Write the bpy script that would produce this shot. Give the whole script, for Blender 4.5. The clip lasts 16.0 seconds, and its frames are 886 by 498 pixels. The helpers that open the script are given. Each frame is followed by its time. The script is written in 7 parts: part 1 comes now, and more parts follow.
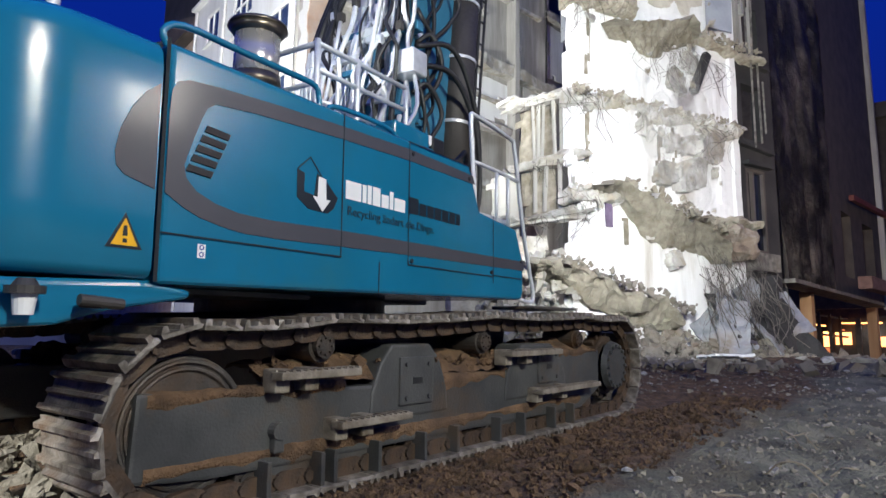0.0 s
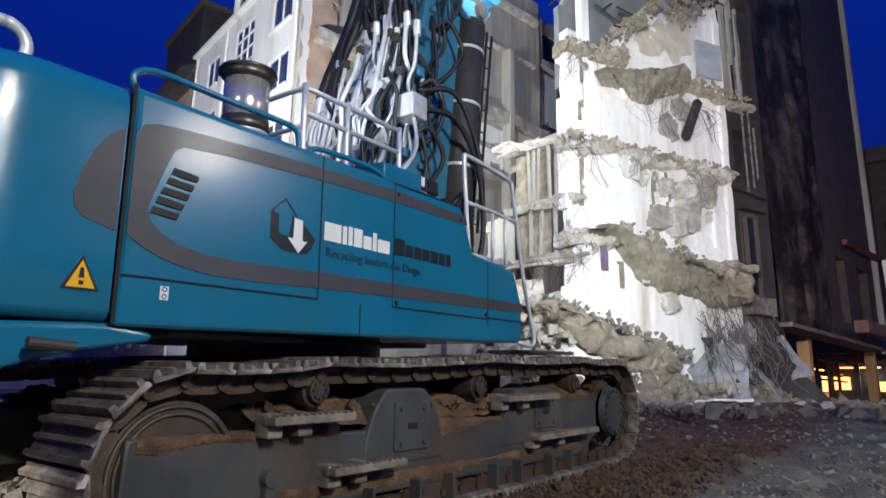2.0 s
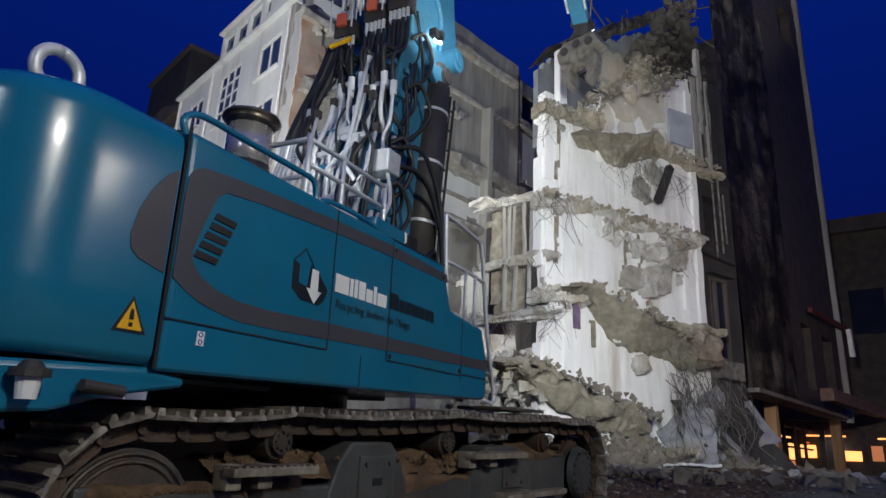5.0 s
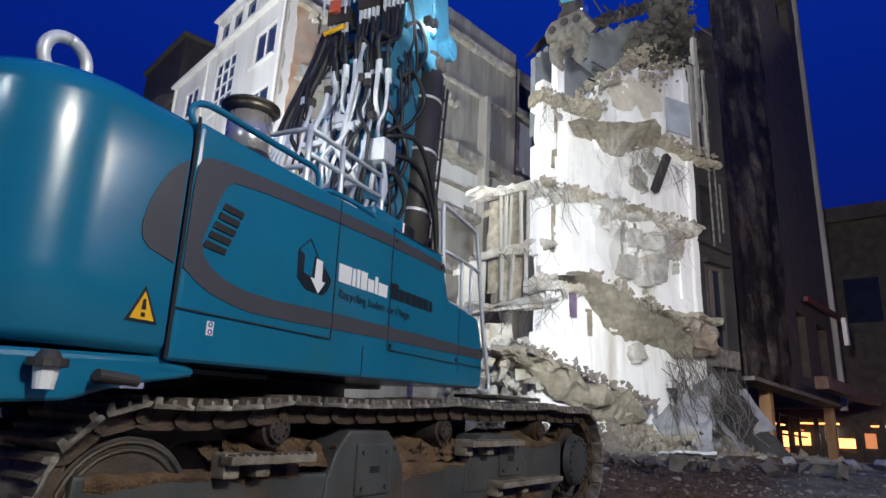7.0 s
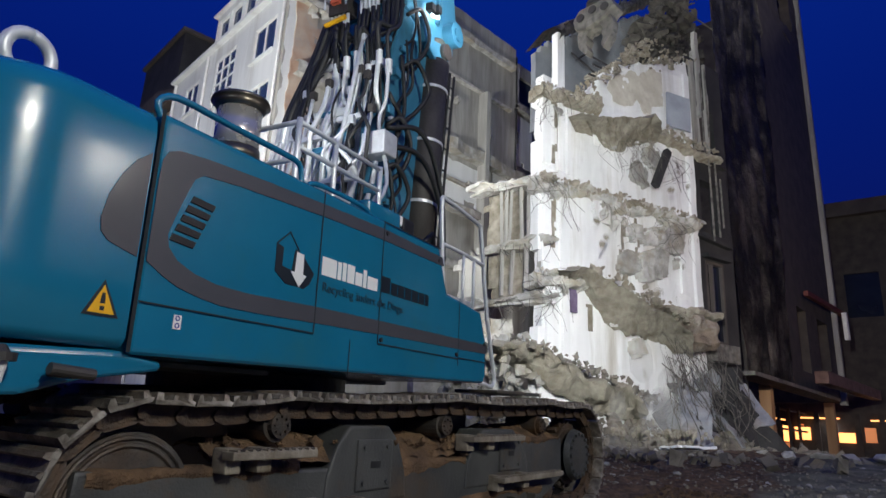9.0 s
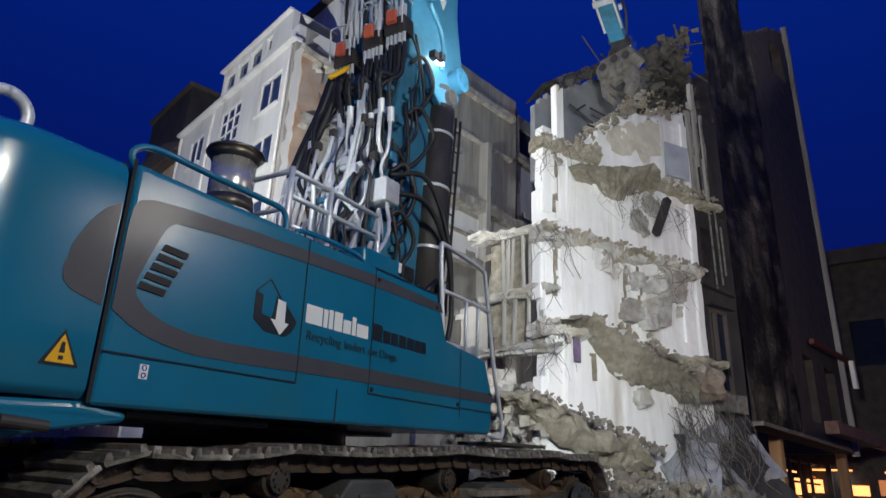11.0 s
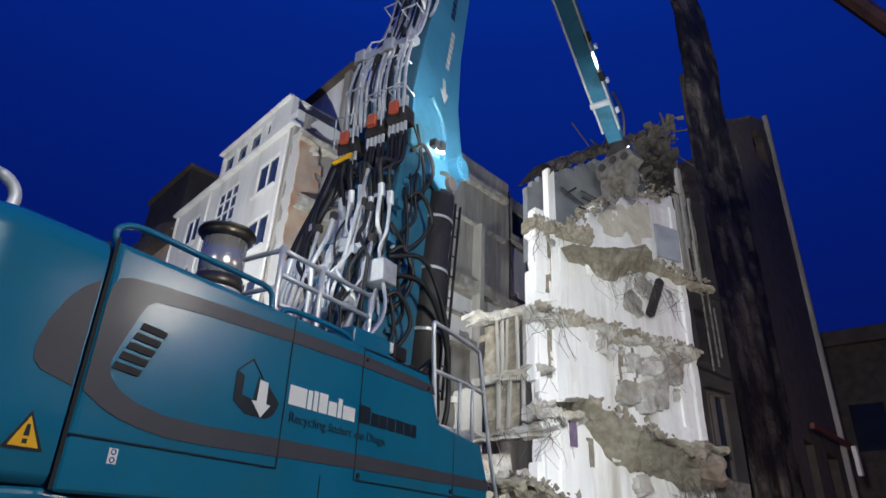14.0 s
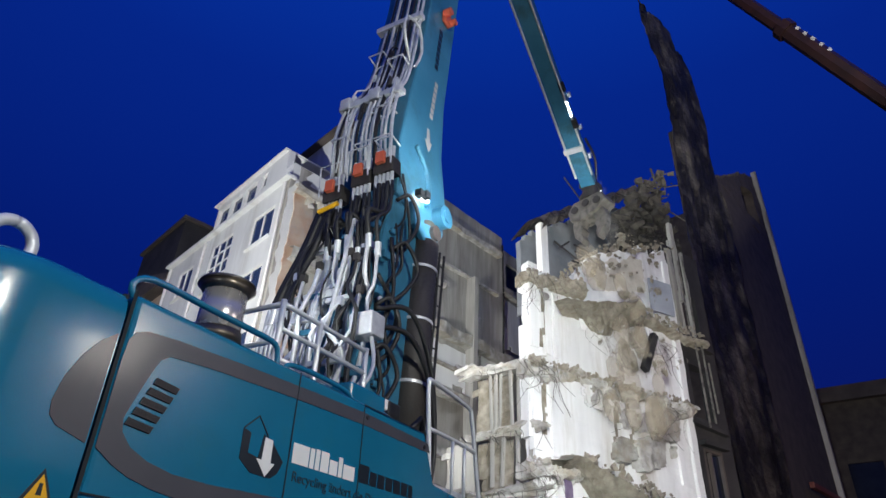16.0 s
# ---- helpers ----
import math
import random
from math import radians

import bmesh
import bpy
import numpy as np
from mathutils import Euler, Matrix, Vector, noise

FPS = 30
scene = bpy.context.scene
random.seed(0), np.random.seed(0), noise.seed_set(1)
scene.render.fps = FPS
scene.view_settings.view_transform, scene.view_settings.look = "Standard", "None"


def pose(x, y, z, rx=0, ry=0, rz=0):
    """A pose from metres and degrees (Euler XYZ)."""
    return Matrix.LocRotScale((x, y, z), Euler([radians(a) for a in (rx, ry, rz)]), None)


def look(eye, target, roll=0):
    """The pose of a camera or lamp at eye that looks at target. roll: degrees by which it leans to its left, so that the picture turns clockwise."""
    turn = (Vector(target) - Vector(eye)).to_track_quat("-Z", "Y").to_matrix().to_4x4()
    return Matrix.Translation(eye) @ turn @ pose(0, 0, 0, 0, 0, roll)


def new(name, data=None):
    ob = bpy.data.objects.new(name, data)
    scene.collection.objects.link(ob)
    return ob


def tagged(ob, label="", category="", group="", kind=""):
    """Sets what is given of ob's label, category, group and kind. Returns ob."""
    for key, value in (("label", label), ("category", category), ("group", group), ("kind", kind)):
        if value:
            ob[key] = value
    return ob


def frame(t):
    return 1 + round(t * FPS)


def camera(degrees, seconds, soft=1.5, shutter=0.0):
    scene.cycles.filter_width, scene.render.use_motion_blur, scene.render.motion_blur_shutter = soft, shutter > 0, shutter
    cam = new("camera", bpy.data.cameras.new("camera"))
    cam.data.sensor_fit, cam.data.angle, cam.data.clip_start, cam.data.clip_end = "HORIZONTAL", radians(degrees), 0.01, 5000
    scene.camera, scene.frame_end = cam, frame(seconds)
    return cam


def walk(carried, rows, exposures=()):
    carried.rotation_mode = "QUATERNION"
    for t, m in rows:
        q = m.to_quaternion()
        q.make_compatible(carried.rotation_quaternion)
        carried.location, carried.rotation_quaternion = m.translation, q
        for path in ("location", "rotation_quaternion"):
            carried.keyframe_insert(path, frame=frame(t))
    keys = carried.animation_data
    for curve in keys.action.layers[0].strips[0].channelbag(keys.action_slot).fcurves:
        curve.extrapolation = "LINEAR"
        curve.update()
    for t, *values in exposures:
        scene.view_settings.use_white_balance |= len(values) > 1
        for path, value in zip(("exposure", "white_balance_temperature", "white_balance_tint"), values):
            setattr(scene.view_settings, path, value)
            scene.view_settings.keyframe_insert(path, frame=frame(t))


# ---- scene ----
cam = camera(68.9, 16.0, shutter=0.4)
EYE_Z = 1.0
# seconds, yaw, pitch, roll of a tripod head that only turns
TURNS = [
    (0, -0.00, 8.97, -1.07), (0.5, -0.07, 9.42, -1.01), (1, -0.05, 10.07, -0.95), (1.5, -0.20, 11.29, -1.19),
    (2, -0.38, 12.79, -1.14), (2.5, -0.68, 14.69, -1.04), (3, -0.81, 16.03, -1.28), (3.5, -1.63, 17.96, -2.03),
    (4, -2.69, 18.07, -2.95), (4.5, -2.89, 18.00, -2.99), (5, -3.21, 17.51, -2.89), (5.5, -3.36, 17.2, -2.86),
    (7.5, -3.49, 16.24, -2.78), (8, -3.45, 15.97, -2.72), (8.6, -3.42, 15.95, -2.72), (10, -3.36, 17.8, -2.72),
    (10.5, -3.30, 18.94, -2.72), (11, -3.17, 20.48, -2.51), (11.5, -3.28, 22.17, -2.63), (12, -3.25, 23.35, -2.23),
    (12.5, -3.32, 24.04, -2.18), (13, -3.48, 24.66, -2.15), (13.5, -3.70, 25.66, -2.40), (14, -3.77, 27.61, -2.47),
    (14.5, -3.77, 30.45, -2.42), (15, -4.19, 32.10, -2.35), (15.5, -4.36, 32.51, -2.37), (16, -4.42, 32.34, -2.46)]
walk(cam, [(t, pose(0, 0, EYE_Z, 90 + p, r, y)) for t, y, p, r in TURNS],
     exposures=[(0, 0.52), (1.5, 0.42), (2.5, -0.08), (3.5, -0.47), (5, -0.6), (5.5, -0.5), (7.3, 0.14), (7.8, 0.0), (8.3, -0.1), (10.3, -0.4), (12.5, -0.48), (16, -0.14)])

# ---- night sky and lamps ----
world = bpy.data.worlds.new("dusk")
scene.world = world
world.use_nodes = True
wn, wl = world.node_tree.nodes, world.node_tree.links
w_geo = wn.new("ShaderNodeTexCoord")
w_sep = wn.new("ShaderNodeSeparateXYZ")
w_ramp = wn.new("ShaderNodeValToRGB")
wl.new(w_geo.outputs["Generated"], w_sep.inputs[0])
wl.new(w_sep.outputs["Z"], w_ramp.inputs[0])
w_ramp.color_ramp.elements[0].position, w_ramp.color_ramp.elements[0].color = 0.0, (0.0045, 0.0045, 0.07, 1)
w_ramp.color_ramp.elements[1].position, w_ramp.color_ramp.elements[1].color = 1.0, (0.0025, 0.052, 0.5, 1)
for where, tint in ((0.45, (0.0013, 0.0125, 0.185, 1)), (0.7, (0.0016, 0.021, 0.27, 1))):
    w_ramp.color_ramp.elements.new(where).color = tint
wl.new(w_ramp.outputs["Color"], wn["Background"].inputs["Color"])
wn["Background"].inputs["Strength"].default_value = 1.0


def lamp(name, kind, eye, target, watts, colour=(1, 1, 1), size=0.3, cone=60):
    data = bpy.data.lights.new(name, kind)
    data.energy, data.color = watts, colour
    if kind == "SPOT":
        data.spot_size, data.spot_blend, data.shadow_soft_size = radians(cone), 0.5, size
    else:
        data.size = size
    ob = new(name, data)
    ob.matrix_world = look(eye, target)
    return ob


# work lamp beside the hood on the torn building, site floodlights behind the camera
lamp("building_spot", "SPOT", (1.7, 4.2, 4.8), (7.0, 19.4, 8.4), 12200, (0.95, 0.99, 1.0), 0.12, 68)
# unseen spot added to brighten the white house and its end wall
lamp("building_spot", "SPOT", (-9.5, 8.5, 4.4), (-5.5, 25, 14.5), 23000, (0.97, 0.98, 0.97), 0.25, 90)
lamp("unseen_floodlight", "AREA", (-5.5, -4.5, 6.5), (-1.5, 5, 1.5), 85, (0.84, 0.96, 1.0), 1.0)
lamp("unseen_floodlight", "AREA", (9.6, 2.6, 5.9), (0.5, 5.5, 1.0), 110, (1.0, 0.95, 0.88), 1.2)
lamp("unseen_floodlight", "AREA", (6.0, -6.0, 7.0), (6.8, 9.5, 1.0), 1400, (0.96, 0.97, 0.89), 1.5)
# extra narrow spot, added only to brighten the rear track shoes
lamp("unseen_floodlight", "SPOT", (-7.5, -4.0, 5.6), (-2.9, 4.0, 0.05), 6500, (1.0, 1.0, 0.95), 0.15, 19)
# added spot on the curtain top, standing in for the stick's moving lamps
lamp("unseen_floodlight", "SPOT", (9.0, -2.0, 7.0), (13.5, 24.5, 27.0), 34000, (1.0, 0.96, 0.9), 0.4, 30)
# made-up warm fill from out of view to lift the dark building
lamp("warm_fill", "AREA", (19.0, 13.0, 7.0), (21.5, 30.0, 9.0), 420, (1.0, 0.6, 0.38), 1.0)


# ---- materials ----
def surface(name, a, b, scale=3.0, rough=0.6, metal=0.0, bump=0.1, fine=40.0, stain=None, stain_scale=0.7, stain_amount=0.5,
            coat=0.0, spread=0.15, bump_dist=0.02, streak=False, vary=0.0):
    m = bpy.data.materials.new(name)
    m.use_nodes = True
    n, l = m.node_tree.nodes, m.node_tree.links
    bs = n["Principled BSDF"]
    tc = n.new("ShaderNodeTexCoord")
    mp = n.new("ShaderNodeMapping")
    l.new(tc.outputs["Object"], mp.inputs[0])
    if streak:
        mp.inputs["Scale"].default_value = (1, 1, 0.12)
    n1 = n.new("ShaderNodeTexNoise")
    n1.inputs["Scale"].default_value, n1.inputs["Detail"].default_value = scale, 6
    l.new(mp.outputs[0], n1.inputs["Vector"])
    n2 = n.new("ShaderNodeTexNoise")
    n2.inputs["Scale"].default_value, n2.inputs["Detail"].default_value = fine, 4
    l.new(tc.outputs["Object"], n2.inputs["Vector"])
    r1 = n.new("ShaderNodeValToRGB")
    r1.color_ramp.elements[0].position, r1.color_ramp.elements[0].color = 0.35, (*a, 1)
    r1.color_ramp.elements[1].position, r1.color_ramp.elements[1].color = 0.65, (*b, 1)
    l.new(n1.outputs["Fac"], r1.inputs[0])
    colour = r1.outputs["Color"]
    if stain:
        n3 = n.new("ShaderNodeTexNoise")
        n3.inputs["Scale"].default_value, n3.inputs["Detail"].default_value, n3.inputs["Roughness"].default_value = stain_scale, 8, 0.65
        l.new(mp.outputs[0], n3.inputs["Vector"])
        r3 = n.new("ShaderNodeValToRGB")
        r3.color_ramp.elements[0].position, r3.color_ramp.elements[0].color = 0.62 - 0.3 * stain_amount, (0, 0, 0, 1)
        r3.color_ramp.elements[1].position, r3.color_ramp.elements[1].color = 0.85 - 0.3 * stain_amount, (1, 1, 1, 1)
        l.new(n3.outputs["Fac"], r3.inputs[0])
        mx = n.new("ShaderNodeMix")
        mx.data_type = "RGBA"
        l.new(r3.outputs["Color"], mx.inputs[0])
        l.new(colour, mx.inputs[6])
        mx.inputs[7].default_value = (*stain, 1)
        colour = mx.outputs[2]
    if vary:
        oi = n.new("ShaderNodeObjectInfo")
        hv = n.new("ShaderNodeHueSaturation")
        mr = n.new("ShaderNodeMapRange")
        mr.inputs["To Min"].default_value, mr.inputs["To Max"].default_value = 1 - vary, 1 + vary
        l.new(oi.outputs["Random"], mr.inputs["Value"])
        l.new(mr.outputs[0], hv.inputs["Value"])
        l.new(colour, hv.inputs["Color"])
        colour = hv.outputs["Color"]
    l.new(colour, bs.inputs["Base Color"])
    mr2 = n.new("ShaderNodeMapRange")
    mr2.inputs["To Min"].default_value, mr2.inputs["To Max"].default_value = max(0.03, rough - spread), min(1, rough + spread)
    l.new(n2.outputs["Fac"], mr2.inputs["Value"])
    l.new(mr2.outputs[0], bs.inputs["Roughness"])
    bs.inputs["Metallic"].default_value = metal
    bs.inputs["Coat Weight"].default_value = coat
    bs.inputs["Coat Roughness"].default_value = 0.14
    if bump:
        bp = n.new("ShaderNodeBump")
        bp.inputs["Strength"].default_value, bp.inputs["Distance"].default_value = bump, bump_dist
        ad = n.new("ShaderNodeMath")
        l.new(n1.outputs["Fac"], ad.inputs[0])
        l.new(n2.outputs["Fac"], ad.inputs[1])
        l.new(ad.outputs[0], bp.inputs["Height"])
        l.new(bp.outputs[0], bs.inputs["Normal"])
    return m


def glowing(name, colour, strength):
    m = bpy.data.materials.new(name)
    m.use_nodes = True
    bs = m.node_tree.nodes["Principled BSDF"]
    bs.inputs["Base Color"].default_value = (*colour, 1)
    bs.inputs["Emission Color"].default_value = (*colour, 1)
    bs.inputs["Emission Strength"].default_value = strength
    return m


TEAL = surface("teal_paint", (0.006, 0.134, 0.245), (0.009, 0.154, 0.275), 1.5, 0.22, 0, 0.10, 240, (0.02, 0.14, 0.2), 1.1, 0.25, coat=0.55, spread=0.08, bump_dist=0.006)
TEAL_DARK = surface("teal_boom_paint", (0.035, 0.165, 0.27), (0.055, 0.215, 0.345), 1.5, 0.34, 0, 0.05, 90, (0.03, 0.09, 0.11), 1.4, 0.4, spread=0.1)
STRIPE = surface("grey_stripe", (0.055, 0.055, 0.066), (0.065, 0.064, 0.075), 4, 0.38, 0, 0.02, 200, coat=0.25, spread=0.05, bump_dist=0.002)
GAP = surface("panel_gap", (0.006, 0.012, 0.016), (0.01, 0.016, 0.02), 4, 0.8, 0, 0)
BLACK = surface("black_rubber", (0.012, 0.012, 0.013), (0.02, 0.02, 0.02), 8, 0.5, 0, 0.1, 80)
SLEEVE = surface("dark_sleeve", (0.03, 0.027, 0.025), (0.05, 0.044, 0.04), 3, 0.6, 0, 0.2, 30, streak=True)
WHITE_P = surface("white_lettering", (0.75, 0.75, 0.75), (0.8, 0.8, 0.8), 4, 0.4, 0, 0)
NAVY = surface("dark_lettering", (0.008, 0.014, 0.02), (0.012, 0.018, 0.025), 4, 0.4, 0, 0)
YELLOW = surface("yellow_sign", (0.8, 0.42, 0.01), (0.82, 0.45, 0.015), 4, 0.4, 0, 0)
CHROME = surface("chrome", (0.62, 0.59, 0.54), (0.72, 0.69, 0.64), 4, 0.26, 0.7, 0.04, 12, spread=0.1)
PIPE = surface("galvanised_pipe", (0.58, 0.6, 0.62), (0.72, 0.74, 0.76), 9, 0.35, 0.3, 0.08, 60)
STEEL = surface("dirty_track_steel", (0.035, 0.032, 0.03), (0.10, 0.09, 0.08), 5, 0.5, 0.35, 0.4, 60, (0.11, 0.062, 0.03), 2.2, 0.55, vary=0.25)
SHOE = surface("muddy_track_shoe", (0.10, 0.085, 0.068), (0.34, 0.31, 0.27), 9, 0.5, 0.25, 0.4, 50, (0.12, 0.066, 0.032), 5, 0.5, vary=0.3)
FRAME = surface("grey_chassis_paint", (0.046, 0.048, 0.048), (0.085, 0.086, 0.083), 2.5, 0.42, 0.15, 0.3, 70, (0.105, 0.07, 0.042), 1.8, 0.36)
DIRT = surface("dark_brown_earth", (0.05, 0.029, 0.014), (0.15, 0.088, 0.043), 7, 0.95, 0, 0.7, 60, (0.09, 0.055, 0.032), 2, 0.4, bump_dist=0.05)
SOIL_M = surface("packed_brown_soil", (0.065, 0.037, 0.018), (0.185, 0.108, 0.054), 7, 0.95, 0, 0.7, 60, (0.10, 0.06, 0.035), 2, 0.4, bump_dist=0.05)
STEP_M = surface("worn_step_steel", (0.2, 0.17, 0.13), (0.34, 0.3, 0.24), 9, 0.55, 0.4, 0.3, 70, (0.1, 0.06, 0.03), 4, 0.35)
PLASTER = surface("white_plaster", (0.66, 0.66, 0.65), (0.80, 0.80, 0.79), 1.6, 0.85, 0, 0.25, 30, (0.42, 0.39, 0.33), 0.9, 0.38, streak=True, bump_dist=0.03)
FACADE_M = surface("old_white_facade", (0.60, 0.61, 0.60), (0.70, 0.71, 0.70), 0.9, 0.9, 0, 0.15, 25, (0.36, 0.34, 0.31), 0.6, 0.35, streak=True)
PARTY = surface("grey_party_wall", (0.27, 0.26, 0.235), (0.38, 0.37, 0.34), 2.4, 0.9, 0, 0.15, 24, (0.17, 0.16, 0.14), 1.3, 0.46, streak=True)
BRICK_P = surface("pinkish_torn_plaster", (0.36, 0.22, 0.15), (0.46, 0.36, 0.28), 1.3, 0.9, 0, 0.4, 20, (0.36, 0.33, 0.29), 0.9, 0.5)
RUBBLE = surface("broken_concrete", (0.26, 0.25, 0.225), (0.47, 0.46, 0.43), 3, 0.95, 0, 0.6, 22, (0.30, 0.26, 0.19), 1.2, 0.5, bump_dist=0.06, vary=0.2)
DUSTY = surface("dusty_rubble", (0.19, 0.17, 0.13), (0.34, 0.31, 0.25), 4, 0.95, 0, 0.6, 26, (0.16, 0.13, 0.085), 1.4, 0.5, bump_dist=0.06, vary=0.2)
REBAR = surface("rusty_rebar", (0.07, 0.062, 0.055), (0.15, 0.135, 0.12), 6, 0.7, 0.5, 0)
TARP = surface("black_tarpaulin", (0.012, 0.0115, 0.011), (0.032, 0.03, 0.027), 1.6, 0.55, 0, 0.7, 5, (0.24, 0.22, 0.19), 0.6, 0.47, bump_dist=0.14, spread=0.25)
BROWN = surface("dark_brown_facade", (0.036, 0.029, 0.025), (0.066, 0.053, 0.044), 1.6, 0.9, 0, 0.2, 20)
DARKWALL = surface("near_black_wall", (0.012, 0.012, 0.013), (0.03, 0.028, 0.028), 1.0, 0.85, 0, 0.2, 20)
# dark glass with some reflected sky blue put into its base colour
DARK_GLASS = surface("sky_tinted_glass", (0.025, 0.042, 0.09), (0.045, 0.065, 0.12), 0.8, 0.12, 0, 0.02, 3, spread=0.04)
WINFRAME = surface("pale_window_frame", (0.66, 0.65, 0.62), (0.76, 0.75, 0.72), 4, 0.6, 0, 0.05)
WOOD = surface("raw_timber", (0.24, 0.13, 0.06), (0.34, 0.2, 0.1), 3, 0.75, 0, 0.2, 30, streak=True)
ROOF_M = surface("dark_roof", (0.05, 0.04, 0.036), (0.08, 0.065, 0.055), 1, 0.9, 0, 0.2)
CONC_TOOL = surface("dust_caked_steel", (0.07, 0.066, 0.06), (0.19, 0.18, 0.16), 5, 0.7, 0.1, 0.3, 30, (0.14, 0.12, 0.09), 2, 0.4)
RED = surface("orange_red_valve", (0.55, 0.10, 0.05), (0.62, 0.14, 0.07), 5, 0.5, 0, 0.05)
CRANE_M = surface("dark_red_crane_paint", (0.012, 0.006, 0.006), (0.022, 0.009, 0.008), 1.5, 0.4, 0, 0.05)
SOFFIT = surface("dust_caked_soffit", (0.20, 0.18, 0.14), (0.31, 0.285, 0.225), 3.5, 0.95, 0, 0.5, 30, (0.15, 0.125, 0.085), 1.7, 0.42, bump_dist=0.05)
RED_B = surface("dark_red_steel", (0.10, 0.022, 0.017), (0.15, 0.032, 0.024), 3, 0.6, 0, 0.1)
ARROW_W = surface("faded_white_marking", (0.3, 0.3, 0.3), (0.4, 0.4, 0.4), 4, 0.6, 0, 0)
RED_D = surface("dusty_red_concrete", (0.10, 0.055, 0.045), (0.17, 0.10, 0.085), 3, 0.85, 0, 0.3, 24)
BRONZE = surface("heat_dulled_steel", (0.10, 0.085, 0.065), (0.2, 0.17, 0.13), 6, 0.35, 0.8, 0.05)
HEAP_M = surface("brownish_foot_rubble", (0.10, 0.088, 0.07), (0.24, 0.22, 0.19), 2.2, 0.95, 0, 0.6, 26, (0.13, 0.10, 0.07), 1.1, 0.5, bump_dist=0.06)
NIGHT_GLASS = surface("unlit_window_glass", (0.008, 0.011, 0.02), (0.014, 0.018, 0.03), 0.8, 0.15, 0, 0.02, 3, spread=0.04)
PURPLE = surface("torn_purple_cloth", (0.10, 0.07, 0.13), (0.16, 0.12, 0.19), 5, 0.9, 0, 0.3)
BOULDER = surface("brown_broken_masonry", (0.12, 0.09, 0.07), (0.22, 0.17, 0.13), 2.5, 0.95, 0, 0.6, 20, (0.34, 0.31, 0.27), 1.6, 0.35, bump_dist=0.06)
LAMP_W = glowing("work_lamp_glow", (0.85, 0.95, 1.0), 14)
LAMP_O = glowing("orange_lamp_glow", (1.0, 0.40, 0.12), 3)
LAMP_D = glowing("dim_shop_glow", (0.9, 0.30, 0.10), 0.5)


def veil(name, colour, alpha):
    """Dust in the air: a thin see-through matt stuff."""
    m = bpy.data.materials.new(name)
    m.use_nodes = True
    bs = m.node_tree.nodes["Principled BSDF"]
    bs.inputs["Base Color"].default_value = (*colour, 1)
    bs.inputs["Roughness"].default_value = 1.0
    bs.inputs["Specular IOR Level"].default_value = 0.0
    bs.inputs["Alpha"].default_value = alpha
    return m


DUST_THICK, DUST_THIN = veil("falling_dust", (0.5, 0.43, 0.32), 0.22), veil("thin_dust", (0.66, 0.64, 0.6), 0.07)
MIST = veil("water_mist", (0.55, 0.62, 0.75), 0.016)


# ---- building blocks ----
def mesh_from(name, bm, material, smooth=False):
    me = bpy.data.meshes.new(name)
    bm.normal_update()
    bm.to_mesh(me)
    bm.free()
    me.materials.append(material)
    if smooth:
        for p in me.polygons:
            p.use_smooth = True
    return me


def part(name, bm, material, parent=None, label="", smooth=False, m=None):
    ob = new(name, mesh_from(name, bm, material, smooth))
    if parent:
        ob.parent = parent
    if m is not None:
        ob.matrix_basis = m
    if label:
        ob["label"] = label
    return ob


def box(size, at=(0, 0, 0), bevel=0.0, bm=None, turn=None):
    bm = bm or bmesh.new()
    m = Matrix.Translation(at)
    if turn is not None:
        m = m @ turn
    vs = bmesh.ops.create_cube(bm, size=1.0, matrix=m @ Matrix.Diagonal((*size, 1)))["verts"]
    if bevel:
        es = {e for v in vs for e in v.link_edges}
        bmesh.ops.bevel(bm, geom=list(es), offset=bevel, segments=2, affect="EDGES", profile=0.6)
    return bm


def prism(poly, y0, y1, bevel=0.0, bm=None, segments=2):
    """A profile in x and z pushed out from y0 to y1."""
    bm = bm or bmesh.new()
    a = [bm.verts.new((x, y0, z)) for x, z in poly]
    b = [bm.verts.new((x, y1, z)) for x, z in poly]
    fs = [bm.faces.new(a), bm.faces.new(b[::-1])]
    n = len(poly)
    for i in range(n):
        fs.append(bm.faces.new((a[i], b[i], b[(i + 1) % n], a[(i + 1) % n])))
    bmesh.ops.recalc_face_normals(bm, faces=fs)
    if bevel:
        bmesh.ops.bevel(bm, geom=list({e for f in fs for e in f.edges}), offset=bevel, segments=segments, affect="EDGES", profile=0.6)
    return bm


def rod(a, b, r0, r1=None, sides=12, bm=None):
    bm = bm or bmesh.new()
    a, b = Vector(a), Vector(b)
    d = b - a
    m = Matrix.Translation((a + b) / 2) @ d.to_track_quat("Z", "Y").to_matrix().to_4x4()
    bmesh.ops.create_cone(bm, cap_ends=True, segments=sides, radius1=r0, radius2=r0 if r1 is None else r1, depth=d.length, matrix=m)
    return bm


def smooth_path(points, steps=6):
    """A Catmull-Rom path through the points."""
    pts = [Vector(p) for p in points]
    pts = [pts[0] * 2 - pts[1]] + pts + [pts[-1] * 2 - pts[-2]]
    out = []
    for i in range(1, len(pts) - 2):
        p0, p1, p2, p3 = pts[i - 1:i + 3]
        for k in range(steps):
            t = k / steps
            out.append(0.5 * (2 * p1 + (p2 - p0) * t + (2 * p0 - 5 * p1 + 4 * p2 - p3) * t * t + (3 * p1 - p0 - 3 * p2 + p3) * t ** 3))
    return out + [pts[-2]]


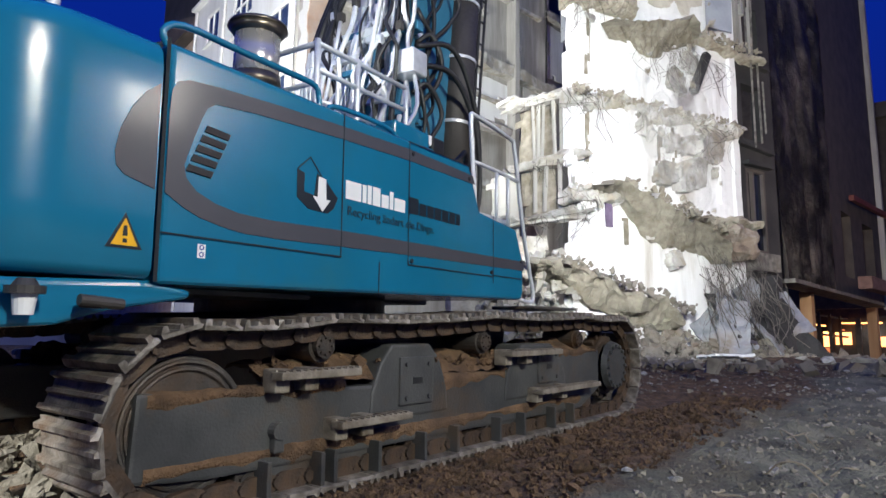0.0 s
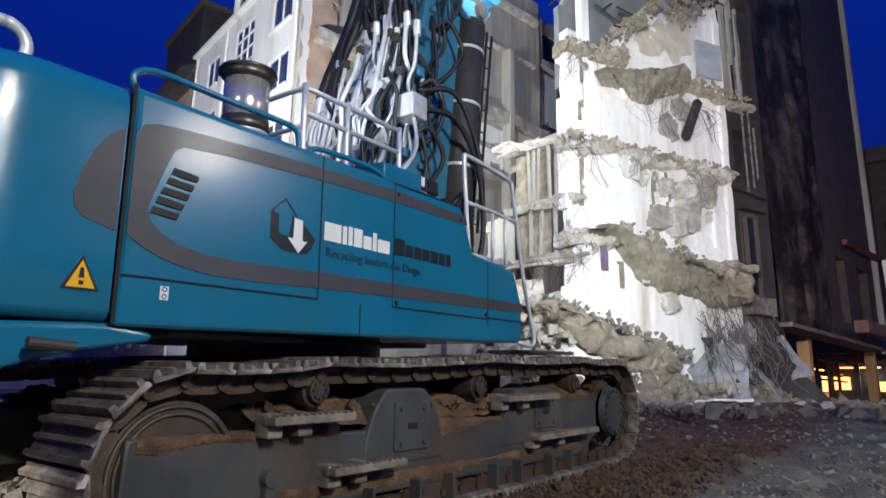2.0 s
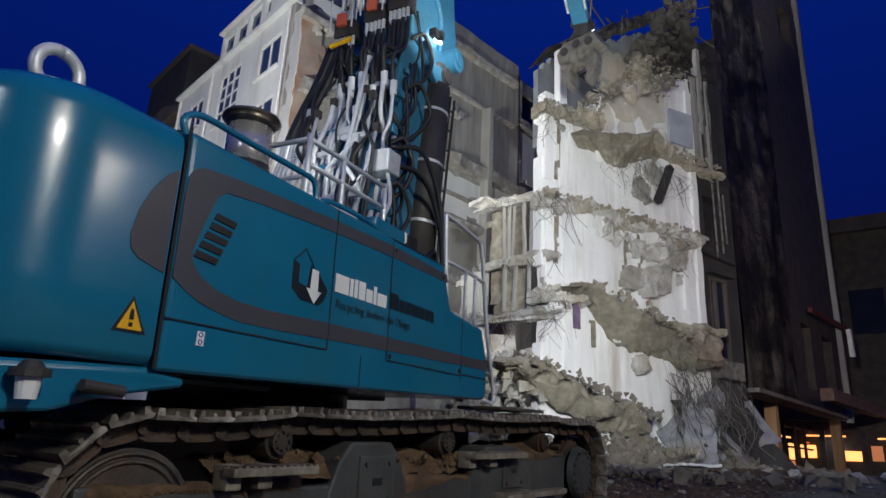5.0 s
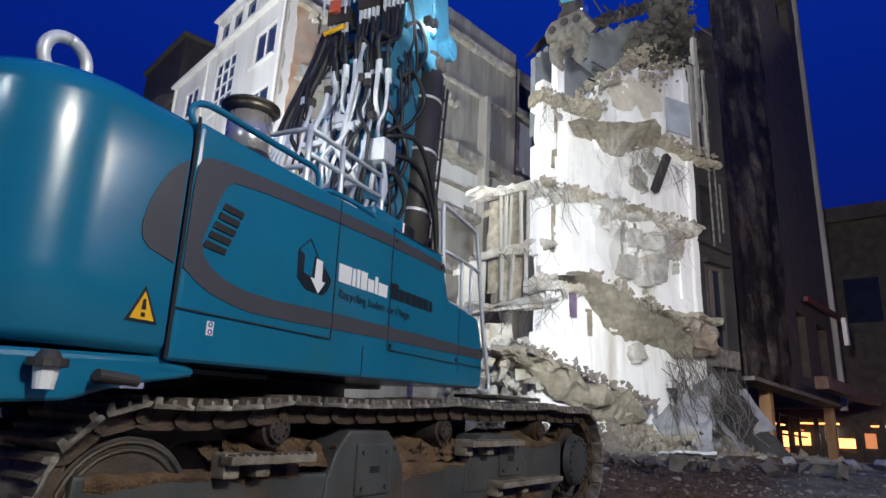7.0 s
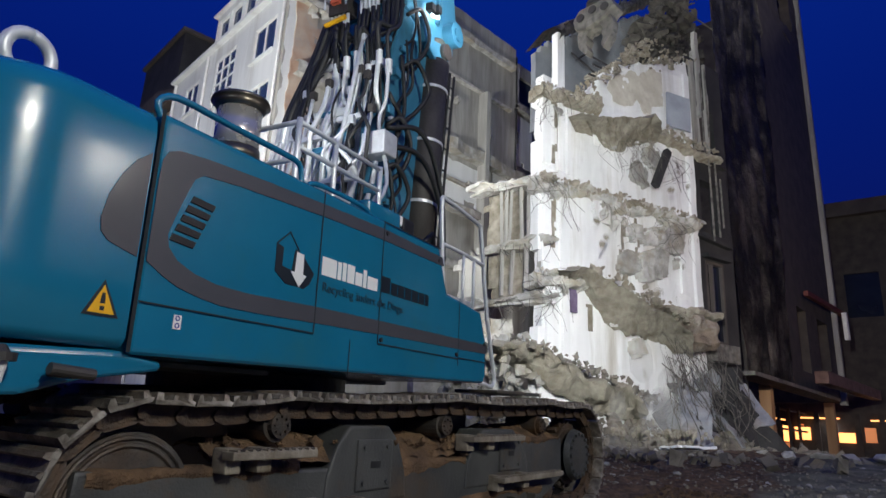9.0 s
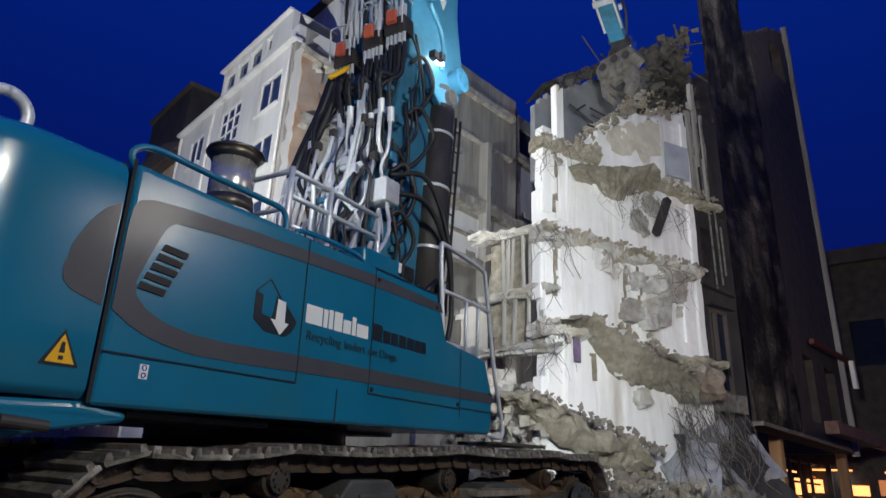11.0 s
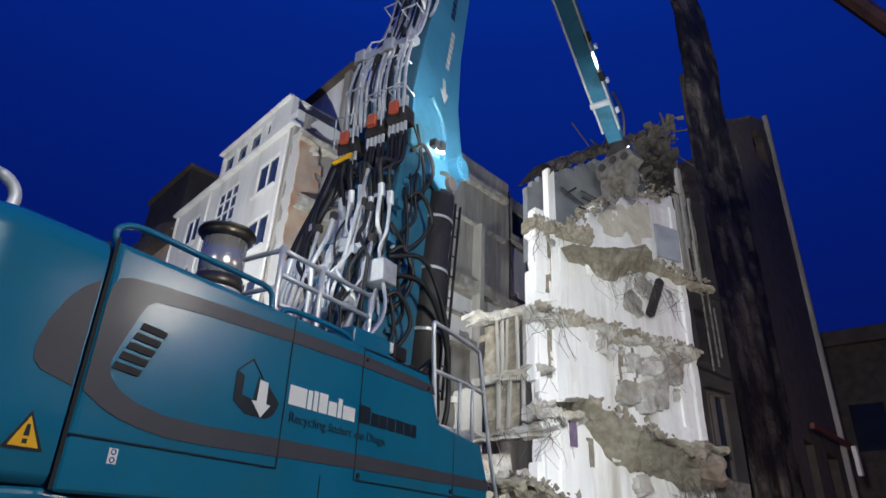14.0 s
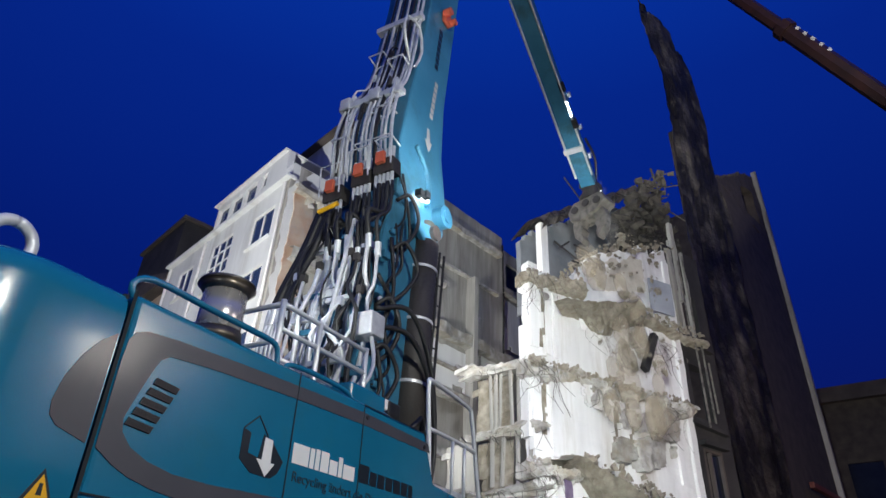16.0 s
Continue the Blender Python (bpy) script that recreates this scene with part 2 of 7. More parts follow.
def tube(points, r, steps=5, sides=8, bm=None, raw=False):
    bm = bm or bmesh.new()
    path = [Vector(p) for p in points] if raw else smooth_path(points, steps)
    rings, up = [], Vector((0.31, 0.17, 0.93))
    for i, p in enumerate(path):
        d = (path[min(i + 1, len(path) - 1)] - path[max(i - 1, 0)]).normalized()
        x = up - d * up.dot(d)
        if x.length < 1e-3:
            x = Vector((1, 0, 0)) - d * d.x
        x.normalize()
        up, y = x, d.cross(x)
        rings.append([bm.verts.new(p + (x * math.cos(k * math.tau / sides) + y * math.sin(k * math.tau / sides)) * r) for k in range(sides)])
    for a, b in zip(rings, rings[1:]):
        for k in range(sides):
            bm.faces.new((a[k], a[(k + 1) % sides], b[(k + 1) % sides], b[k]))
    bm.faces.new(rings[0][::-1])
    bm.faces.new(rings[-1])
    return bm


CORNERS = [(x, y, z) for x in (-0.5, 0.5) for y in (-0.5, 0.5) for z in (-0.5, 0.5)]
CUBE_FACES = [(0, 1, 3, 2), (4, 6, 7, 5), (0, 4, 5, 1), (2, 3, 7, 6), (0, 2, 6, 4), (1, 5, 7, 3)]


def chunk(bm, at, size, rng, squash=(1, 1, 1)):
    """A broken lump with a jagged outline."""
    turn = Euler([rng.uniform(0, 6.28) for _ in range(3)]).to_matrix()
    at, vs = Vector(at), []
    for x, y, z in CORNERS:
        c = Vector((x * squash[0], y * squash[1], z * squash[2])) * (size * rng.uniform(0.6, 1.25))
        vs.append(bm.verts.new(at + turn @ (c + Vector([rng.uniform(-0.16, 0.16) * size for _ in range(3)]))))
    for f in CUBE_FACES:
        bm.faces.new([vs[k] for k in f])
    return vs


def rock_mesh(seed, squash=(1, 1, 0.7)):
    """A broken stone of about one metre."""
    rng = random.Random(seed)
    bm = bmesh.new()
    for _ in range(16):
        v = Vector([rng.gauss(0, 1) for _ in range(3)]).normalized() * rng.uniform(0.38, 0.56)
        bm.verts.new((v.x * squash[0], v.y * squash[1], v.z * squash[2]))
    bmesh.ops.convex_hull(bm, input=bm.verts[:])
    bmesh.ops.delete(bm, geom=[v for v in bm.verts if not v.link_faces], context="VERTS")
    return bm


def spot(az, r, tan):
    """The place r metres from the camera at that bearing and slope."""
    return Vector((r * math.sin(radians(az)), r * math.cos(radians(az)), EYE_Z + r * tan))


def wall_frame(x, y, dx, dy):
    """Local x runs along a wall, local y away from the viewer, z up."""
    d = Vector((dx, dy, 0)).normalized()
    return Matrix(((d.x, -d.y, 0, x), (d.y, d.x, 0, y), (0, 0, 1, 0), (0, 0, 0, 1)))


def empty(name, m, label, category, group="", kind=""):
    ob = new(name)
    ob.matrix_world = m
    return tagged(ob, label, category, group, kind)


def skin(grid, close=False, bm=None):
    """Faces over a grid of points."""
    bm = bm or bmesh.new()
    vs = [[bm.verts.new(p) for p in row] for row in grid]
    for a, b in zip(vs, vs[1:]):
        for k in range(len(a) - 1 + (1 if close else 0)):
            bm.faces.new((a[k], a[(k + 1) % len(a)], b[(k + 1) % len(a)], b[k]))
    return bm


# the machine stands on ground that rises a little, ahead of the camera
MACH = Matrix.Translation((0, 0, EYE_Z)) @ pose(0, 0, 0, 2.328, 0, 0) @ pose(0, 0, 0, 0, -0.508, 0)
SWING = (-1.396, 5.970, -1.0)
TRACK_HEADING = 38.0
# seconds and heading of the upper carriage
HEADINGS = [(0, 32.82), (0.5, 34.43), (1, 35.34), (1.5, 35.90), (2, 35.91), (2.5, 35.00), (3, 34.34), (3.5, 34.26), (4, 33.06), (4.5, 31.06),
            (5, 29.20), (5.4, 28.1), (6.2, 27.6), (7.5, 28.53), (8, 29.09), (9.2, 31.6), (10.5, 33.72), (11, 34.18), (11.5, 34.91), (12, 35.52),
            (12.5, 36.03), (13, 36.23), (13.5, 35.75), (14, 35.33), (14.5, 34.80), (15, 34.50), (15.5, 33.98), (16, 32.94)]
BASE = MACH @ pose(*SWING, 0, 0, 90 - TRACK_HEADING)

# ---- ground ----
def ground_height(x, y):
    plane = 0.0407 * y + 0.0089 * x
    k = min(1, max(0, (y - 9.5) / 7.5))
    k = k * k * (3 - 2 * k)
    side = min(1, max(0, (math.hypot(x, y) - 40) / 30))
    plane = min(max(plane, -0.6), 1.2)
    return (plane * (1 - k) + 0.87 * k) * (1 - side) + 0.8 * side


def rough_ground(x, y):
    """Lumps: finer beside the tracks, churned ahead of the machine."""
    far = math.hypot(x, y)
    amount = 1 if far < 26 else 0
    p = Vector((x, y, 0))
    lumps = 0.06 * noise.noise(p * 0.8) + 0.06 * noise.noise(p * 2.1) + 0.06 * abs(noise.noise(p * 4.3)) + 0.04 * abs(noise.noise(p * 8.7 + Vector((2, 5, 1)))) - 0.025
    churn = max(0, 1 - abs((x - 3.4) / 2.6)) * max(0, 1 - abs((y - 8) / 6.0))
    lumps += churn * 0.10 * noise.noise(p * 3.1 + Vector((3, 0, 0)))
    heap = 0.25 * math.exp(-((x - 9.5) ** 2 / 14 + (y - 16.5) ** 2 / 2.2)) * (0.6 + noise.noise(p * 0.8))
    return lumps * amount + heap * 0.5


def steps_axis(lo, hi, near_lo, near_hi, fine, grow=1.25):
    out = list(np.arange(near_lo, near_hi, fine))
    s, v = fine, near_hi
    while v < hi:
        out.append(v)
        s *= grow
        v += s
    out.append(hi)
    s, v = fine * grow, near_lo - fine
    while v > lo:
        out.append(v)
        s *= grow
        v -= s
    out.append(lo)
    return sorted(out)


def ground_material():
    """Grey rubble soil, with churned brown earth in a belt beside the crawler."""
    m = surface("rubble_strewn_soil", (0.07, 0.07, 0.05), (0.19, 0.182, 0.135), 2.6, 0.95, 0, 0.9, 38, (0.11, 0.09, 0.06), 0.8, 0.5, bump_dist=0.06)
    n, l = m.node_tree.nodes, m.node_tree.links
    bs = n["Principled BSDF"]
    old = bs.inputs["Base Color"].links[0].from_socket
    tc = n.new("ShaderNodeTexCoord")
    sep = n.new("ShaderNodeSeparateXYZ")
    l.new(tc.outputs["Object"], sep.inputs[0])
    mx, my = n.new("ShaderNodeMath"), n.new("ShaderNodeMath")
    mx.operation = my.operation = "MULTIPLY_ADD"
    mx.inputs[1].default_value, mx.inputs[2].default_value = 0.788, 1.1 + 3.678
    l.new(sep.outputs["X"], mx.inputs[0])
    my.inputs[1].default_value = -0.616
    l.new(sep.outputs["Y"], my.inputs[0])
    l.new(mx.outputs[0], my.inputs[2])
    nz = n.new("ShaderNodeTexNoise")
    nz.inputs["Scale"].default_value, nz.inputs["Detail"].default_value = 0.9, 7
    l.new(tc.outputs["Object"], nz.inputs["Vector"])
    ad = n.new("ShaderNodeMath")
    ad.operation = "MULTIPLY_ADD"
    l.new(nz.outputs["Fac"], ad.inputs[0])
    ad.inputs[1].default_value = 1.6
    l.new(my.outputs[0], ad.inputs[2])
    ramp = n.new("ShaderNodeMapRange")
    ramp.inputs["From Min"].default_value, ramp.inputs["From Max"].default_value = 3.5, 4.0
    ramp.inputs["To Min"].default_value, ramp.inputs["To Max"].default_value = 1.0, 0.0
    l.new(ad.outputs[0], ramp.inputs["Value"])
    brown = n.new("ShaderNodeTexNoise")
    brown.inputs["Scale"].default_value, brown.inputs["Detail"].default_value = 9, 8
    l.new(tc.outputs["Object"], brown.inputs["Vector"])
    br = n.new("ShaderNodeValToRGB")
    br.color_ramp.elements[0].position, br.color_ramp.elements[0].color = 0.35, (0.042, 0.023, 0.011, 1)
    br.color_ramp.elements[1].position, br.color_ramp.elements[1].color = 0.68, (0.16, 0.092, 0.046, 1)
    l.new(brown.outputs["Fac"], br.inputs[0])
    mix = n.new("ShaderNodeMix")
    mix.data_type = "RGBA"
    l.new(ramp.outputs[0], mix.inputs[0])
    l.new(old, mix.inputs[6])
    l.new(br.outputs["Color"], mix.inputs[7])
    l.new(mix.outputs[2], bs.inputs["Base Color"])
    return m


GROUND = ground_material()
xs = steps_axis(-900, 900, -3, 9, 0.06)
ys = steps_axis(-900, 900, 1.5, 14, 0.06)
gm = bpy.data.meshes.new("ground")
nx = len(xs)
gm.from_pydata([(x, y, ground_height(x, y) + rough_ground(x, y)) for y in ys for x in xs], [],
               [(j * nx + i, j * nx + i + 1, (j + 1) * nx + i + 1, (j + 1) * nx + i) for j in range(len(ys) - 1) for i in range(nx - 1)])
gm.materials.append(GROUND)
for p in gm.polygons:
    p.use_smooth = True
tagged(new("ground", gm), "churned brown soil and grey demolition rubble", "ground", kind="structure")


# ---- walls with openings ----
def holed_wall(x0, x1, z0, z1, holes, depth):
    """A wall with its front at y = 0; holes are (x0, x1, z0, z1)."""
    gx = sorted({x0, x1, *[v for h in holes for v in h[:2]]})
    gz = sorted({z0, z1, *[v for h in holes for v in h[2:]]})
    return cells_wall(gx, gz, lambda x, z: not any(h[0] < x < h[1] and h[2] < z < h[3] for h in holes), depth)


def cells_wall(gx, gz, keep, depth, move=None, back=None):
    bm = bmesh.new()
    move = move or (lambda x, z: (x, 0.0, z))
    cache = {}

    def vert(i, k, side):
        if (i, k, side) not in cache:
            x, y, z = move(gx[i], gz[k])
            cache[i, k, side] = bm.verts.new((x, y + (depth if side else 0), z))
        return cache[i, k, side]

    full = [[keep((a + b) / 2, (c + d) / 2) for c, d in zip(gz, gz[1:])] for a, b in zip(gx, gx[1:])]
    nx_, nz_ = len(gx) - 1, len(gz) - 1
    at = lambda i, k: 0 <= i < nx_ and 0 <= k < nz_ and full[i][k]
    for i in range(nx_):
        for k in range(nz_):
            if not full[i][k]:
                continue
            bm.faces.new((vert(i, k, 0), vert(i + 1, k, 0), vert(i + 1, k + 1, 0), vert(i, k + 1, 0)))
            bm.faces.new((vert(i, k, 1), vert(i, k + 1, 1), vert(i + 1, k + 1, 1), vert(i + 1, k, 1)))
            for ok, a, b in ((at(i - 1, k), (i, k), (i, k + 1)), (at(i + 1, k), (i + 1, k + 1), (i + 1, k)),
                             (at(i, k - 1), (i + 1, k), (i, k)), (at(i, k + 1), (i, k + 1), (i + 1, k + 1))):
                if not ok:
                    bm.faces.new((vert(*a, 0), vert(*b, 0), vert(*b, 1), vert(*a, 1)))
    return bm


def torn_wall(x0, x1, z0, z1, cell, keep, depth, jitter=0.4, relief=0.0, seed=0):
    gx = list(np.linspace(x0, x1, max(2, round((x1 - x0) / cell) + 1)))
    gz = list(np.linspace(z0, z1, max(2, round((z1 - z0) / cell) + 1)))

    def move(x, z):
        p = Vector((x * 2.3 + seed, z * 2.3, seed * 1.7))
        n = noise.noise_vector(p)
        q = noise.noise(Vector((x * 0.9 + seed, z * 0.9, 4)))
        r = 0 if x in (gx[0], gx[-1]) else 1
        return x + n.x * cell * jitter * r, -relief * (q + 0.5 * noise.noise(p * 2)), z + n.z * cell * jitter

    return cells_wall(gx, gz, keep, depth, move)


def ragged(v, seed, scale, amount):
    return amount * (noise.noise(Vector((v * scale, seed * 3.1, 0.5))) + 0.5 * noise.noise(Vector((v * scale * 2.7, seed * 5.3, 1.5))))


# ---- the white apartment house ----
MID = wall_frame(-5.64, 22.6, 0.731, 0.682)
house = empty("apartment_house", Matrix.Translation((-5.64, 22.6, 0.8)), "white rendered apartment house, half demolished, torn end wall", "house")


def house_part(name, bm, material, m, parent=None, label=""):
    bm.transform((parent or house).matrix_world.inverted() @ m if parent is None else m)
    bmesh.ops.recalc_face_normals(bm, faces=bm.faces[:])
    return part(name, bm, material, parent or house, label)


rows_z = [(15.75, 17.4), (12.85, 14.45), (9.9, 11.5), (6.95, 8.55), (4.0, 5.6)]
cols = [(0.9, 2.75), (8.6, 10.2)]
openings = [(a, b, c, d) for a, b in cols for c, d in rows_z] + [(4.6, 6.7, 14.9, 17.6), (4.6, 6.7, 9.2, 12.4), (4.6, 6.7, 3.6, 6.8)]
HM = house.matrix_world.inverted()
facade = holed_wall(0, 11.9, 0.6, 18.4, openings, 0.4)
facade.transform(Matrix.Diagonal((1, -1, 1, 1)))
FACR = wall_frame(-5.64, 22.6, -0.643, 0.766)


def on_facade(bm):
    """Local y is out of the wall towards the street."""
    bm.transform(HM @ FACR)
    bmesh.ops.recalc_face_normals(bm, faces=bm.faces[:])
    return bm


part("wall", on_facade(facade), FACADE_M, house)


def window(a, b, c, d, bars, cross, name="window"):
    """Frame, glass and sill of one window in the facade."""
    w, px, pz = 0.09, (b - a) / bars, (d - c) / cross
    holes = [(a + i * px + (w if i == 0 else 0.035), a + (i + 1) * px - (w if i == bars - 1 else 0.035), c + k * pz + (w if k == 0 else 0.03), c + (k + 1) * pz - (w if k == cross - 1 else 0.03))
             for i in range(bars) for k in range(cross)]
    bm = holed_wall(a, b, c, d, holes, 0.1)
    bm.transform(Matrix.Translation((0, -0.13, 0)))
    f = part(name, on_facade(bm), WINFRAME, house)
    part("pane", on_facade(box((b - a - 0.1, 0.02, d - c - 0.1), ((a + b) / 2, -0.09, (c + d) / 2))), DARK_GLASS, f)
    part("sill", on_facade(box((b - a + 0.2, 0.16, 0.07), ((a + b) / 2, 0.06, c - 0.035), 0.01)), FACADE_M, f)


for h in openings:
    tall = h[3] - h[2] > 2
    window(*h, 3 if tall else 2, 4 if tall else 1)
for x in (0.22, 7.6, 11.6):
    part("downpipe", on_facade(tube([(x, 0.1, 1), (x, 0.1, 18.2)], 0.07, 2)), WINFRAME, house)
for z in (18.42,):
    part("cornice", on_facade(box((12.1, 0.5, 0.16), (5.95, 0.02, z), 0.02)), FACADE_M, house)
# attic storey set back, with a strip of dormer windows
attic = holed_wall(0.8, 7.6, 18.5, 20.5, [(2.6, 3.2, 19.0, 20.2), (3.5, 4.7, 19.0, 20.2), (4.85, 6.05, 19.0, 20.2), (6.2, 7.4, 19.0, 20.2)], 0.3)
attic.transform(Matrix.Translation((0, -0.08, 0)) @ Matrix.Diagonal((1, -1, 1, 1)))
part("attic_wall", on_facade(attic), FACADE_M, house)
for a, b in ((2.6, 3.2), (3.5, 4.7), (4.85, 6.05), (6.2, 7.4)):
    bm = holed_wall(a, b, 19.0, 20.2, [(a + 0.07, b - 0.07, 19.07, 20.13)], 0.08)
    bm.transform(Matrix.Translation((0, -0.27, 0)))
    f = part("dormer_window", on_facade(bm), WINFRAME, house)
    part("pane", on_facade(box((b - a, 0.02, 1.3), ((a + b) / 2, -0.25, 19.55))), DARK_GLASS, f)
part("attic_side", on_facade(box((0.3, 6, 2.0), (7.45, -3.2, 19.5))), FACADE_M, house)
part("attic_roof", on_facade(prism([(0.9, 20.5), (7.8, 20.5), (7.8, 20.6), (0.9, 20.6)], 0.1, -2.4)), FACADE_M, house)
part("roof", on_facade(prism([(3.2, 18.5), (11.9, 18.5), (11.9, 18.7), (3.2, 18.7)], -0.3, -12)), ROOF_M, house)
part("parapet_block", on_facade(prism([(0.05, 18.5), (3.0, 18.5), (3.0, 19.3), (0.05, 19.3)], -0.05, -3.2, 0.02)), FACADE_M, house)
part("rear_attic", on_facade(prism([(0.35, 18.6), (9, 18.6), (9, 23.15), (0.35, 23.15)], -2.5, -6)), FACADE_M, house)
part("attic_eaves", on_facade(box((9.4, 0.7, 0.14), (4.4, -2.5, 23.28), 0.02)), ROOF_M, house)


# torn end wall
def on_end(bm):
    bm.transform(HM @ MID)
    bmesh.ops.recalc_face_normals(bm, faces=bm.faces[:])
    return bm


def end_top(x):
    if x < 2.5:
        return 19.2 if x > 0.3 else 18.4
    if x < 13.6:
        return 23.2 - max(0, (x - 2.5)) * 0.045
    return 22.75 if x < 14.7 else 21.9


end = torn_wall(0, 24, 0.6, 23.6, 0.4, lambda x, z: z < end_top(x) + ragged(x, 1, 0.8, 0.12) and not (15.3 < x < 17.0 and 19.5 < z < 21.4), 0.45, 0.15, 0.03, 2)
part("end_wall", on_end(end), PARTY, house, "stained grey party wall laid bare by demolition")
strip = torn_wall(0.12, 2.1, 4, 18.0, 0.25, lambda x, z: 0.35 < x < 1.35 + ragged(z, 2, 0.6, 0.45), 0.06, 0.5, 0.03, 5)
strip.transform(Matrix.Translation((0, -0.08, 0)))
part("torn_plaster", on_end(strip), BRICK_P, house, "pinkish plaster torn open along the house corner")
rng = random.Random(4)
for z, x0, x1, fat in ((17.9, 0.2, 2.4, 0.2), (21.3, 2.5, 14.6, 0.2), (18.6, 2.0, 14.6, 0.09), (14.75, 0.5, 16.4, 0.36), (13.0, 3.0, 12.0, 0.1), (11.6, 0.5, 17, 0.22), (8.8, 1, 18, 0.25), (5.9, 1, 18, 0.25), (19.1, 14.7, 17.4, 0.22)):
    gx = np.arange(x0, x1, 0.35)
    grid = []
    for x in gx:
        k = 0.12 + fat * (1.0 + 0.6 * noise.noise(Vector((x * 1.1, z, 3))))
        t = fat * (1.0 + 0.4 * noise.noise(Vector((x * 2.0, z, 8))))
        grid.append([(x, 0.05, z - t), (x, -k, z - t * 0.9), (x, -k * 1.1, z + t * 0.6), (x, 0.05, z + t)])
    part("slab_stub", on_end(skin(grid)), RUBBLE, house, "torn edge of a former floor slab")
bm = box((2.0, 0.06, 2.2), (16.15, 0.2, 20.4))
part("boarded_window", on_end(bm), surface("dull_blue_board", (0.012, 0.022, 0.05), (0.02, 0.034, 0.07), 2, 0.8, 0, 0.1), house)
for z, x in ((17.6, 1.3), (13.0, 11.0), (13.1, 11.9), (16.2, 12.4), (9.6, 11.6), (17.4, 9.7), (14.6, 14.0)):
    bm = bmesh.new()
    for k in range(4):
        chunk(bm, (x + rng.uniform(-0.3, 0.3), -0.12, z + rng.uniform(-0.2, 0.2)), rng.uniform(0.15, 0.4), rng)
    part("plaster_lump", on_end(bm), RUBBLE, house)
# flush pale and grey plaster fields left on the party wall, pipes in the corner of the bared rooms
for x0, x1, z0, z1, m in ((12.95, 14.7, 12.2, 14.9, FACADE_M), (14.9, 16.6, 15.6, 18.6, FACADE_M), (3.0, 12.6, 12.0, 14.1, FACADE_M)):
    bm = torn_wall(x0, x1, z0, z1, 0.25, lambda x, z, a=x0, b=x1, c=z0: x > a + abs(ragged(z, a, 0.9, 0.3)) and x < b - abs(ragged(z, b, 0.9, 0.4)) and z > c + abs(ragged(x, c, 0.8, 0.4)), 0.05, 0.5, 0.02, x0)
    bm.transform(Matrix.Translation((0, -0.06, 0)))
    part("plaster_field", on_end(bm), m, house, "field of old wall plaster left on the party wall")
for x, z0, z1 in ((14.75, 15.0, 22.2), (17.2, 11.0, 21.0)):
    part("wall_pipe", on_end(tube([(x, -0.12, z0), (x + 0.05, -0.12, (z0 + z1) / 2), (x - 0.03, -0.12, z1)], 0.06, 3, 6)), DARKWALL, house)
back = holed_wall(0, 11.9, 0.6, 18.5, [], 0.3)
back.transform(Matrix.Translation((0, -12, 0)))
part("rear_wall", on_facade(back), PARTY, house)

# brown-roofed house beyond it
far = empty("neighbour_house", FACR @ Matrix.Translation((12.1, -0.4, 0.7)), "dark neighbouring house with lit pinkish front", "house")
nwin = [(a, a + 1.2, z, z + 1.7) for a in (1.6, 4.4, 7.2, 10.0) for z in (2.6, 6.0, 9.4, 12.8)]
nwall = holed_wall(0, 22, 0, 16.9, nwin, 0.4)
nwall.transform(Matrix.Diagonal((1, -1, 1, 1)))
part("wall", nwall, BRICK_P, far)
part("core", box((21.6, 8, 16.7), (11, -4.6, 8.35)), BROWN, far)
for a, b, c, d in nwin:
    f = part("window", holed_wall(a, b, c, d, [(a + 0.08, (a + b) / 2 - 0.04, c + 0.08, d - 0.08), ((a + b) / 2 + 0.04, b - 0.08, c + 0.08, d - 0.08)], 0.1), WINFRAME, far)
    f.data.transform(Matrix.Translation((0, -0.25, 0)))
    part("pane", box((b - a, 0.03, d - c), ((a + b) / 2, -0.27, (c + d) / 2)), DARK_GLASS, f)
part("roof", prism([(-0.1, 16.9), (22.5, 16.9), (22.5, 17.4), (12, 18.3), (2.4, 18.3), (-0.1, 17.5)], -9, 0.5), ROOF_M, far)
part("gutter", tube([(-0.1, 0.55, 17.0), (22, 0.55, 17.0)], 0.09, 2, 6), ROOF_M, far)
part("chimney_block", box((6.6, 2.6, 5.6), (6.4, -1.9, 20.3), 0.05), DARKWALL, far, "dark square chimney block on the roof")
part("chimney_cap", box((7.0, 3.0, 0.25), (6.4, -1.9, 23.2), 0.04), ROOF_M, far)

# ---- the torn stairwell tower ----
TOW = wall_frame(4.44, 17.96, 0.866, 0.5)
tower = empty("torn_building", TOW @ Matrix.Translation((0, 0, 0.85)), "gutted building with white plaster walls and broken floors", "building")
TL = Matrix.Translation((0, 0, -0.85))


def torn(name, bm, material, label="", parent=None):
    bm.transform(TL)
    bmesh.ops.recalc_face_normals(bm, faces=bm.faces[:])
    return part(name, bm, material, parent or tower, label)


def tower_top(x):
    if x < 1.0:
        return 11.75
    if x < 2.4:
        return 11.9 + (x - 1.0) * 1.1
    return 13.45 + (x - 2.4) * 0.42


torn("plaster_wall", torn_wall(-1.1, 6.25, 0.6, 15.6, 0.17, lambda x, z: z < tower_top(x) + ragged(x, 3, 1.1, 0.3) and x > -1.02 + ragged(z, 4, 0.9, 0.12), 0.35, 0.5, 0.05, 7),
     PLASTER, "white plaster wall with torn edges")
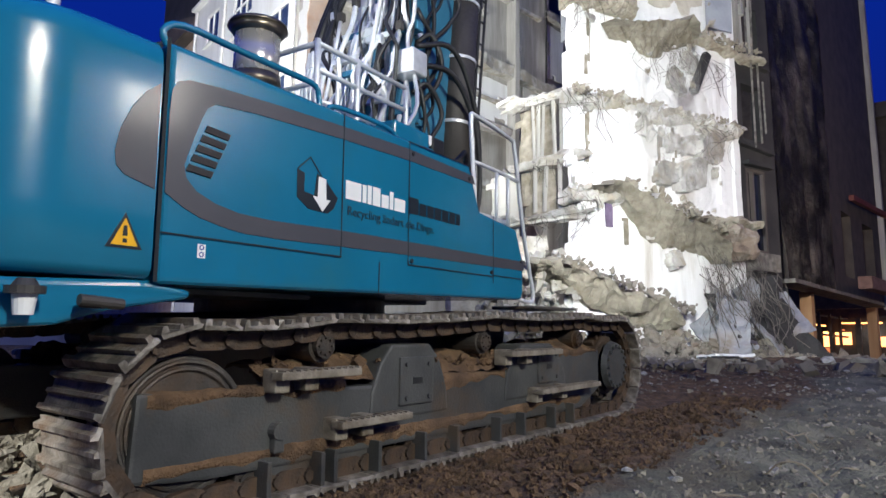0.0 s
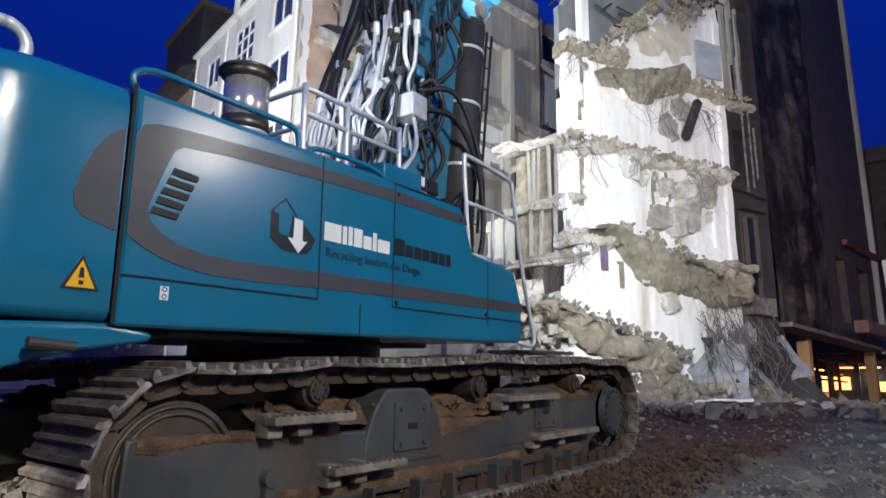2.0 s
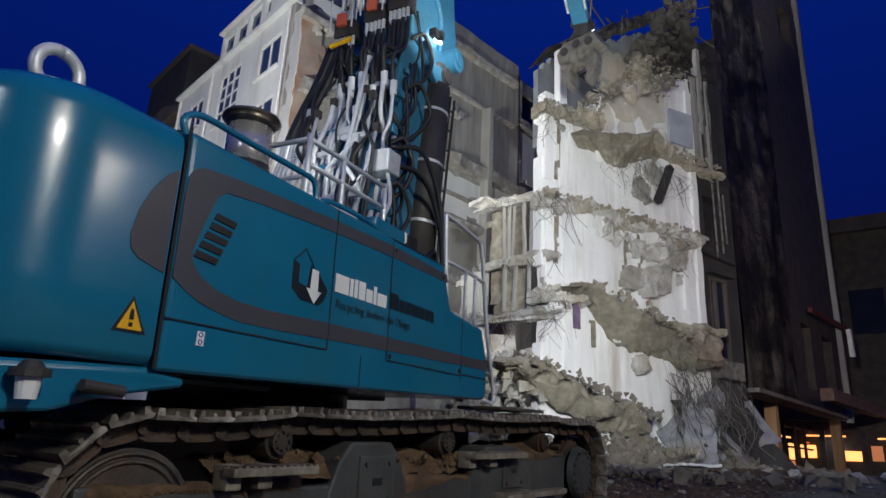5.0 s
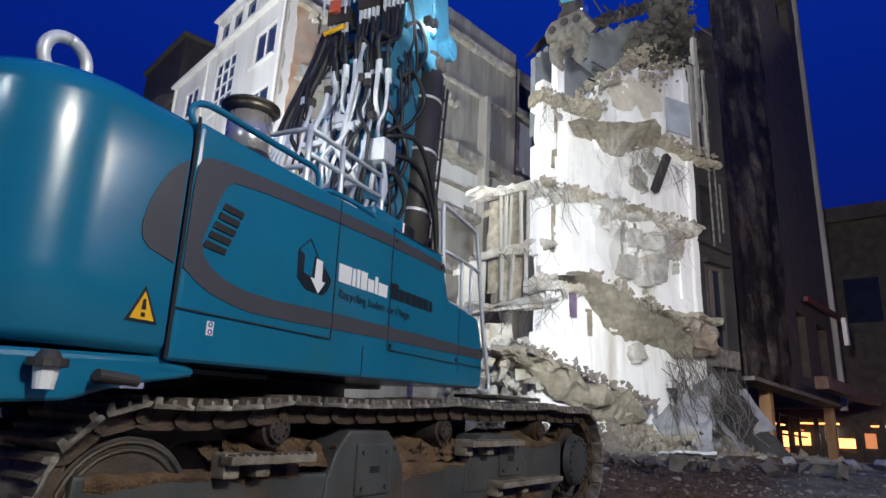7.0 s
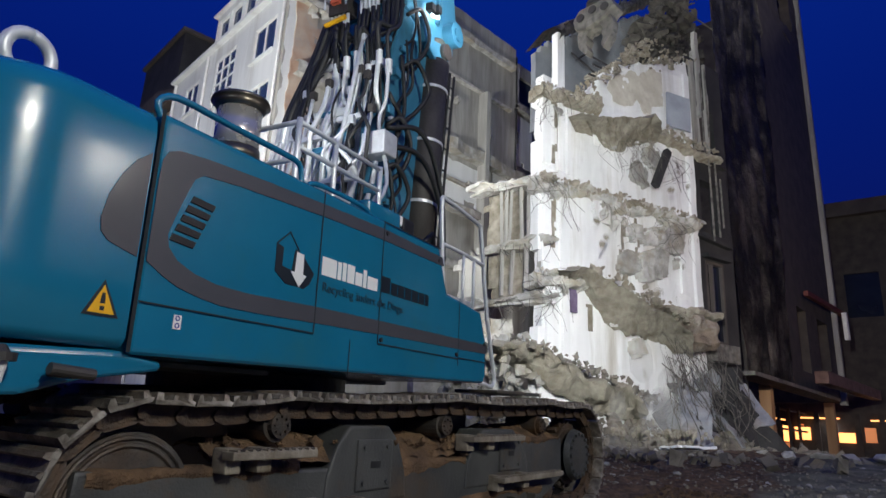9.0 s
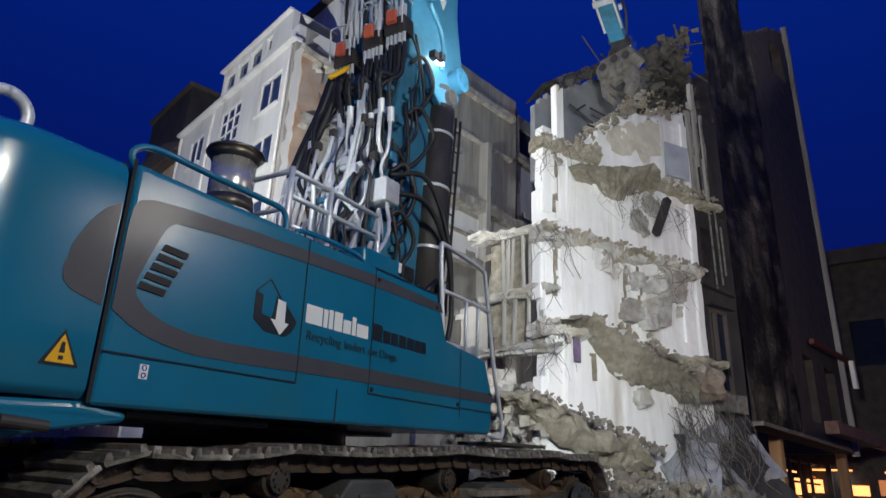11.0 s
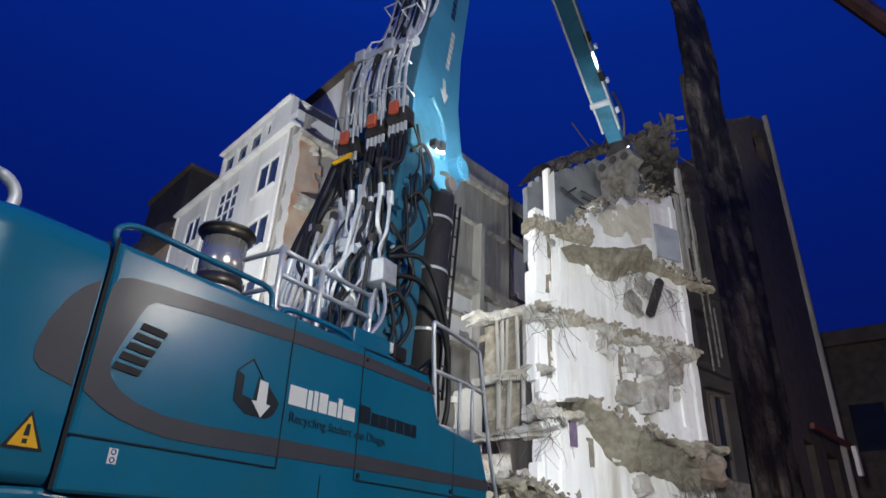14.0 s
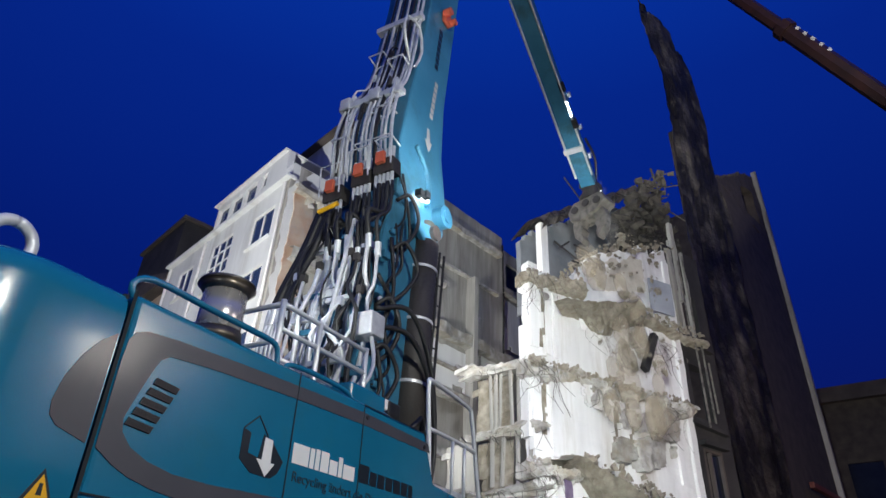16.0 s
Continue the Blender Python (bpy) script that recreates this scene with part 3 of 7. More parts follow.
# pilasters and pale door jambs
for x, w, z0, z1 in ((-0.86, 0.34, 8.9, 11.3), (-0.3, 0.2, 8.8, 11.2), (0.05, 0.14, 8.8, 11.0), (-0.85, 0.3, 5.9, 8.2), (-0.2, 0.22, 5.8, 8.1), (-0.7, 0.3, 2.6, 5.2), (-0.1, 0.25, 2.4, 5.2),
                     (6.05, 0.3, 1.5, 14.4), (5.2, 0.08, 5.9, 8.2)):
    bm = torn_wall(x - w / 2, x + w / 2, z0, z1, 0.12, lambda a, z: True, 0.2, 0.25, 0.03, x)
    bm.transform(Matrix.Translation((0, -0.1, 0)))
    torn("door_jamb", bm, PLASTER)


def ledge(x0, x1, zf, reach, thick, seed, material, step=0.07, name="broken_slab", label="jagged broken concrete floor slab"):
    """A torn floor that sticks out of the wall."""
    grid = []
    for x in np.arange(x0, x1, step):
        z = zf(x)
        r = reach(x) * (1 + 0.4 * noise.noise(Vector((x * 1.1, seed, 0))) + 0.2 * noise.noise(Vector((x * 3.3, seed, 0))))
        t = thick * (1 + 0.4 * noise.noise(Vector((x * 1.4, seed, 5))) + 0.25 * noise.noise(Vector((x * 4.0, seed, 5))))
        ring = []
        for a, b in ((0.25, -1.25), (-0.25, -1.05), (-0.55, -0.95), (-0.85, -0.85), (-1.0, -0.55), (-1.06, -0.1), (-0.9, 0.2), (-0.65, 0.3), (-0.35, 0.35), (0.25, 0.45)):
            p = Vector((x, a * r if a < 0 else a, z + b * t))
            if a < 0:
                p = p + noise.noise_vector(p * 2.3 + Vector((seed, 0, 0))) * 0.13 + noise.noise_vector(p * 6.5) * 0.07 + noise.noise_vector(p * 15) * 0.03
            ring.append(p)
        grid.append(ring)
    bm = skin(grid)
    bm.verts.ensure_lookup_table()
    bm.faces.new(bm.verts[:10][::-1])
    bm.faces.new(bm.verts[-10:])
    return torn(name, bm, material, label)


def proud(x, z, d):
    """A place d metres before the wall, on the camera's line to a wall point."""
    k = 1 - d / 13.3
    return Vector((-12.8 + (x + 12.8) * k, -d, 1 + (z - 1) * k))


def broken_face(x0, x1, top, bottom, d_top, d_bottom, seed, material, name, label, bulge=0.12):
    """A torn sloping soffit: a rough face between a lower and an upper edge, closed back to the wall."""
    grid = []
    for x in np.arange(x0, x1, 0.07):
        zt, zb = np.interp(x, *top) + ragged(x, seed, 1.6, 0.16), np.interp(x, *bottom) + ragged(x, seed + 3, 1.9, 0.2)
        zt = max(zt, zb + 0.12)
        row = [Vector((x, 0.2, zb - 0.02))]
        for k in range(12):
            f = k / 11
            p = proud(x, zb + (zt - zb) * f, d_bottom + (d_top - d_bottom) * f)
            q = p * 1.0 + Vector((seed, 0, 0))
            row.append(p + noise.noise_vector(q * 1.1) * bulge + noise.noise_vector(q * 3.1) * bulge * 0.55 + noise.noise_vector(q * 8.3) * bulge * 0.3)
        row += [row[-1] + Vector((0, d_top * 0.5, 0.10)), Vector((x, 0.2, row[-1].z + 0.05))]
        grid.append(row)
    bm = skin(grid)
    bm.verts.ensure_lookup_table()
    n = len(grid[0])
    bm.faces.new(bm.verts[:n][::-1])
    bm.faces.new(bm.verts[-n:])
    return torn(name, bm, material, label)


ledge(-1.3, 1.4, lambda x: 11.3 + 0.12 * x, lambda x: 0.42, 0.2, 1.0, DUSTY)
ledge(3.9, 7.4, lambda x: 11.65 - 0.06 * x, lambda x: 0.4, 0.15, 1.6, DUSTY)
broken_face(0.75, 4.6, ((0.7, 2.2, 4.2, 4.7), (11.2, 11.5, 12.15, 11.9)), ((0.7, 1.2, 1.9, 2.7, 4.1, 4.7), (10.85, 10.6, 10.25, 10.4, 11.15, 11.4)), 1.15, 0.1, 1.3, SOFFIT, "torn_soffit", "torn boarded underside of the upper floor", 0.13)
ledge(-1.3, 6.4, lambda x: 8.35 + 0.03 * x + 0.12 * math.sin(x * 2.1), lambda x: 0.26 + 0.25 * math.exp(-((x - 5.2) / 0.8) ** 2) + 0.12 * math.exp(-((x - 1.6) / 0.5) ** 2), 0.26, 2.0, RUBBLE)
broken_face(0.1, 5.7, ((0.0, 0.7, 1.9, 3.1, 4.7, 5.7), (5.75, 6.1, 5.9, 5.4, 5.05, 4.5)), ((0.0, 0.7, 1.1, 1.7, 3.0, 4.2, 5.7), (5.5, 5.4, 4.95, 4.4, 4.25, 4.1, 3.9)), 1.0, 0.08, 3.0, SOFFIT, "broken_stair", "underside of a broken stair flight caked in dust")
ledge(-1.4, 0.5, lambda x: 5.45 + 0.1 * x, lambda x: 0.4, 0.2, 4.0, RUBBLE)
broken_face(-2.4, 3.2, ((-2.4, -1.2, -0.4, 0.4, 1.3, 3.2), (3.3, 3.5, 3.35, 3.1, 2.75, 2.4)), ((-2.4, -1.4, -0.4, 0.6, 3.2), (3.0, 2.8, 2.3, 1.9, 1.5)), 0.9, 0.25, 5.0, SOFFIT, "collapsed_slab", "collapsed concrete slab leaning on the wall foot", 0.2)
lump = bmesh.new()
bmesh.ops.create_icosphere(lump, subdivisions=4, radius=1.0)
for v in lump.verts:
    q = Vector([math.copysign(abs(c) ** 0.55, c) for c in v.co])
    q = q * (1 + 0.5 * noise.noise(q * 1.1 + Vector((3, 1, 2))))
    v.co = Vector((5.3 + q.x * 0.6 + q.z * 0.2, -0.45 + q.y * 0.42, 4.55 + q.z * 0.42 - q.x * 0.14)) + noise.noise_vector(q * 2.5) * 0.12 + noise.noise_vector(q * 7.0) * 0.05
torn("stair_lump", lump, BOULDER, "brown lump of broken stair masonry bound by bent rebar")
ledge(4.0, 6.3, lambda x: 5.25, lambda x: 0.75, 0.2, 6.0, DUSTY)
# soffit boarding of the upper slab, hanging beam, loose panel
# beam faces away from the light; that shade is put into its near-black colour
bm = box((0.26, 0.2, 1.65), (4.05, -0.35, 10.0), 0.02, turn=pose(0, 0, 0, 0, 27, 0))
torn("hanging_beam", bm, DARKWALL, "beam that hangs out of the broken floor, shade in its dark colour")
bm = box((1.0, 0.07, 1.4), (5.2, -0.3, 12.5), 0.01, turn=pose(0, 0, 0, -4, 5, -14))
torn("loose_panel", bm, surface("grey_blue_panel", (0.24, 0.26, 0.29), (0.32, 0.34, 0.37), 2, 0.6, 0, 0.1), "grey panel standing loose on the broken floor")
# plaster blocks stuck to the wall
rng = random.Random(9)
for x0, x1, z0, z1, d in ((2.3, 3.45, 6.2, 6.95, 0.35), (3.3, 4.05, 6.1, 7.1, 0.5), (3.95, 4.75, 6.3, 7.3, 0.42), (3.4, 4.5, 7.35, 8.0, 0.35), (4.3, 5.75, 7.3, 8.3, 0.55), (2.7, 3.5, 7.3, 7.9, 0.2),
                          (3.0, 3.9, 9.3, 10.1, 0.2), (3.75, 4.9, 10.2, 10.9, 0.3), (2.75, 3.45, 3.6, 4.2, 0.3)):
    cx, cz, w, h = (x0 + x1) / 2, (z0 + z1) / 2, (x1 - x0) / 2, (z1 - z0) / 2
    bm = torn_wall(-w, w, -h, h, 0.09, lambda a, b, w=w, h=h, x0=x0: (abs(a) / w) ** 4 + (abs(b) / h) ** 4 < 0.75 + ragged(a * 2.2 - b * 1.7, x0, 1.2, 0.9), 0.45, 0.6, 0.09, x0 + z0)
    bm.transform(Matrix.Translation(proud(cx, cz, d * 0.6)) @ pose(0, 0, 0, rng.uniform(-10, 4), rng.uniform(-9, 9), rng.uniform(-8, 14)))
    torn("wall_remnant", bm, RUBBLE, "flat block of torn masonry that sticks to the wall")
for x, z, s in ((1.6, 10.5, 0.4), (2.0, 10.2, 0.35), (1.5, 7.75, 0.5), (1.75, 7.6, 0.45), (2.3, 7.8, 0.35), (4.9, 6.9, 0.3), (0.2, 8.1, 0.35), (-0.6, 8.0, 0.4)):
    bm = bmesh.new()
    for k in range(2):
        chunk(bm, (x + rng.uniform(-0.12, 0.12), -0.16, z + rng.uniform(-0.1, 0.1)), s * rng.uniform(0.6, 0.85), rng, (1, 0.5, 0.8))
    torn("wall_chunk", bm, RUBBLE)
# torn flaps of plaster that hang from the slab edges
for k in range(26):
    x, z = rng.choice(((rng.uniform(-0.9, 1.8), 10.75), (rng.uniform(-0.8, 5.8), 8.0), (rng.uniform(-0.9, 0.4), 5.25), (rng.uniform(3.0, 4.8), 10.9), (rng.uniform(0.8, 2.0), 4.9)))
    w, h = rng.uniform(0.1, 0.26), rng.uniform(0.15, 0.45)
    bm = torn_wall(-w, w, -h, h, 0.07, lambda a, b, w=w, h=h, k=k: abs(a) < w * (0.55 + 0.45 * b / h + ragged(b * 3, k, 1.0, 0.5)), 0.05, 0.6, 0.03, k)
    bm.transform(Matrix.Translation((x, -rng.uniform(0.06, 0.3), z - h * 0.6)) @ pose(0, 0, 0, rng.uniform(-22, 6), rng.uniform(-14, 14), rng.uniform(-20, 20)))
    torn("plaster_flap", bm, PLASTER if k % 3 else RUBBLE)
# bared beige field in the upper plaster
PATCH_M = surface("bare_beige_render", (0.46, 0.43, 0.35), (0.60, 0.57, 0.49), 3, 0.95, 0, 0.5, 22, (0.36, 0.32, 0.25), 1.5, 0.4)
bm = torn_wall(1.7, 4.7, 12.0, 14.2, 0.05, lambda a, b: b < tower_top(a) - 0.25 + ragged(a, 6, 1.4, 0.4) and b > 11.9 + 0.2 * a * 0.3 + ragged(a, 9, 1.1, 0.5) and a > 1.9 + ragged(b, 4, 1.2, 0.5) and a < 4.3 + ragged(b, 7, 1.0, 0.9), 0.03, 0.6, 0.03, 2)
bm.transform(Matrix.Translation((0, -0.05, 0)))
torn("bare_patch", bm, PATCH_M, "bared beige masonry patch")
# strip of cloth caught in the wall
for x, z, h in ((0.15, 4.95, 0.8), ):
    bm = torn_wall(x - 0.13, x + 0.13, z - h / 2, z + h / 2, 0.1, lambda a, b: True, 0.05, 0.6, 0.05, 3)
    bm.transform(Matrix.Translation((0, -0.15, 0)))
    torn("torn_cloth", bm, PURPLE, "strip of purple cloth")
# cracks and torn hollows in the plaster
for x, z, h, w in ((-0.55, 7.2, 1.7, 0.16), (-0.45, 10.2, 1.6, 0.14), (2.35, 7.1, 1.2, 0.14), (3.05, 7.35, 1.4, 0.1), (0.85, 4.5, 0.8, 0.12), (-0.6, 9.3, 0.6, 0.1)):
    bm = torn_wall(x - w, x + w, z - h / 2, z + h / 2, 0.09, lambda a, b, x=x, w=w: abs(a - x + ragged(b, x, 1.3, 0.12)) < w * 0.55 * (1 + ragged(b, x + 2, 2.1, 0.8)), 0.03, 0.6, 0.02, x)
    bm.transform(Matrix.Translation((0, -0.065, 0)))
    torn("wall_crack", bm, DUSTY)
# upper room behind the first slab: posts and a frame
bm = box((0.34, 0.3, 3.3), (1.2, 1.6, 13.4), 0.02)
torn("room_post", bm, PLASTER, "pale upright post of the open upper room")
grid = []
for x in np.arange(0.9, 6.8, 0.12):
    z = 14.85 + (x - 0.9) * 0.72
    ring = []
    for y, h in ((1.3, -0.25), (1.2, 0.05), (1.35, 0.32), (2.2, 0.4), (3.0, 0.25)):
        p = Vector((x, y, z + h))
        ring.append(p + noise.noise_vector(p * 1.7) * 0.14 + noise.noise_vector(p * 5.0) * 0.1)
    grid.append(ring)
bm = skin(grid)
bmesh.ops.solidify(bm, geom=bm.faces[:], thickness=0.14)
torn("roof_edge", bm, CONC_TOOL, "broken sloping roof edge of the open upper room")
for k in range(12):
    x = 1.2 + k * 0.42
    z = 15.1 + (x - 0.9) * 0.72
    torn("roof_lath", rod((x, 1.3, z), (x + rng.uniform(-1.3, 0.9), 1.2, z + rng.uniform(-0.1, 0.75)), rng.uniform(0.02, 0.05), sides=5), DARKWALL)
for x, z0, z1, w in ((6.45, 11.8, 15.2, 0.22), (6.85, 13.0, 16.6, 0.2), (7.25, 11.6, 15.3, 0.12)):
    bm = torn_wall(-w / 2, w / 2, z0, z1, 0.13, lambda a, b: True, 0.16, 0.5, 0.05, x)
    bm.transform(Matrix.Translation((x, -0.1, 0)))
    torn("torn_jamb", bm, PARTY, "pale torn door jamb of the upper floor")
for a, b in (((6.5, 0.1, 11.9), (6.3, 0.1, 15.4)), ((6.9, 0.1, 11.5), (6.75, 0.1, 15.8))):
    torn("room_post", rod(a, b, 0.07, sides=6), PARTY)
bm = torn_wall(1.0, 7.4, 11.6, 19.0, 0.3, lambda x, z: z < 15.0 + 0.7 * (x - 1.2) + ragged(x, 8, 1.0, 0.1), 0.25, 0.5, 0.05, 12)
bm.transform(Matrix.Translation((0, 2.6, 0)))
# the room's shade is put into this wall's blue-grey tone
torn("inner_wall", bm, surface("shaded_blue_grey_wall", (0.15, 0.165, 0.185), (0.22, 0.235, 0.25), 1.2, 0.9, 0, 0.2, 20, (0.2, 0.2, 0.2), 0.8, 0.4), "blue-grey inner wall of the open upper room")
# heap on the tower's crown
crown = bmesh.new()
crown_dark = bmesh.new()
for k in range(300):
    x = rng.uniform(1.2, 6.6)
    chunk(crown, (x, rng.uniform(-0.3, 1.6), tower_top(x) + rng.uniform(-0.1, 0.3)), abs(rng.gauss(0.02, 0.07)) + 0.035, rng, (1, 1, 0.6))
# less lit part of the heap: the shade is painted in by a darker material
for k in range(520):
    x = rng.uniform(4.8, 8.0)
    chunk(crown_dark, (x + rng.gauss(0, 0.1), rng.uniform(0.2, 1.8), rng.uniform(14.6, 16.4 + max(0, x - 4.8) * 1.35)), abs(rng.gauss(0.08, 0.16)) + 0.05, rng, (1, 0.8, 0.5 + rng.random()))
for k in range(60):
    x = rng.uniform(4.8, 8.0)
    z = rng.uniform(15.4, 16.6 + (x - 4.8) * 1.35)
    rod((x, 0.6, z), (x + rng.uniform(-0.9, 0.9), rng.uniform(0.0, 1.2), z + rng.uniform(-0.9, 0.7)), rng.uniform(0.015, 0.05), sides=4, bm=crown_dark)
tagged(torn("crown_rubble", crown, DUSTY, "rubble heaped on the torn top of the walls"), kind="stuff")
tagged(torn("dark_crown_rubble", crown_dark, surface("shade_dark_debris", (0.018, 0.016, 0.013), (0.062, 0.056, 0.046), 3, 0.95, 0, 0.5, 22), "debris heaped on the highest wall corner, shade put into its colour"), kind="stuff")
tower["kind"] = "thing"
for k in range(9):
    a = (rng.uniform(1.5, 5.0), rng.uniform(0.5, 1.5), rng.uniform(13.4, 14.3))
    torn("roof_lath", rod(a, (a[0] + rng.uniform(-2.2, 1.2), a[1], a[2] + rng.uniform(-0.2, 0.8)), 0.04, sides=5), DARKWALL)
# loose rubble on every ledge, one heap each
for x0, x1, top, reach, n, m in ((-1.2, 1.2, lambda x: 11.4 + 0.12 * x, 0.5, 130, DUSTY), (4.0, 7.2, lambda x: 11.55, 0.5, 110, DUSTY), (-1.2, 6.2, lambda x: 8.42 + 0.03 * x, 0.45, 300, DUSTY),
                                 (-1.3, 0.6, lambda x: 5.5, 0.45, 90, RUBBLE), (-2.2, 2.9, lambda x: 3.25 - 0.22 * (x + 1.2), 1.0, 260, HEAP_M), (0.3, 5.4, lambda x: 5.85 - 0.26 * max(0, x - 0.9), 0.9, 240, DUSTY)):
    bm = bmesh.new()
    for k in range(n):
        x = rng.uniform(x0, x1)
        chunk(bm, (x, rng.uniform(-reach, 0.0), top(x) + rng.uniform(-0.2, 0.08)), abs(rng.gauss(0.0, 0.085)) + 0.025, rng, (1, 0.8, 0.6))
    tagged(torn("ledge_rubble", bm, m), kind="stuff")
# bent rebar and cables
bars = bmesh.new()
for k in range(170):
    x0, z = rng.choice([(-1.1, 11.3), (-1.1, 8.3), (1.9, 10.6), (2.6, 10.6), (4.5, 10.6), (4.0, 4.4), (4.9, 4.3), (5.5, 4.4), (-1.2, 5.4), (1.6, 8.2), (4.2, 8.2), (3.0, 10.7)])
    x0 += rng.uniform(-0.5, 0.7)
    y = -rng.uniform(0.15, 0.9)
    L = rng.uniform(0.5, 1.6) * (1.6 if z < 5 else 1)
    tube([(x0, y * 0.5, z), (x0 + rng.uniform(-0.25, 0.3), y, z - L * 0.35), (x0 + rng.uniform(-0.4, 0.4), y, z - L * 0.7), (x0 + rng.uniform(-0.6, 0.6), y * 0.9, z - L)], rng.choice((0.004, 0.005, 0.008)), 4, 4, bars)
tagged(torn("bent_rebar", bars, REBAR, "thin bent rebar and cables hanging from the slabs"), kind="stuff")

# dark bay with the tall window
# the spot reaches this bay, so its dimness is put into the wall colour
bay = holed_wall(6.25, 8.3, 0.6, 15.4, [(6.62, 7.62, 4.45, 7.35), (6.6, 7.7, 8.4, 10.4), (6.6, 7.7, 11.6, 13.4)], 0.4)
torn("dark_bay_wall", bay, DARKWALL, "dark wall bay, kept dim by its colour")
bm = bmesh.new()
for x in (6.66, 6.98, 7.58):
    box((0.09, 0.14, 2.9), (x, 0.05, 5.9), 0.01, bm=bm)
for z in (4.5, 7.3):
    box((1.0, 0.14, 0.1), (7.12, 0.05, z), 0.01, bm=bm)
# pale frame painted dark too, to look as dim as the bay
win = torn("window", bm, ROOF_M)
torn("pane", box((0.95, 0.02, 2.85), (7.12, 0.12, 5.9)), NIGHT_GLASS, parent=win)
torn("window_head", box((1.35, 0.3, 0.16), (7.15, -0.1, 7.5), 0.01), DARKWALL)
torn("sill_block", box((1.3, 0.5, 0.6), (7.1, -0.1, 4.1), 0.03), CONC_TOOL)
for x, z0, z1 in ((6.75, 8.0, 11.2), (7.1, 8.2, 11.4), (6.55, 11.3, 14.6), (6.85, 12.0, 14.9), (7.35, 8.6, 10.5)):
    torn("scaffold_pole", rod((x, -0.35, z0), (x + 0.05, -0.3, z1), 0.035, sides=6), CONC_TOOL)
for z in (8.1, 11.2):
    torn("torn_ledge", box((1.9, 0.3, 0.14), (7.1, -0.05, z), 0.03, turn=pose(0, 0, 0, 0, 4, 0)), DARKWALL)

# floors left of the tower with bare posts
def set_back(ob):
    """Runs a part back along the camera's lines, the further the more it lies beside the wall."""
    for v in ob.data.vertices:
        go = 0.85 * max(0, -0.9 - v.co.x)
        v.co.x, v.co.y = -12.8 + (v.co.x + 12.8) * (1 + go / 13.3), v.co.y + go
    return ob


for z, x0, r in ((8.5, -3.5, 0.5), (6.55, -3.1, 0.45), (4.9, -3.4, 0.4)):
    set_back(ledge(x0, -0.8, lambda x, z=z: z + 0.06 * math.sin(x * 3) + 0.05 * math.sin(x * 7), lambda x, r=r: r, 0.10, z, RUBBLE))
    slab_ = torn_wall(x0 + 0.3, -0.9, -0.08, 0.0, 0.2, lambda a, b: True, 0.8, 0.3, 0.02, z)
    slab_.transform(Matrix.Translation((0, -0.3, z - 0.14)))
    set_back(torn("floor_plate", slab_, RUBBLE))
for k, x in enumerate((-2.5, -2.25, -2.0, -1.8, -1.45, -1.15)):
    set_back(torn("bare_post", box((0.06 + 0.02 * (k % 2), 0.08, 1.8), (x, -0.1 + 0.12 * (k % 3), 7.5), 0.01, turn=pose(0, 0, 0, 0, 2 * (k % 3 - 1), 0)), PARTY))
for k, x in enumerate((-2.45, -2.1, -1.6, -1.15)):
    set_back(torn("bare_post", box((0.08, 0.1, 1.5), (x, -0.1, 5.75), 0.01, turn=pose(0, 0, 0, 0, 3 * (k % 2), 0)), PARTY))
for x0, x1, z0, z1, m in ((-2.3, -0.9, 5.0, 8.4, DUSTY), (-3.3, -2.3, 3.2, 6.4, PARTY)):
    bm = torn_wall(x0, x1, z0, z1, 0.2, lambda x, z, x0=x0: x > x0 + abs(ragged(z, x0, 0.9, 0.5)), 0.2, 0.5, 0.08, 4)
    bm.transform(Matrix.Translation((0, 0.9, 0)))
    set_back(torn("rear_partition", bm, m, "stained partition behind the bare posts"))
hanging = bmesh.new()
for k in range(40):
    x, z = rng.uniform(-3.2, -0.8), rng.choice((8.4, 6.5, 4.85))
    L = rng.uniform(0.2, 0.9)
    tube([(x, -0.4, z), (x + rng.uniform(-0.2, 0.2), -0.5, z - L * 0.5), (x + rng.uniform(-0.3, 0.3), -0.45, z - L)], 0.007, 3, 4, hanging)
tagged(set_back(torn("bent_rebar", hanging, REBAR)), kind="stuff")
heap = bmesh.new()
for k in range(420):
    x = rng.uniform(-3.6, -0.9)
    chunk(heap, (x, rng.uniform(-0.3, 1.2), rng.uniform(1.0, 3.7)), abs(rng.gauss(0.06, 0.13)) + 0.05, rng, (1, 1, 0.5))
tagged(torn("rubble_slope", heap, RUBBLE, "slope of broken concrete under the torn floors"), kind="stuff")
bm = torn_wall(-4.2, -1.0, 0.6, 4.3, 0.3, lambda x, z: z < 4.2 + ragged(x, 13, 1, 0.4), 0.3, 0.5, 0.15, 21)
bm.transform(Matrix.Translation((0, 1.2, 0)))
torn("low_wall", bm, RUBBLE)

# ---- rubble heap at the foot ----
heap = bmesh.new()
for k in range(3600):
    x = rng.uniform(-3.2, 11.5)
    y = -abs(rng.gauss(0, 2.2))
    z = 0.8 + max(0, 1.0 + 0.15 * math.exp(-((x - 1.5) / 2.2) ** 2) + 0.15 * math.sin(x * 1.3) + y * 0.55) * rng.random() * (1 if x < 7.5 else 0.3)
    p = TOW @ Vector((x, y, z))
    chunk(heap, p, abs(rng.gauss(0.0, 0.12)) + 0.03, rng, (1, 0.9, 0.55))
ob = part("rubble_heap", heap, HEAP_M)
tagged(ob, "grey heap of concrete rubble at the wall foot", "rubble", kind="stuff")
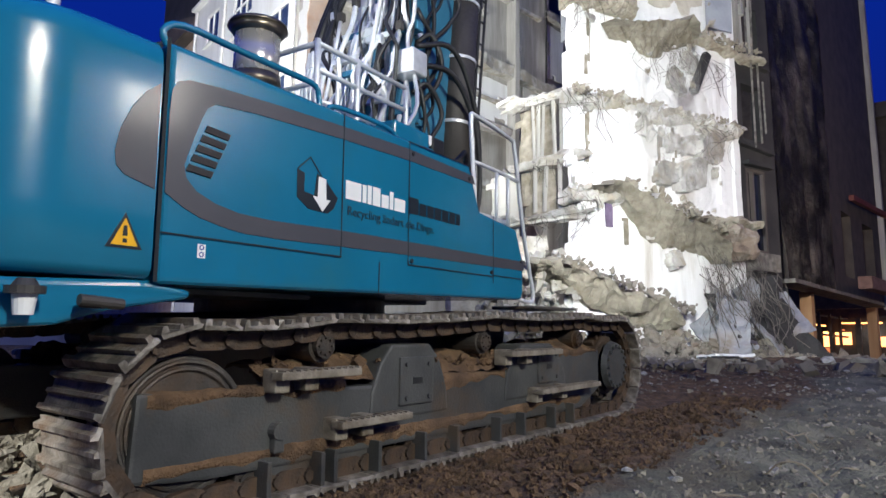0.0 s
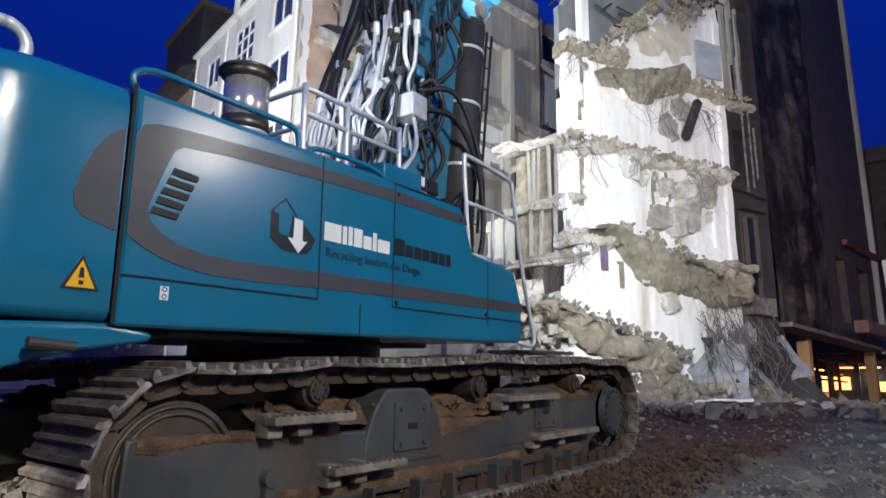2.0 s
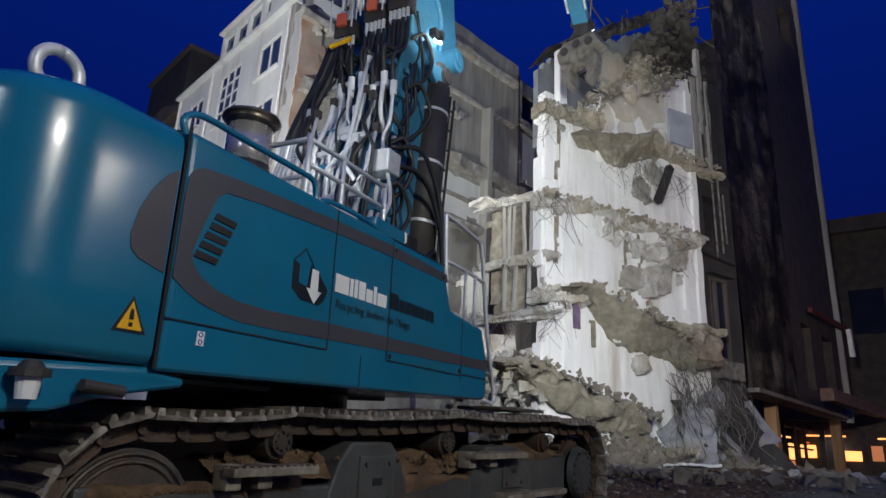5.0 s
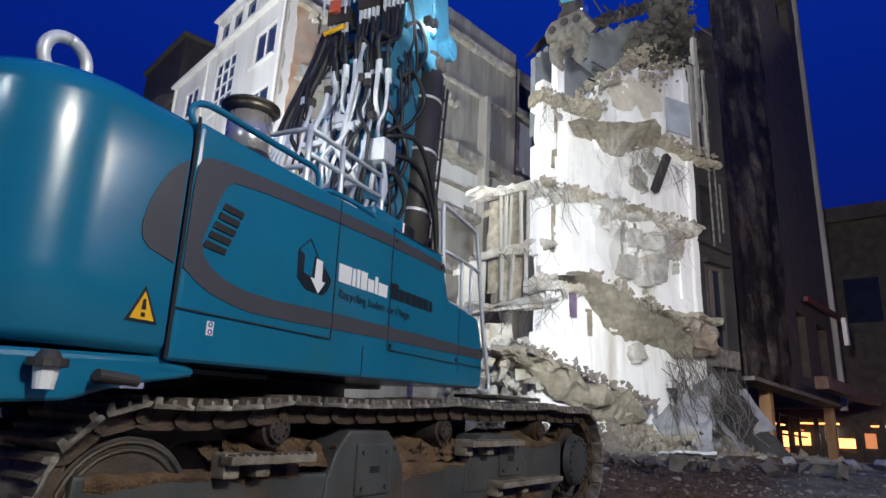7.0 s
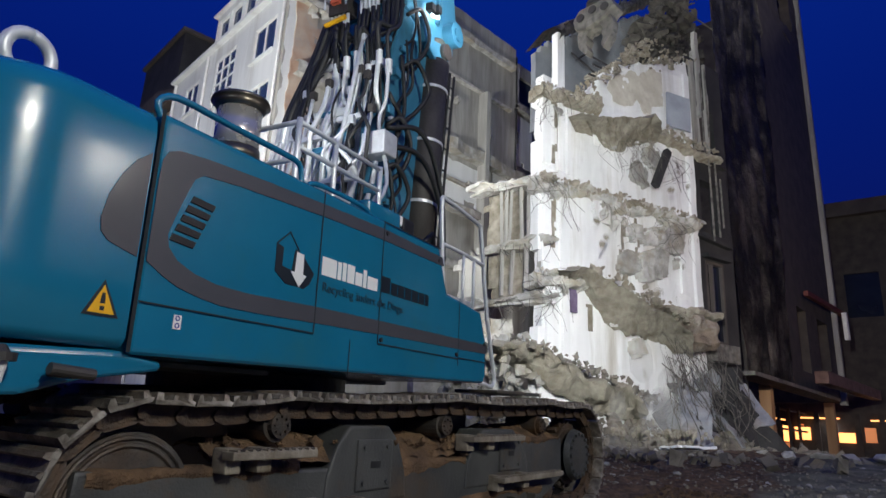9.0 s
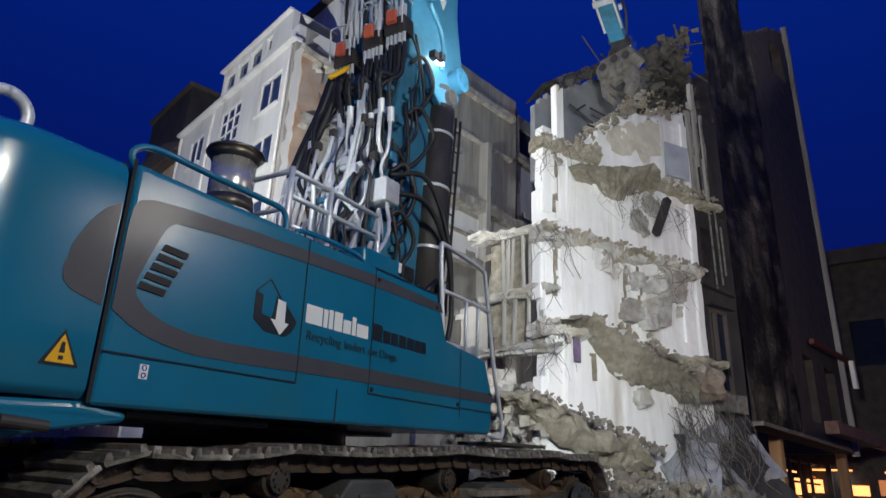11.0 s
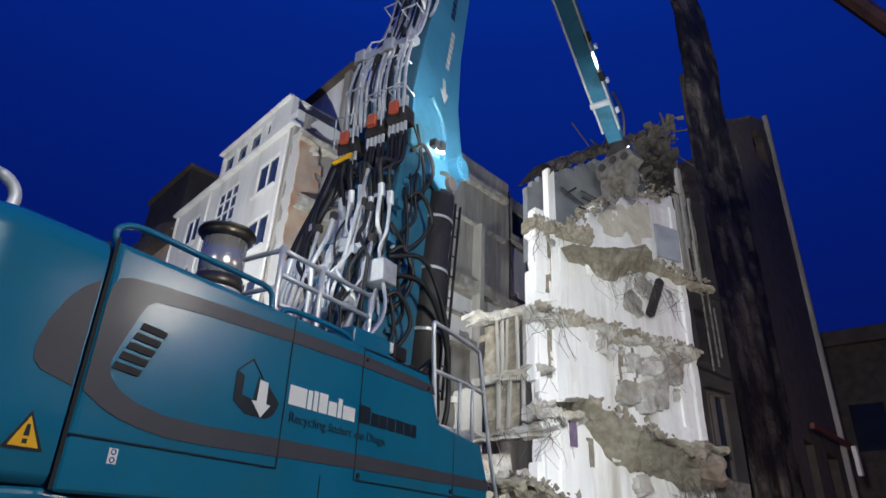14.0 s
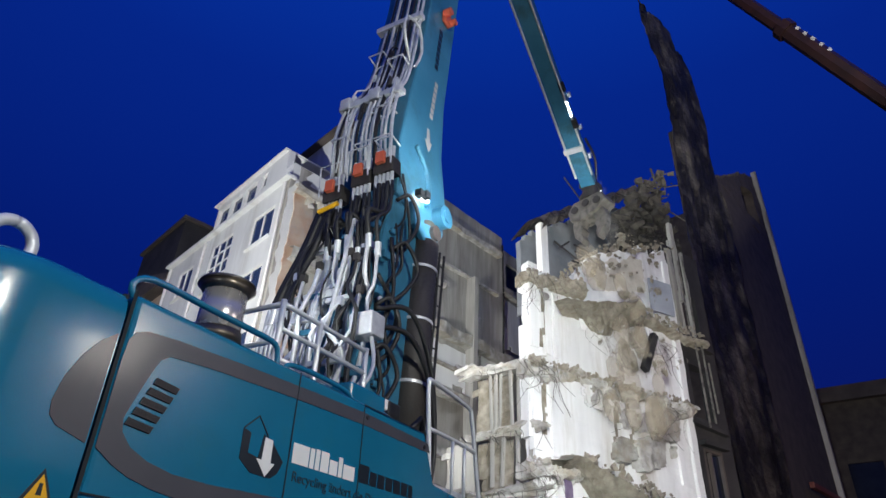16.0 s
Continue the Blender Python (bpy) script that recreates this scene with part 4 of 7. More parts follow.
foot = bmesh.new()
for k in range(70):
    x = rng.uniform(3.4, 6.6)
    a = TOW @ Vector((x, -rng.uniform(0.3, 1.0), rng.uniform(2.6, 4.2)))
    b = TOW @ Vector((x + rng.uniform(-0.7, 0.9), -rng.uniform(0.5, 1.6), rng.uniform(1.0, 2.2)))
    mid_ = a.lerp(b, 0.45) + Vector((rng.uniform(-0.45, 0.45), rng.uniform(-0.4, 0.1), rng.uniform(-0.2, 0.3)))
    tube([a, mid_, a.lerp(b, 0.75) + Vector((rng.uniform(-0.3, 0.3), rng.uniform(-0.3, 0.3), rng.uniform(-0.2, 0.2))), b], rng.choice((0.006, 0.009, 0.014)), 5, 5, foot)
tagged(part("tangled_rebar", foot, REBAR), "tangle of bent bars and cables below the stair", "rebar", kind="stuff")
SHEET = surface("dusty_bent_sheet", (0.16, 0.17, 0.19), (0.30, 0.31, 0.33), 2.2, 0.6, 0.2, 0.3, 20, (0.16, 0.13, 0.10), 1.2, 0.45)
for k in range(20):
    x = rng.uniform(3.9, 7.9)
    p = TOW @ Vector((x, -rng.uniform(0.3, 1.3), rng.uniform(1.2, 2.7)))
    w, h = rng.uniform(0.25, 0.6), rng.uniform(0.6, 1.2)
    bm = torn_wall(-w, w, -h, h, 0.2, lambda a, b: True, 0.05, 0.5, 0.18, k)
    tagged(part("bent_sheet", bm, SHEET if k % 3 else DARKWALL, m=Matrix.Translation(p) @ pose(0, 0, 0, rng.uniform(-40, 5), rng.uniform(-40, 40), rng.uniform(0, 60))),
           "bent panel leaning in the rubble below the stair", "panel", "bent panels")

# ---- hanging curtain, dark building, ground-floor arcade ----
TAR = Matrix.Translation((0, 0, EYE_Z)) @ Matrix.Scale(1.156, 4) @ Matrix.Translation((0, 0, -EYE_Z)) @ wall_frame(10.04, 20.1, 0.707, 0.707)
grid = []
for v in np.linspace(0, 1, 90):
    row = []
    for u in np.linspace(0, 1, 48):
        z = 3.5 + (float(np.interp(u, (0, 0.55, 0.93, 1), (28.9, 30.4, 29.9, 28.6))) - 3.5) * v + 0.12 * noise.noise(Vector((u * 14, 3, 0)))
        lo = float(np.interp(z, (3.5, 5.6, 13.7, 19, 24, 26, 28.9), (1.1, 0.5, 0.35, 0.8, 0.9, 0.7, -0.35))) + 0.22 * noise.noise(Vector((z * 0.5, 3, 0))) + 0.08 * noise.noise(Vector((z * 2.1, 3, 0)))
        hi = float(np.interp(z, (3.5, 20, 24, 30), (7.4, 7.4, 6.4, 5.9))) + 0.15 * noise.noise(Vector((z * 0.6, 9, 0)))
        x = lo + (hi - lo) * u
        fold = 0.30 * noise.noise(Vector((x * 0.55, z * 0.10, 1))) + 0.16 * noise.noise(Vector((x * 1.7, z * 0.28, 2))) + 0.08 * noise.noise(Vector((x * 3.5, z * 1.1, 2))) + 0.05 * noise.noise(Vector((x * 6.5, z * 3.1, 2)))
        row.append((x, -0.25 + fold, z))
    grid.append(row)
bm = skin(grid)
bmesh.ops.solidify(bm, geom=bm.faces[:], thickness=0.04)
curtain = part("protective_curtain", bm, TARP, smooth=True, m=TAR)
tagged(curtain, "tall black protective curtain hung beside the demolition", "tarpaulin")
dark = empty("dark_building", TAR @ Matrix.Translation((0, 0, 0.85)), "dark brown building behind the hanging curtain", "building")
TD = Matrix.Translation((0, 0, -0.85))


def dim(name, bm, material, parent=None, label=""):
    bm.transform(TD)
    bmesh.ops.recalc_face_normals(bm, faces=bm.faces[:])
    return part(name, bm, material, parent or dark, label)


dim("wall", holed_wall(2.8, 16.4, 3.5, 22.8, [(9.5, 11, 4.4, 7.2), (13, 15, 4.4, 7.2)], 0.5), BROWN)
bm = torn_wall(7.4, 16.4, 22.8, 29.2, 0.2, lambda x, z: z < (22.9 + (x - 7.6) * 0.66 if x < 11.8 else 25.75 + (x - 11.8) * 0.6) + ragged(x, 2, .7, .22)
               and not (12.1 < x < 15.0 and 23.4 + (x - 12.1) * 0.25 + ragged(x, 5, 1, .2) < z < 25.2 + (x - 12.1) * 0.42), 0.5, 0.35, 0.08, 3)
dim("parapet", bm, BROWN, label="torn parapet with an open gap at the roof corner")
dim("corner_strip", box((0.22, 0.3, 25.4), (16.4, -0.1, 16.1)), PARTY)
dim("side_wall", prism([(16.2, 3.5), (16.45, 3.5), (16.45, 27.5), (16.2, 27.5)], 0.5, 14), BROWN)
dim("canopy", box((12.0, 0.8, 0.14), (6.6, -0.3, 3.38), 0.02), CONC_TOOL, label="concrete canopy edge above the arcade")
for x in (4.4, 14.1):
    dim("arcade_post", box((0.36, 0.4, 2.6), (x, 0.1, 2.05), 0.02), WOOD, label="raw timber prop")
dim("red_canopy", box((11.5, 0.5, 0.5), (13.7, -1.0, 4.02), 0.04, turn=pose(0, 0, 0, 0, -0.8, 0)), RED_D, label="reddish concrete canopy edge")
dim("red_beam", box((8.4, 0.2, 0.24), (14.3, -0.3, 8.0), 0.02, turn=pose(0, 0, 0, 0, -2.4, 0)), RED_B, label="dark red steel beam")
dim("street_sign", box((0.35, 0.2, 1.3), (14.0, -1.0, 6.9), 0.03, turn=pose(0, 0, 0, 0, -6, 0)), WINFRAME, label="pale box sign on the canopy")
dim("arcade_back", box((30, 0.2, 3.0), (14.5, 5.0, 2.0)), BROWN)
dim("arcade_floor", box((30, 5.5, 0.1), (14.5, 2.4, 0.82)), DARKWALL)
for x, z, w, h, m in ((16.6, 2.7, 1.9, 0.07, LAMP_O), (17.9, 2.0, 1.2, 0.8, LAMP_O), (17.9, 1.35, 1.2, 0.35, LAMP_D), (23.9, 2.75, 0.32, 0.75, LAMP_W), (22.6, 1.5, 0.8, 0.5, LAMP_O), (24.6, 1.4, 0.7, 0.7, LAMP_O), (20.9, 2.6, 1.2, 0.06, LAMP_D)):
    dim("lit_sign", box((w, 0.1, h), (x, 3.0, z)), m, label="glowing light inside the arcade")
for x in (15.4, 17.3, 19.2, 22.0, 23.2, 25.6):
    dim("shop_mullion", box((0.14, 0.14, 2.5), (x, 2.7, 2.05)), BROWN)
for z in (1.0, 2.2, 3.2):
    dim("shop_rail", box((16, 0.1, 0.1), (19.5, 2.8, z)), BROWN)
# lit shop further down the street
shop = empty("street_shop", TAR @ Matrix.Translation((33, 1.3, 0.85)), "low street shop with bright lit windows", "shop")
part("wall", box((16, 4, 3.6), (0, 2.1, 1.8), 0.02), BROWN, shop)
part("sign_strip", box((12, 0.1, 0.16), (-0.6, 0.03, 2.6)), LAMP_O, shop, "thin glowing sign strip")
for x, z, w, h, m in ((-4.6, 0.8, 1.1, 0.7, LAMP_O), (-2.6, 1.3, 1.6, 0.8, LAMP_O), (-0.6, 1.0, 0.8, 1.2, LAMP_W), (1.2, 1.2, 1.4, 0.9, LAMP_O), (3.2, 0.9, 1.2, 1.2, LAMP_O), (-3.2, 2.1, 0.5, 0.25, LAMP_W), (2.2, 2.1, 0.4, 0.2, LAMP_W)):
    part("window", box((w, 0.08, h), (x, 0.03, z)), m, shop, "bright lit shop window")
side = empty("street_block", Matrix.Translation(spot(40, 50, -0.004)) @ pose(0, 0, 0, 0, 0, -40), "dark far house across the street", "house")
part("wall", holed_wall(-12, 30, -0.5, 16.0, [(-4, -2, 9, 12), (0, 2, 9, 12)], 0.5), BROWN, side)
part("roof", prism([(-12.4, 16), (30, 16), (30, 17), (-11.4, 17)], -0.5, 9), ROOF_M, side)
for x in (-3, 1):
    part("window_pane", box((2.0, 0.05, 3.0), (x, 0.2, 10.5)), NIGHT_GLASS, side)
for k, (x, z) in enumerate(((-6.0, 13.6),)):
    part("lit_sign", box((1.4, 0.1, 0.3), (x, -0.1, z)), LAMP_D, side)

for x, z, w, h, m in ((-7.4, 1.5, 0.9, 0.8, LAMP_O), (-6.4, 2.5, 2.4, 0.09, LAMP_O), (-5.7, 1.9, 0.28, 0.8, LAMP_W), (-4.9, 1.3, 0.9, 0.6, LAMP_O), (-3.6, 1.5, 0.6, 0.9, LAMP_D), (-2.2, 2.4, 2.6, 0.09, LAMP_O),
                      (-1.6, 1.4, 0.9, 0.7, LAMP_O), (-0.3, 1.6, 0.5, 0.6, LAMP_W), (0.8, 1.2, 0.8, 0.7, LAMP_O), (2.3, 1.5, 0.9, 1.0, LAMP_O)):
    part("shop_window", box((w, 0.1, h), (x, -0.1, z)), m, side, "lit shop window across the street")
for x in (-8.2, -6.5, -4.2, -2.9, -0.8, 1.5):
    part("shop_pier", box((0.3, 0.3, 3.0), (x, -0.25, 1.3), 0.02), BROWN, side)

# ---- telescopic crane beyond ----
crane = empty("crane_boom", Matrix.Translation(spot(52, 24, 0.0)), "dark red telescopic crane boom against the sky", "crane")
near_a, near_b = spot(37.94, 22, 1.149), spot(46.66, 24, 0.7816)
tip, heel = near_a + (near_a - near_b) * 0.75, near_b + (near_b - near_a) * 0.9
CI = crane.matrix_world.inverted()
for a, b, r, m in ((tip, tip.lerp(heel, 0.42), 0.30, CRANE_M), (tip.lerp(heel, 0.40), heel, 0.36, CRANE_M)):
    bm = rod(CI @ a, CI @ b, r, sides=8)
    part("boom_section", bm, m, crane)
part("collar", rod(CI @ tip.lerp(heel, 0.40), CI @ tip.lerp(heel, 0.42), 0.46, sides=8), CRANE_M, crane)
for k in range(6):
    c = near_a.lerp(near_b, 0.34 + 0.055 * k)
    part("name_bar", box((0.16, 0.03, 0.2), CI @ (c + Vector((0, -0.37, 0.02)) - c.normalized() * 0.02), 0, turn=pose(0, 0, 0, 0, 38, 0)), ARROW_W, crane)
part("crane_base", rod(CI @ heel, CI @ Vector((heel.x, heel.y, 0.7)), 0.7, sides=10), CRANE_M, crane)

# ---- streets beyond the site ----
# made-up terrace that closes the low sky gap under the carriage
terrace = empty("backdrop_terrace", Matrix.Translation((-42, 44, 0.6)) @ pose(0, 0, 0, 0, 0, 42), "unlit plastered terrace added as a far backdrop", "house")
part("wall", holed_wall(-30, 22, 0, 13, [(x, x + 1.3, z, z + 1.7) for x in range(-28, 20, 4) for z in (2, 5.5, 9)], 0.4), FACADE_M, terrace)
part("backing", box((52, 0.1, 12.6), (-4, 0.3, 6.4)), DARK_GLASS, terrace)
part("roof", prism([(-30.5, 13), (22.5, 13), (22.5, 13.4), (-30.5, 13.4)], -0.4, 8), ROOF_M, terrace)

# ---- the excavator ----
excavator = empty("demolition_excavator", BASE, "teal long-reach demolition excavator on muddy crawler tracks", "excavator")


def flat(poly, y, depth=0.003):
    """A thin plate on the right-hand side, from a profile in x and z."""
    return prism(poly, y, y - depth)


# crawlers: closed loops of shoes on chain links round two wheels
REAR_X, FRONT_X = -2.03, 3.12
SHOE_W, LINKS = 0.6, 60


def shoe_mesh(seed):
    bm = prism([(-0.105, 0.0), (0.105, 0.0), (0.112, 0.02), (0.095, 0.028), (0.085, 0.058), (0.062, 0.058), (0.055, 0.028), (0.012, 0.026), (0.008, 0.048), (-0.012, 0.048), (-0.018, 0.026),
                (-0.07, 0.026), (-0.075, 0.055), (-0.098, 0.055), (-0.108, 0.02)], -SHOE_W / 2, SHOE_W / 2)
    rng = random.Random(seed)
    for v in bm.verts:
        v.co += Vector((rng.uniform(-0.004, 0.004), rng.uniform(-0.008, 0.008), rng.uniform(-0.004, 0.002)))
    return mesh_from("track_shoe", bm, SHOE)


def link_mesh():
    bm = bmesh.new()
    for y in (-0.15, 0.15):
        prism([(-0.12, -0.085), (-0.07, -0.105), (0.07, -0.105), (0.12, -0.085), (0.125, -0.03), (0.09, 0.0), (-0.09, 0.0), (-0.125, -0.03)], y - 0.03, y + 0.03, bm=bm)
        rod((0.108, y - 0.05, -0.055), (0.108, y + 0.05, -0.055), 0.034, sides=8, bm=bm)
        rod((-0.05, y - 0.036, -0.03), (-0.05, y + 0.036, -0.03), 0.018, sides=6, bm=bm)
    return mesh_from("track_link", bm, STEEL)


def loop_path():
    """The crawler's loop as a dense closed line: bottom, front wheel, top over the carrier rollers, rear wheel."""
    rf, zf, rr, zr = 0.50, 0.56, 0.46, 0.50
    pts = [(x, 0.06) for x in np.linspace(REAR_X, FRONT_X - 0.9, 80)]
    pts += [(FRONT_X + rf * math.sin(a), zf - rf * math.cos(a)) for a in np.linspace(0.1, math.pi - 0.06, 60)]
    top_x, top_z = (REAR_X, -1.15, 0.58, 2.28, FRONT_X - 0.05), (zr + rr, 1.005, 1.055, 1.075, zf + rf)
    for x in np.linspace(FRONT_X - 0.1, REAR_X + 0.05, 90):
        k = float(np.interp(x, top_x, range(5)))
        pts.append((x, float(np.interp(x, top_x, top_z)) - 0.02 * math.sin(math.pi * (k % 1))))
    pts += [(REAR_X - rr * math.sin(a), zr + rr * math.cos(a)) for a in np.linspace(0.05, math.pi - 0.05, 50)]
    return np.array(pts + pts[:1])


LOOP = loop_path()
LOOP_S = np.concatenate([[0], np.cumsum(np.hypot(*np.diff(LOOP, axis=0).T))])


def loop_point(s):
    """Place and turn along the loop, s from 0 to 1."""
    d = (s % 1) * LOOP_S[-1]
    x, z = np.interp(d, LOOP_S, LOOP[:, 0]), np.interp(d, LOOP_S, LOOP[:, 1])
    e = (d + 0.08) % LOOP_S[-1]
    b = (d - 0.08) % LOOP_S[-1]
    dx = np.interp(e, LOOP_S, LOOP[:, 0]) - np.interp(b, LOOP_S, LOOP[:, 0])
    dz = np.interp(e, LOOP_S, LOOP[:, 1]) - np.interp(b, LOOP_S, LOOP[:, 1])
    return float(x), float(z), math.atan2(dz, -dx)


shoe_data, link_data = [shoe_mesh(k) for k in range(4)], link_mesh()


def crawler(side):
    """One crawler with its frame, wheels, rollers, steps and guards; side -1 is the right one."""
    yc = side * 1.57
    for k in range(LINKS):
        x, z, a = loop_point(k / LINKS)
        m = Matrix.Translation((x, yc, z)) @ Euler((0, a, 0)).to_matrix().to_4x4()
        for name, data in (("track_shoe", shoe_data[k % 4]), ("track_link", link_data)):
            ob = new(name, data)
            ob.parent, ob.matrix_basis = excavator, m
    out = side * 1.75
    s = side
    beam = prism([(-2.3, 0.66), (-2.32, 0.24), (-1.9, 0.2), (2.3, 0.17), (2.75, 0.34), (2.75, 0.74), (1.9, 0.74), (1.75, 0.60), (0.02, 0.60), (-0.6, 0.60), (-0.85, 0.60), (-1.5, 0.62)],
                 s * 1.3, out, 0.02)
    frame_ = part("track_frame", beam, FRAME, excavator, "grey track frame smeared with mud")
    # rear idler and front sprocket
    for x, name in ((REAR_X, "idler_wheel"), (FRONT_X, "sprocket")):
        r = 0.365 if name == "idler_wheel" else 0.32
        z = 0.47 if name == "idler_wheel" else 0.56
        bm = rod((x, yc - 0.09, z), (x, yc + 0.09, z), r, sides=36)
        rod((x, yc - 0.13, z), (x, yc + 0.13, z), r * 0.86, sides=36, bm=bm)
        rod((x, yc - 0.16, z), (x, yc + 0.16, z), r * 0.3, sides=20, bm=bm)
        if name == "idler_wheel":
            rod((x, yc - 0.135, z), (x, yc + 0.135, z), r * 0.97, r * 0.97, 48, bm)
            for rr_ in (0.9, 0.8):
                ring = [(x + r * rr_ * math.sin(a), yc + s * 0.14, z + r * rr_ * math.cos(a)) for a in np.linspace(0, math.tau, 37)]
                tube(ring, 0.012, 1, 6, bm, raw=True)
        if name == "sprocket":
            for k in range(19):
                a = k * math.tau / 19
                box((0.075, 0.12, 0.05), (x + math.cos(a) * 0.33, yc, z + math.sin(a) * 0.33), 0.01, bm, Euler((0, -a, 0)).to_matrix().to_4x4())
            for k in range(12):
                a = k * math.tau / 12
                rod((x + math.cos(a) * 0.2, yc - 0.16, z + math.sin(a) * 0.2), (x + math.cos(a) * 0.2, yc + 0.16, z + math.sin(a) * 0.2), 0.022, sides=6, bm=bm)
        part(name, bm, STEEL, excavator)
    hub = rod((FRONT_X - 0.05, out + s * 0.0, 0.56), (FRONT_X - 0.05, out + s * 0.06, 0.56), 0.27, 0.25, 30)
    for k in range(16):
        a = k * math.tau / 16
        rod((FRONT_X - 0.05 + 0.22 * math.cos(a), out + s * 0.05, 0.56 + 0.22 * math.sin(a)), (FRONT_X - 0.05 + 0.22 * math.cos(a), out + s * 0.085, 0.56 + 0.22 * math.sin(a)), 0.02, sides=6, bm=hub)
    part("final_drive", hub, FRAME, excavator)
    # carrier rollers on top, track rollers below with guards between
    for x in (-1.15, 0.58, 2.28):
        bm = rod((x, s * 1.38, 0.86), (x, s * 1.72, 0.86), 0.1, sides=20)
        rod((x, s * 1.72, 0.86), (x, s * 1.76, 0.86), 0.075, sides=16, bm=bm)
        for k in range(8):
            a = k * math.tau / 8
            rod((x + 0.05 * math.cos(a), s * 1.75, 0.86 + 0.05 * math.sin(a)), (x + 0.05 * math.cos(a), s * 1.775, 0.86 + 0.05 * math.sin(a)), 0.01, sides=5, bm=bm)
        part("carrier_roller", bm, STEEL, excavator)
    for k in range(10):
        x = -1.62 + k * 0.46
        bm = rod((x, s * 1.36, 0.165), (x, s * 1.6, 0.165), 0.105, sides=18)
        rod((x, s * 1.6, 0.165), (x, s * 1.68, 0.165), 0.06, sides=14, bm=bm)
        box((0.2, 0.05, 0.11), (x, s * 1.69, 0.2), 0.012, bm)
        rod((x, s * 1.6, 0.12), (x, s * 1.72, 0.12), 0.08, sides=14, bm=bm)
        for dx in (-0.06, 0.06):
            rod((x + dx, s * 1.71, 0.16), (x + dx, s * 1.735, 0.16), 0.018, sides=6, bm=bm)
        part("track_roller", bm, STEEL, excavator)
    for x in (-1.4, -0.92, -0.08, 0.88, 1.8):
        bm = prism([(x - 0.2, 0.25), (x - 0.16, 0.06), (x + 0.16, 0.05), (x + 0.2, 0.25)], s * 1.70, s * 1.735, 0.006)
        box((0.03, 0.12, 0.2), (x + 0.19, s * 1.78, 0.15), 0.006, bm)
        box((0.03, 0.12, 0.2), (x - 0.19, s * 1.78, 0.15), 0.006, bm)
        part("roller_guard", bm, FRAME, excavator)
    # bolted cover plates with slots
    for x0, x1, z0, z1 in ((-0.48, -0.12, 0.44, 0.77), (1.41, 1.8, 0.47, 0.77)):
        bm = box((x1 - x0, 0.03, z1 - z0), ((x0 + x1) / 2, out + s * 0.015, (z0 + z1) / 2), 0.012)
        for dx in (0.06, x1 - x0 - 0.06):
            for dz in (0.05, z1 - z0 - 0.05):
                rod((x0 + dx, out + s * 0.03, z0 + dz), (x0 + dx, out + s * 0.045, z0 + dz), 0.016, sides=6, bm=bm)
        p = part("cover_plate", bm, FRAME, excavator)
        part("slot", box((0.1, 0.004, 0.045), ((x0 + x1) / 2, out + s * 0.033, (z0 + z1) / 2), 0.001), BLACK, p)
    for cx, w, top in ((-0.34, 0.42, 0.86), (1.42, 0.56, 0.83)):
        boss = prism([(cx - w, 0.36), (cx + w, 0.36), (cx + w * 0.94, 0.56), (cx + w * 0.72, top - 0.1), (cx + w * 0.45, top), (cx - w * 0.5, top), (cx - w * 0.76, top - 0.12), (cx - w * 0.95, 0.56)], s * 1.5, out + s * 0.012, 0.02)
        part("frame_boss", boss, FRAME, excavator)
    # steps
    for x0, x1, z in ((-1.6, -1.0, 0.71), (-1.15, -0.52, 0.40), (0.72, 1.6, 0.76), (1.23, 2.42, 0.415)):
        bm = box((x1 - x0, 0.1, 0.045), ((x0 + x1) / 2, out + s * 0.13, z), 0.008)
        for k in range(int((x1 - x0) / 0.05)):
            box((0.018, 0.1, 0.012), (x0 + 0.03 + k * 0.05, out + s * 0.13, z + 0.026), 0, bm)
        for x in (x0 + 0.06, x0 + (x1 - x0) * 0.45):
            box((0.1, 0.12, 0.13), (x, out + s * 0.05, z - 0.03), 0.01, bm)
        part("step", bm, STEP_M, excavator, "worn steel step")
    for zz, x0, x1, fat in ((0.63, -2.25, -0.95, 0.06), (0.60, 0.0, 0.9, 0.08), (0.29, -2.25, 2.3, 0.07), (0.74, 1.8, 2.7, 0.05)):
        grid = []
        for x in np.arange(x0, x1, 0.025):
            f = fat * (0.75 + 0.8 * noise.noise(Vector((x * 2.1, zz, s))) + 0.4 * noise.noise(Vector((x * 8, zz, s))))
            f = max(0.012, f)
            grid.append([(x, out - s * 0.12, zz + f * 0.55), (x, out - s * 0.05, zz + f * 0.6 + 0.01 * noise.noise(Vector((x * 20, 1, zz)))), (x, out + s * 0.008, zz + f * 0.3),
                         (x, out + s * 0.012 + s * 0.01 * noise.noise(Vector((x * 16, 2, zz))), zz - f * 0.5), (x, out - s * 0.006, zz - f * (1.1 + 0.5 * noise.noise(Vector((x * 11, 3, zz)))))])
        part("mud_crust", skin(grid), SOIL_M, excavator, "brown mud crust along the track frame", True)
    eye_ = rod((-1.5, out, 0.4), (-1.5, out + s * 0.06, 0.4), 0.05, sides=14)
    box((0.07, 0.05, 0.12), (-1.5, out + s * 0.025, 0.34), 0.01, eye_)
    part("tie_lug", eye_, FRAME, excavator)
    # soil caked on top of the frame
    grid = []
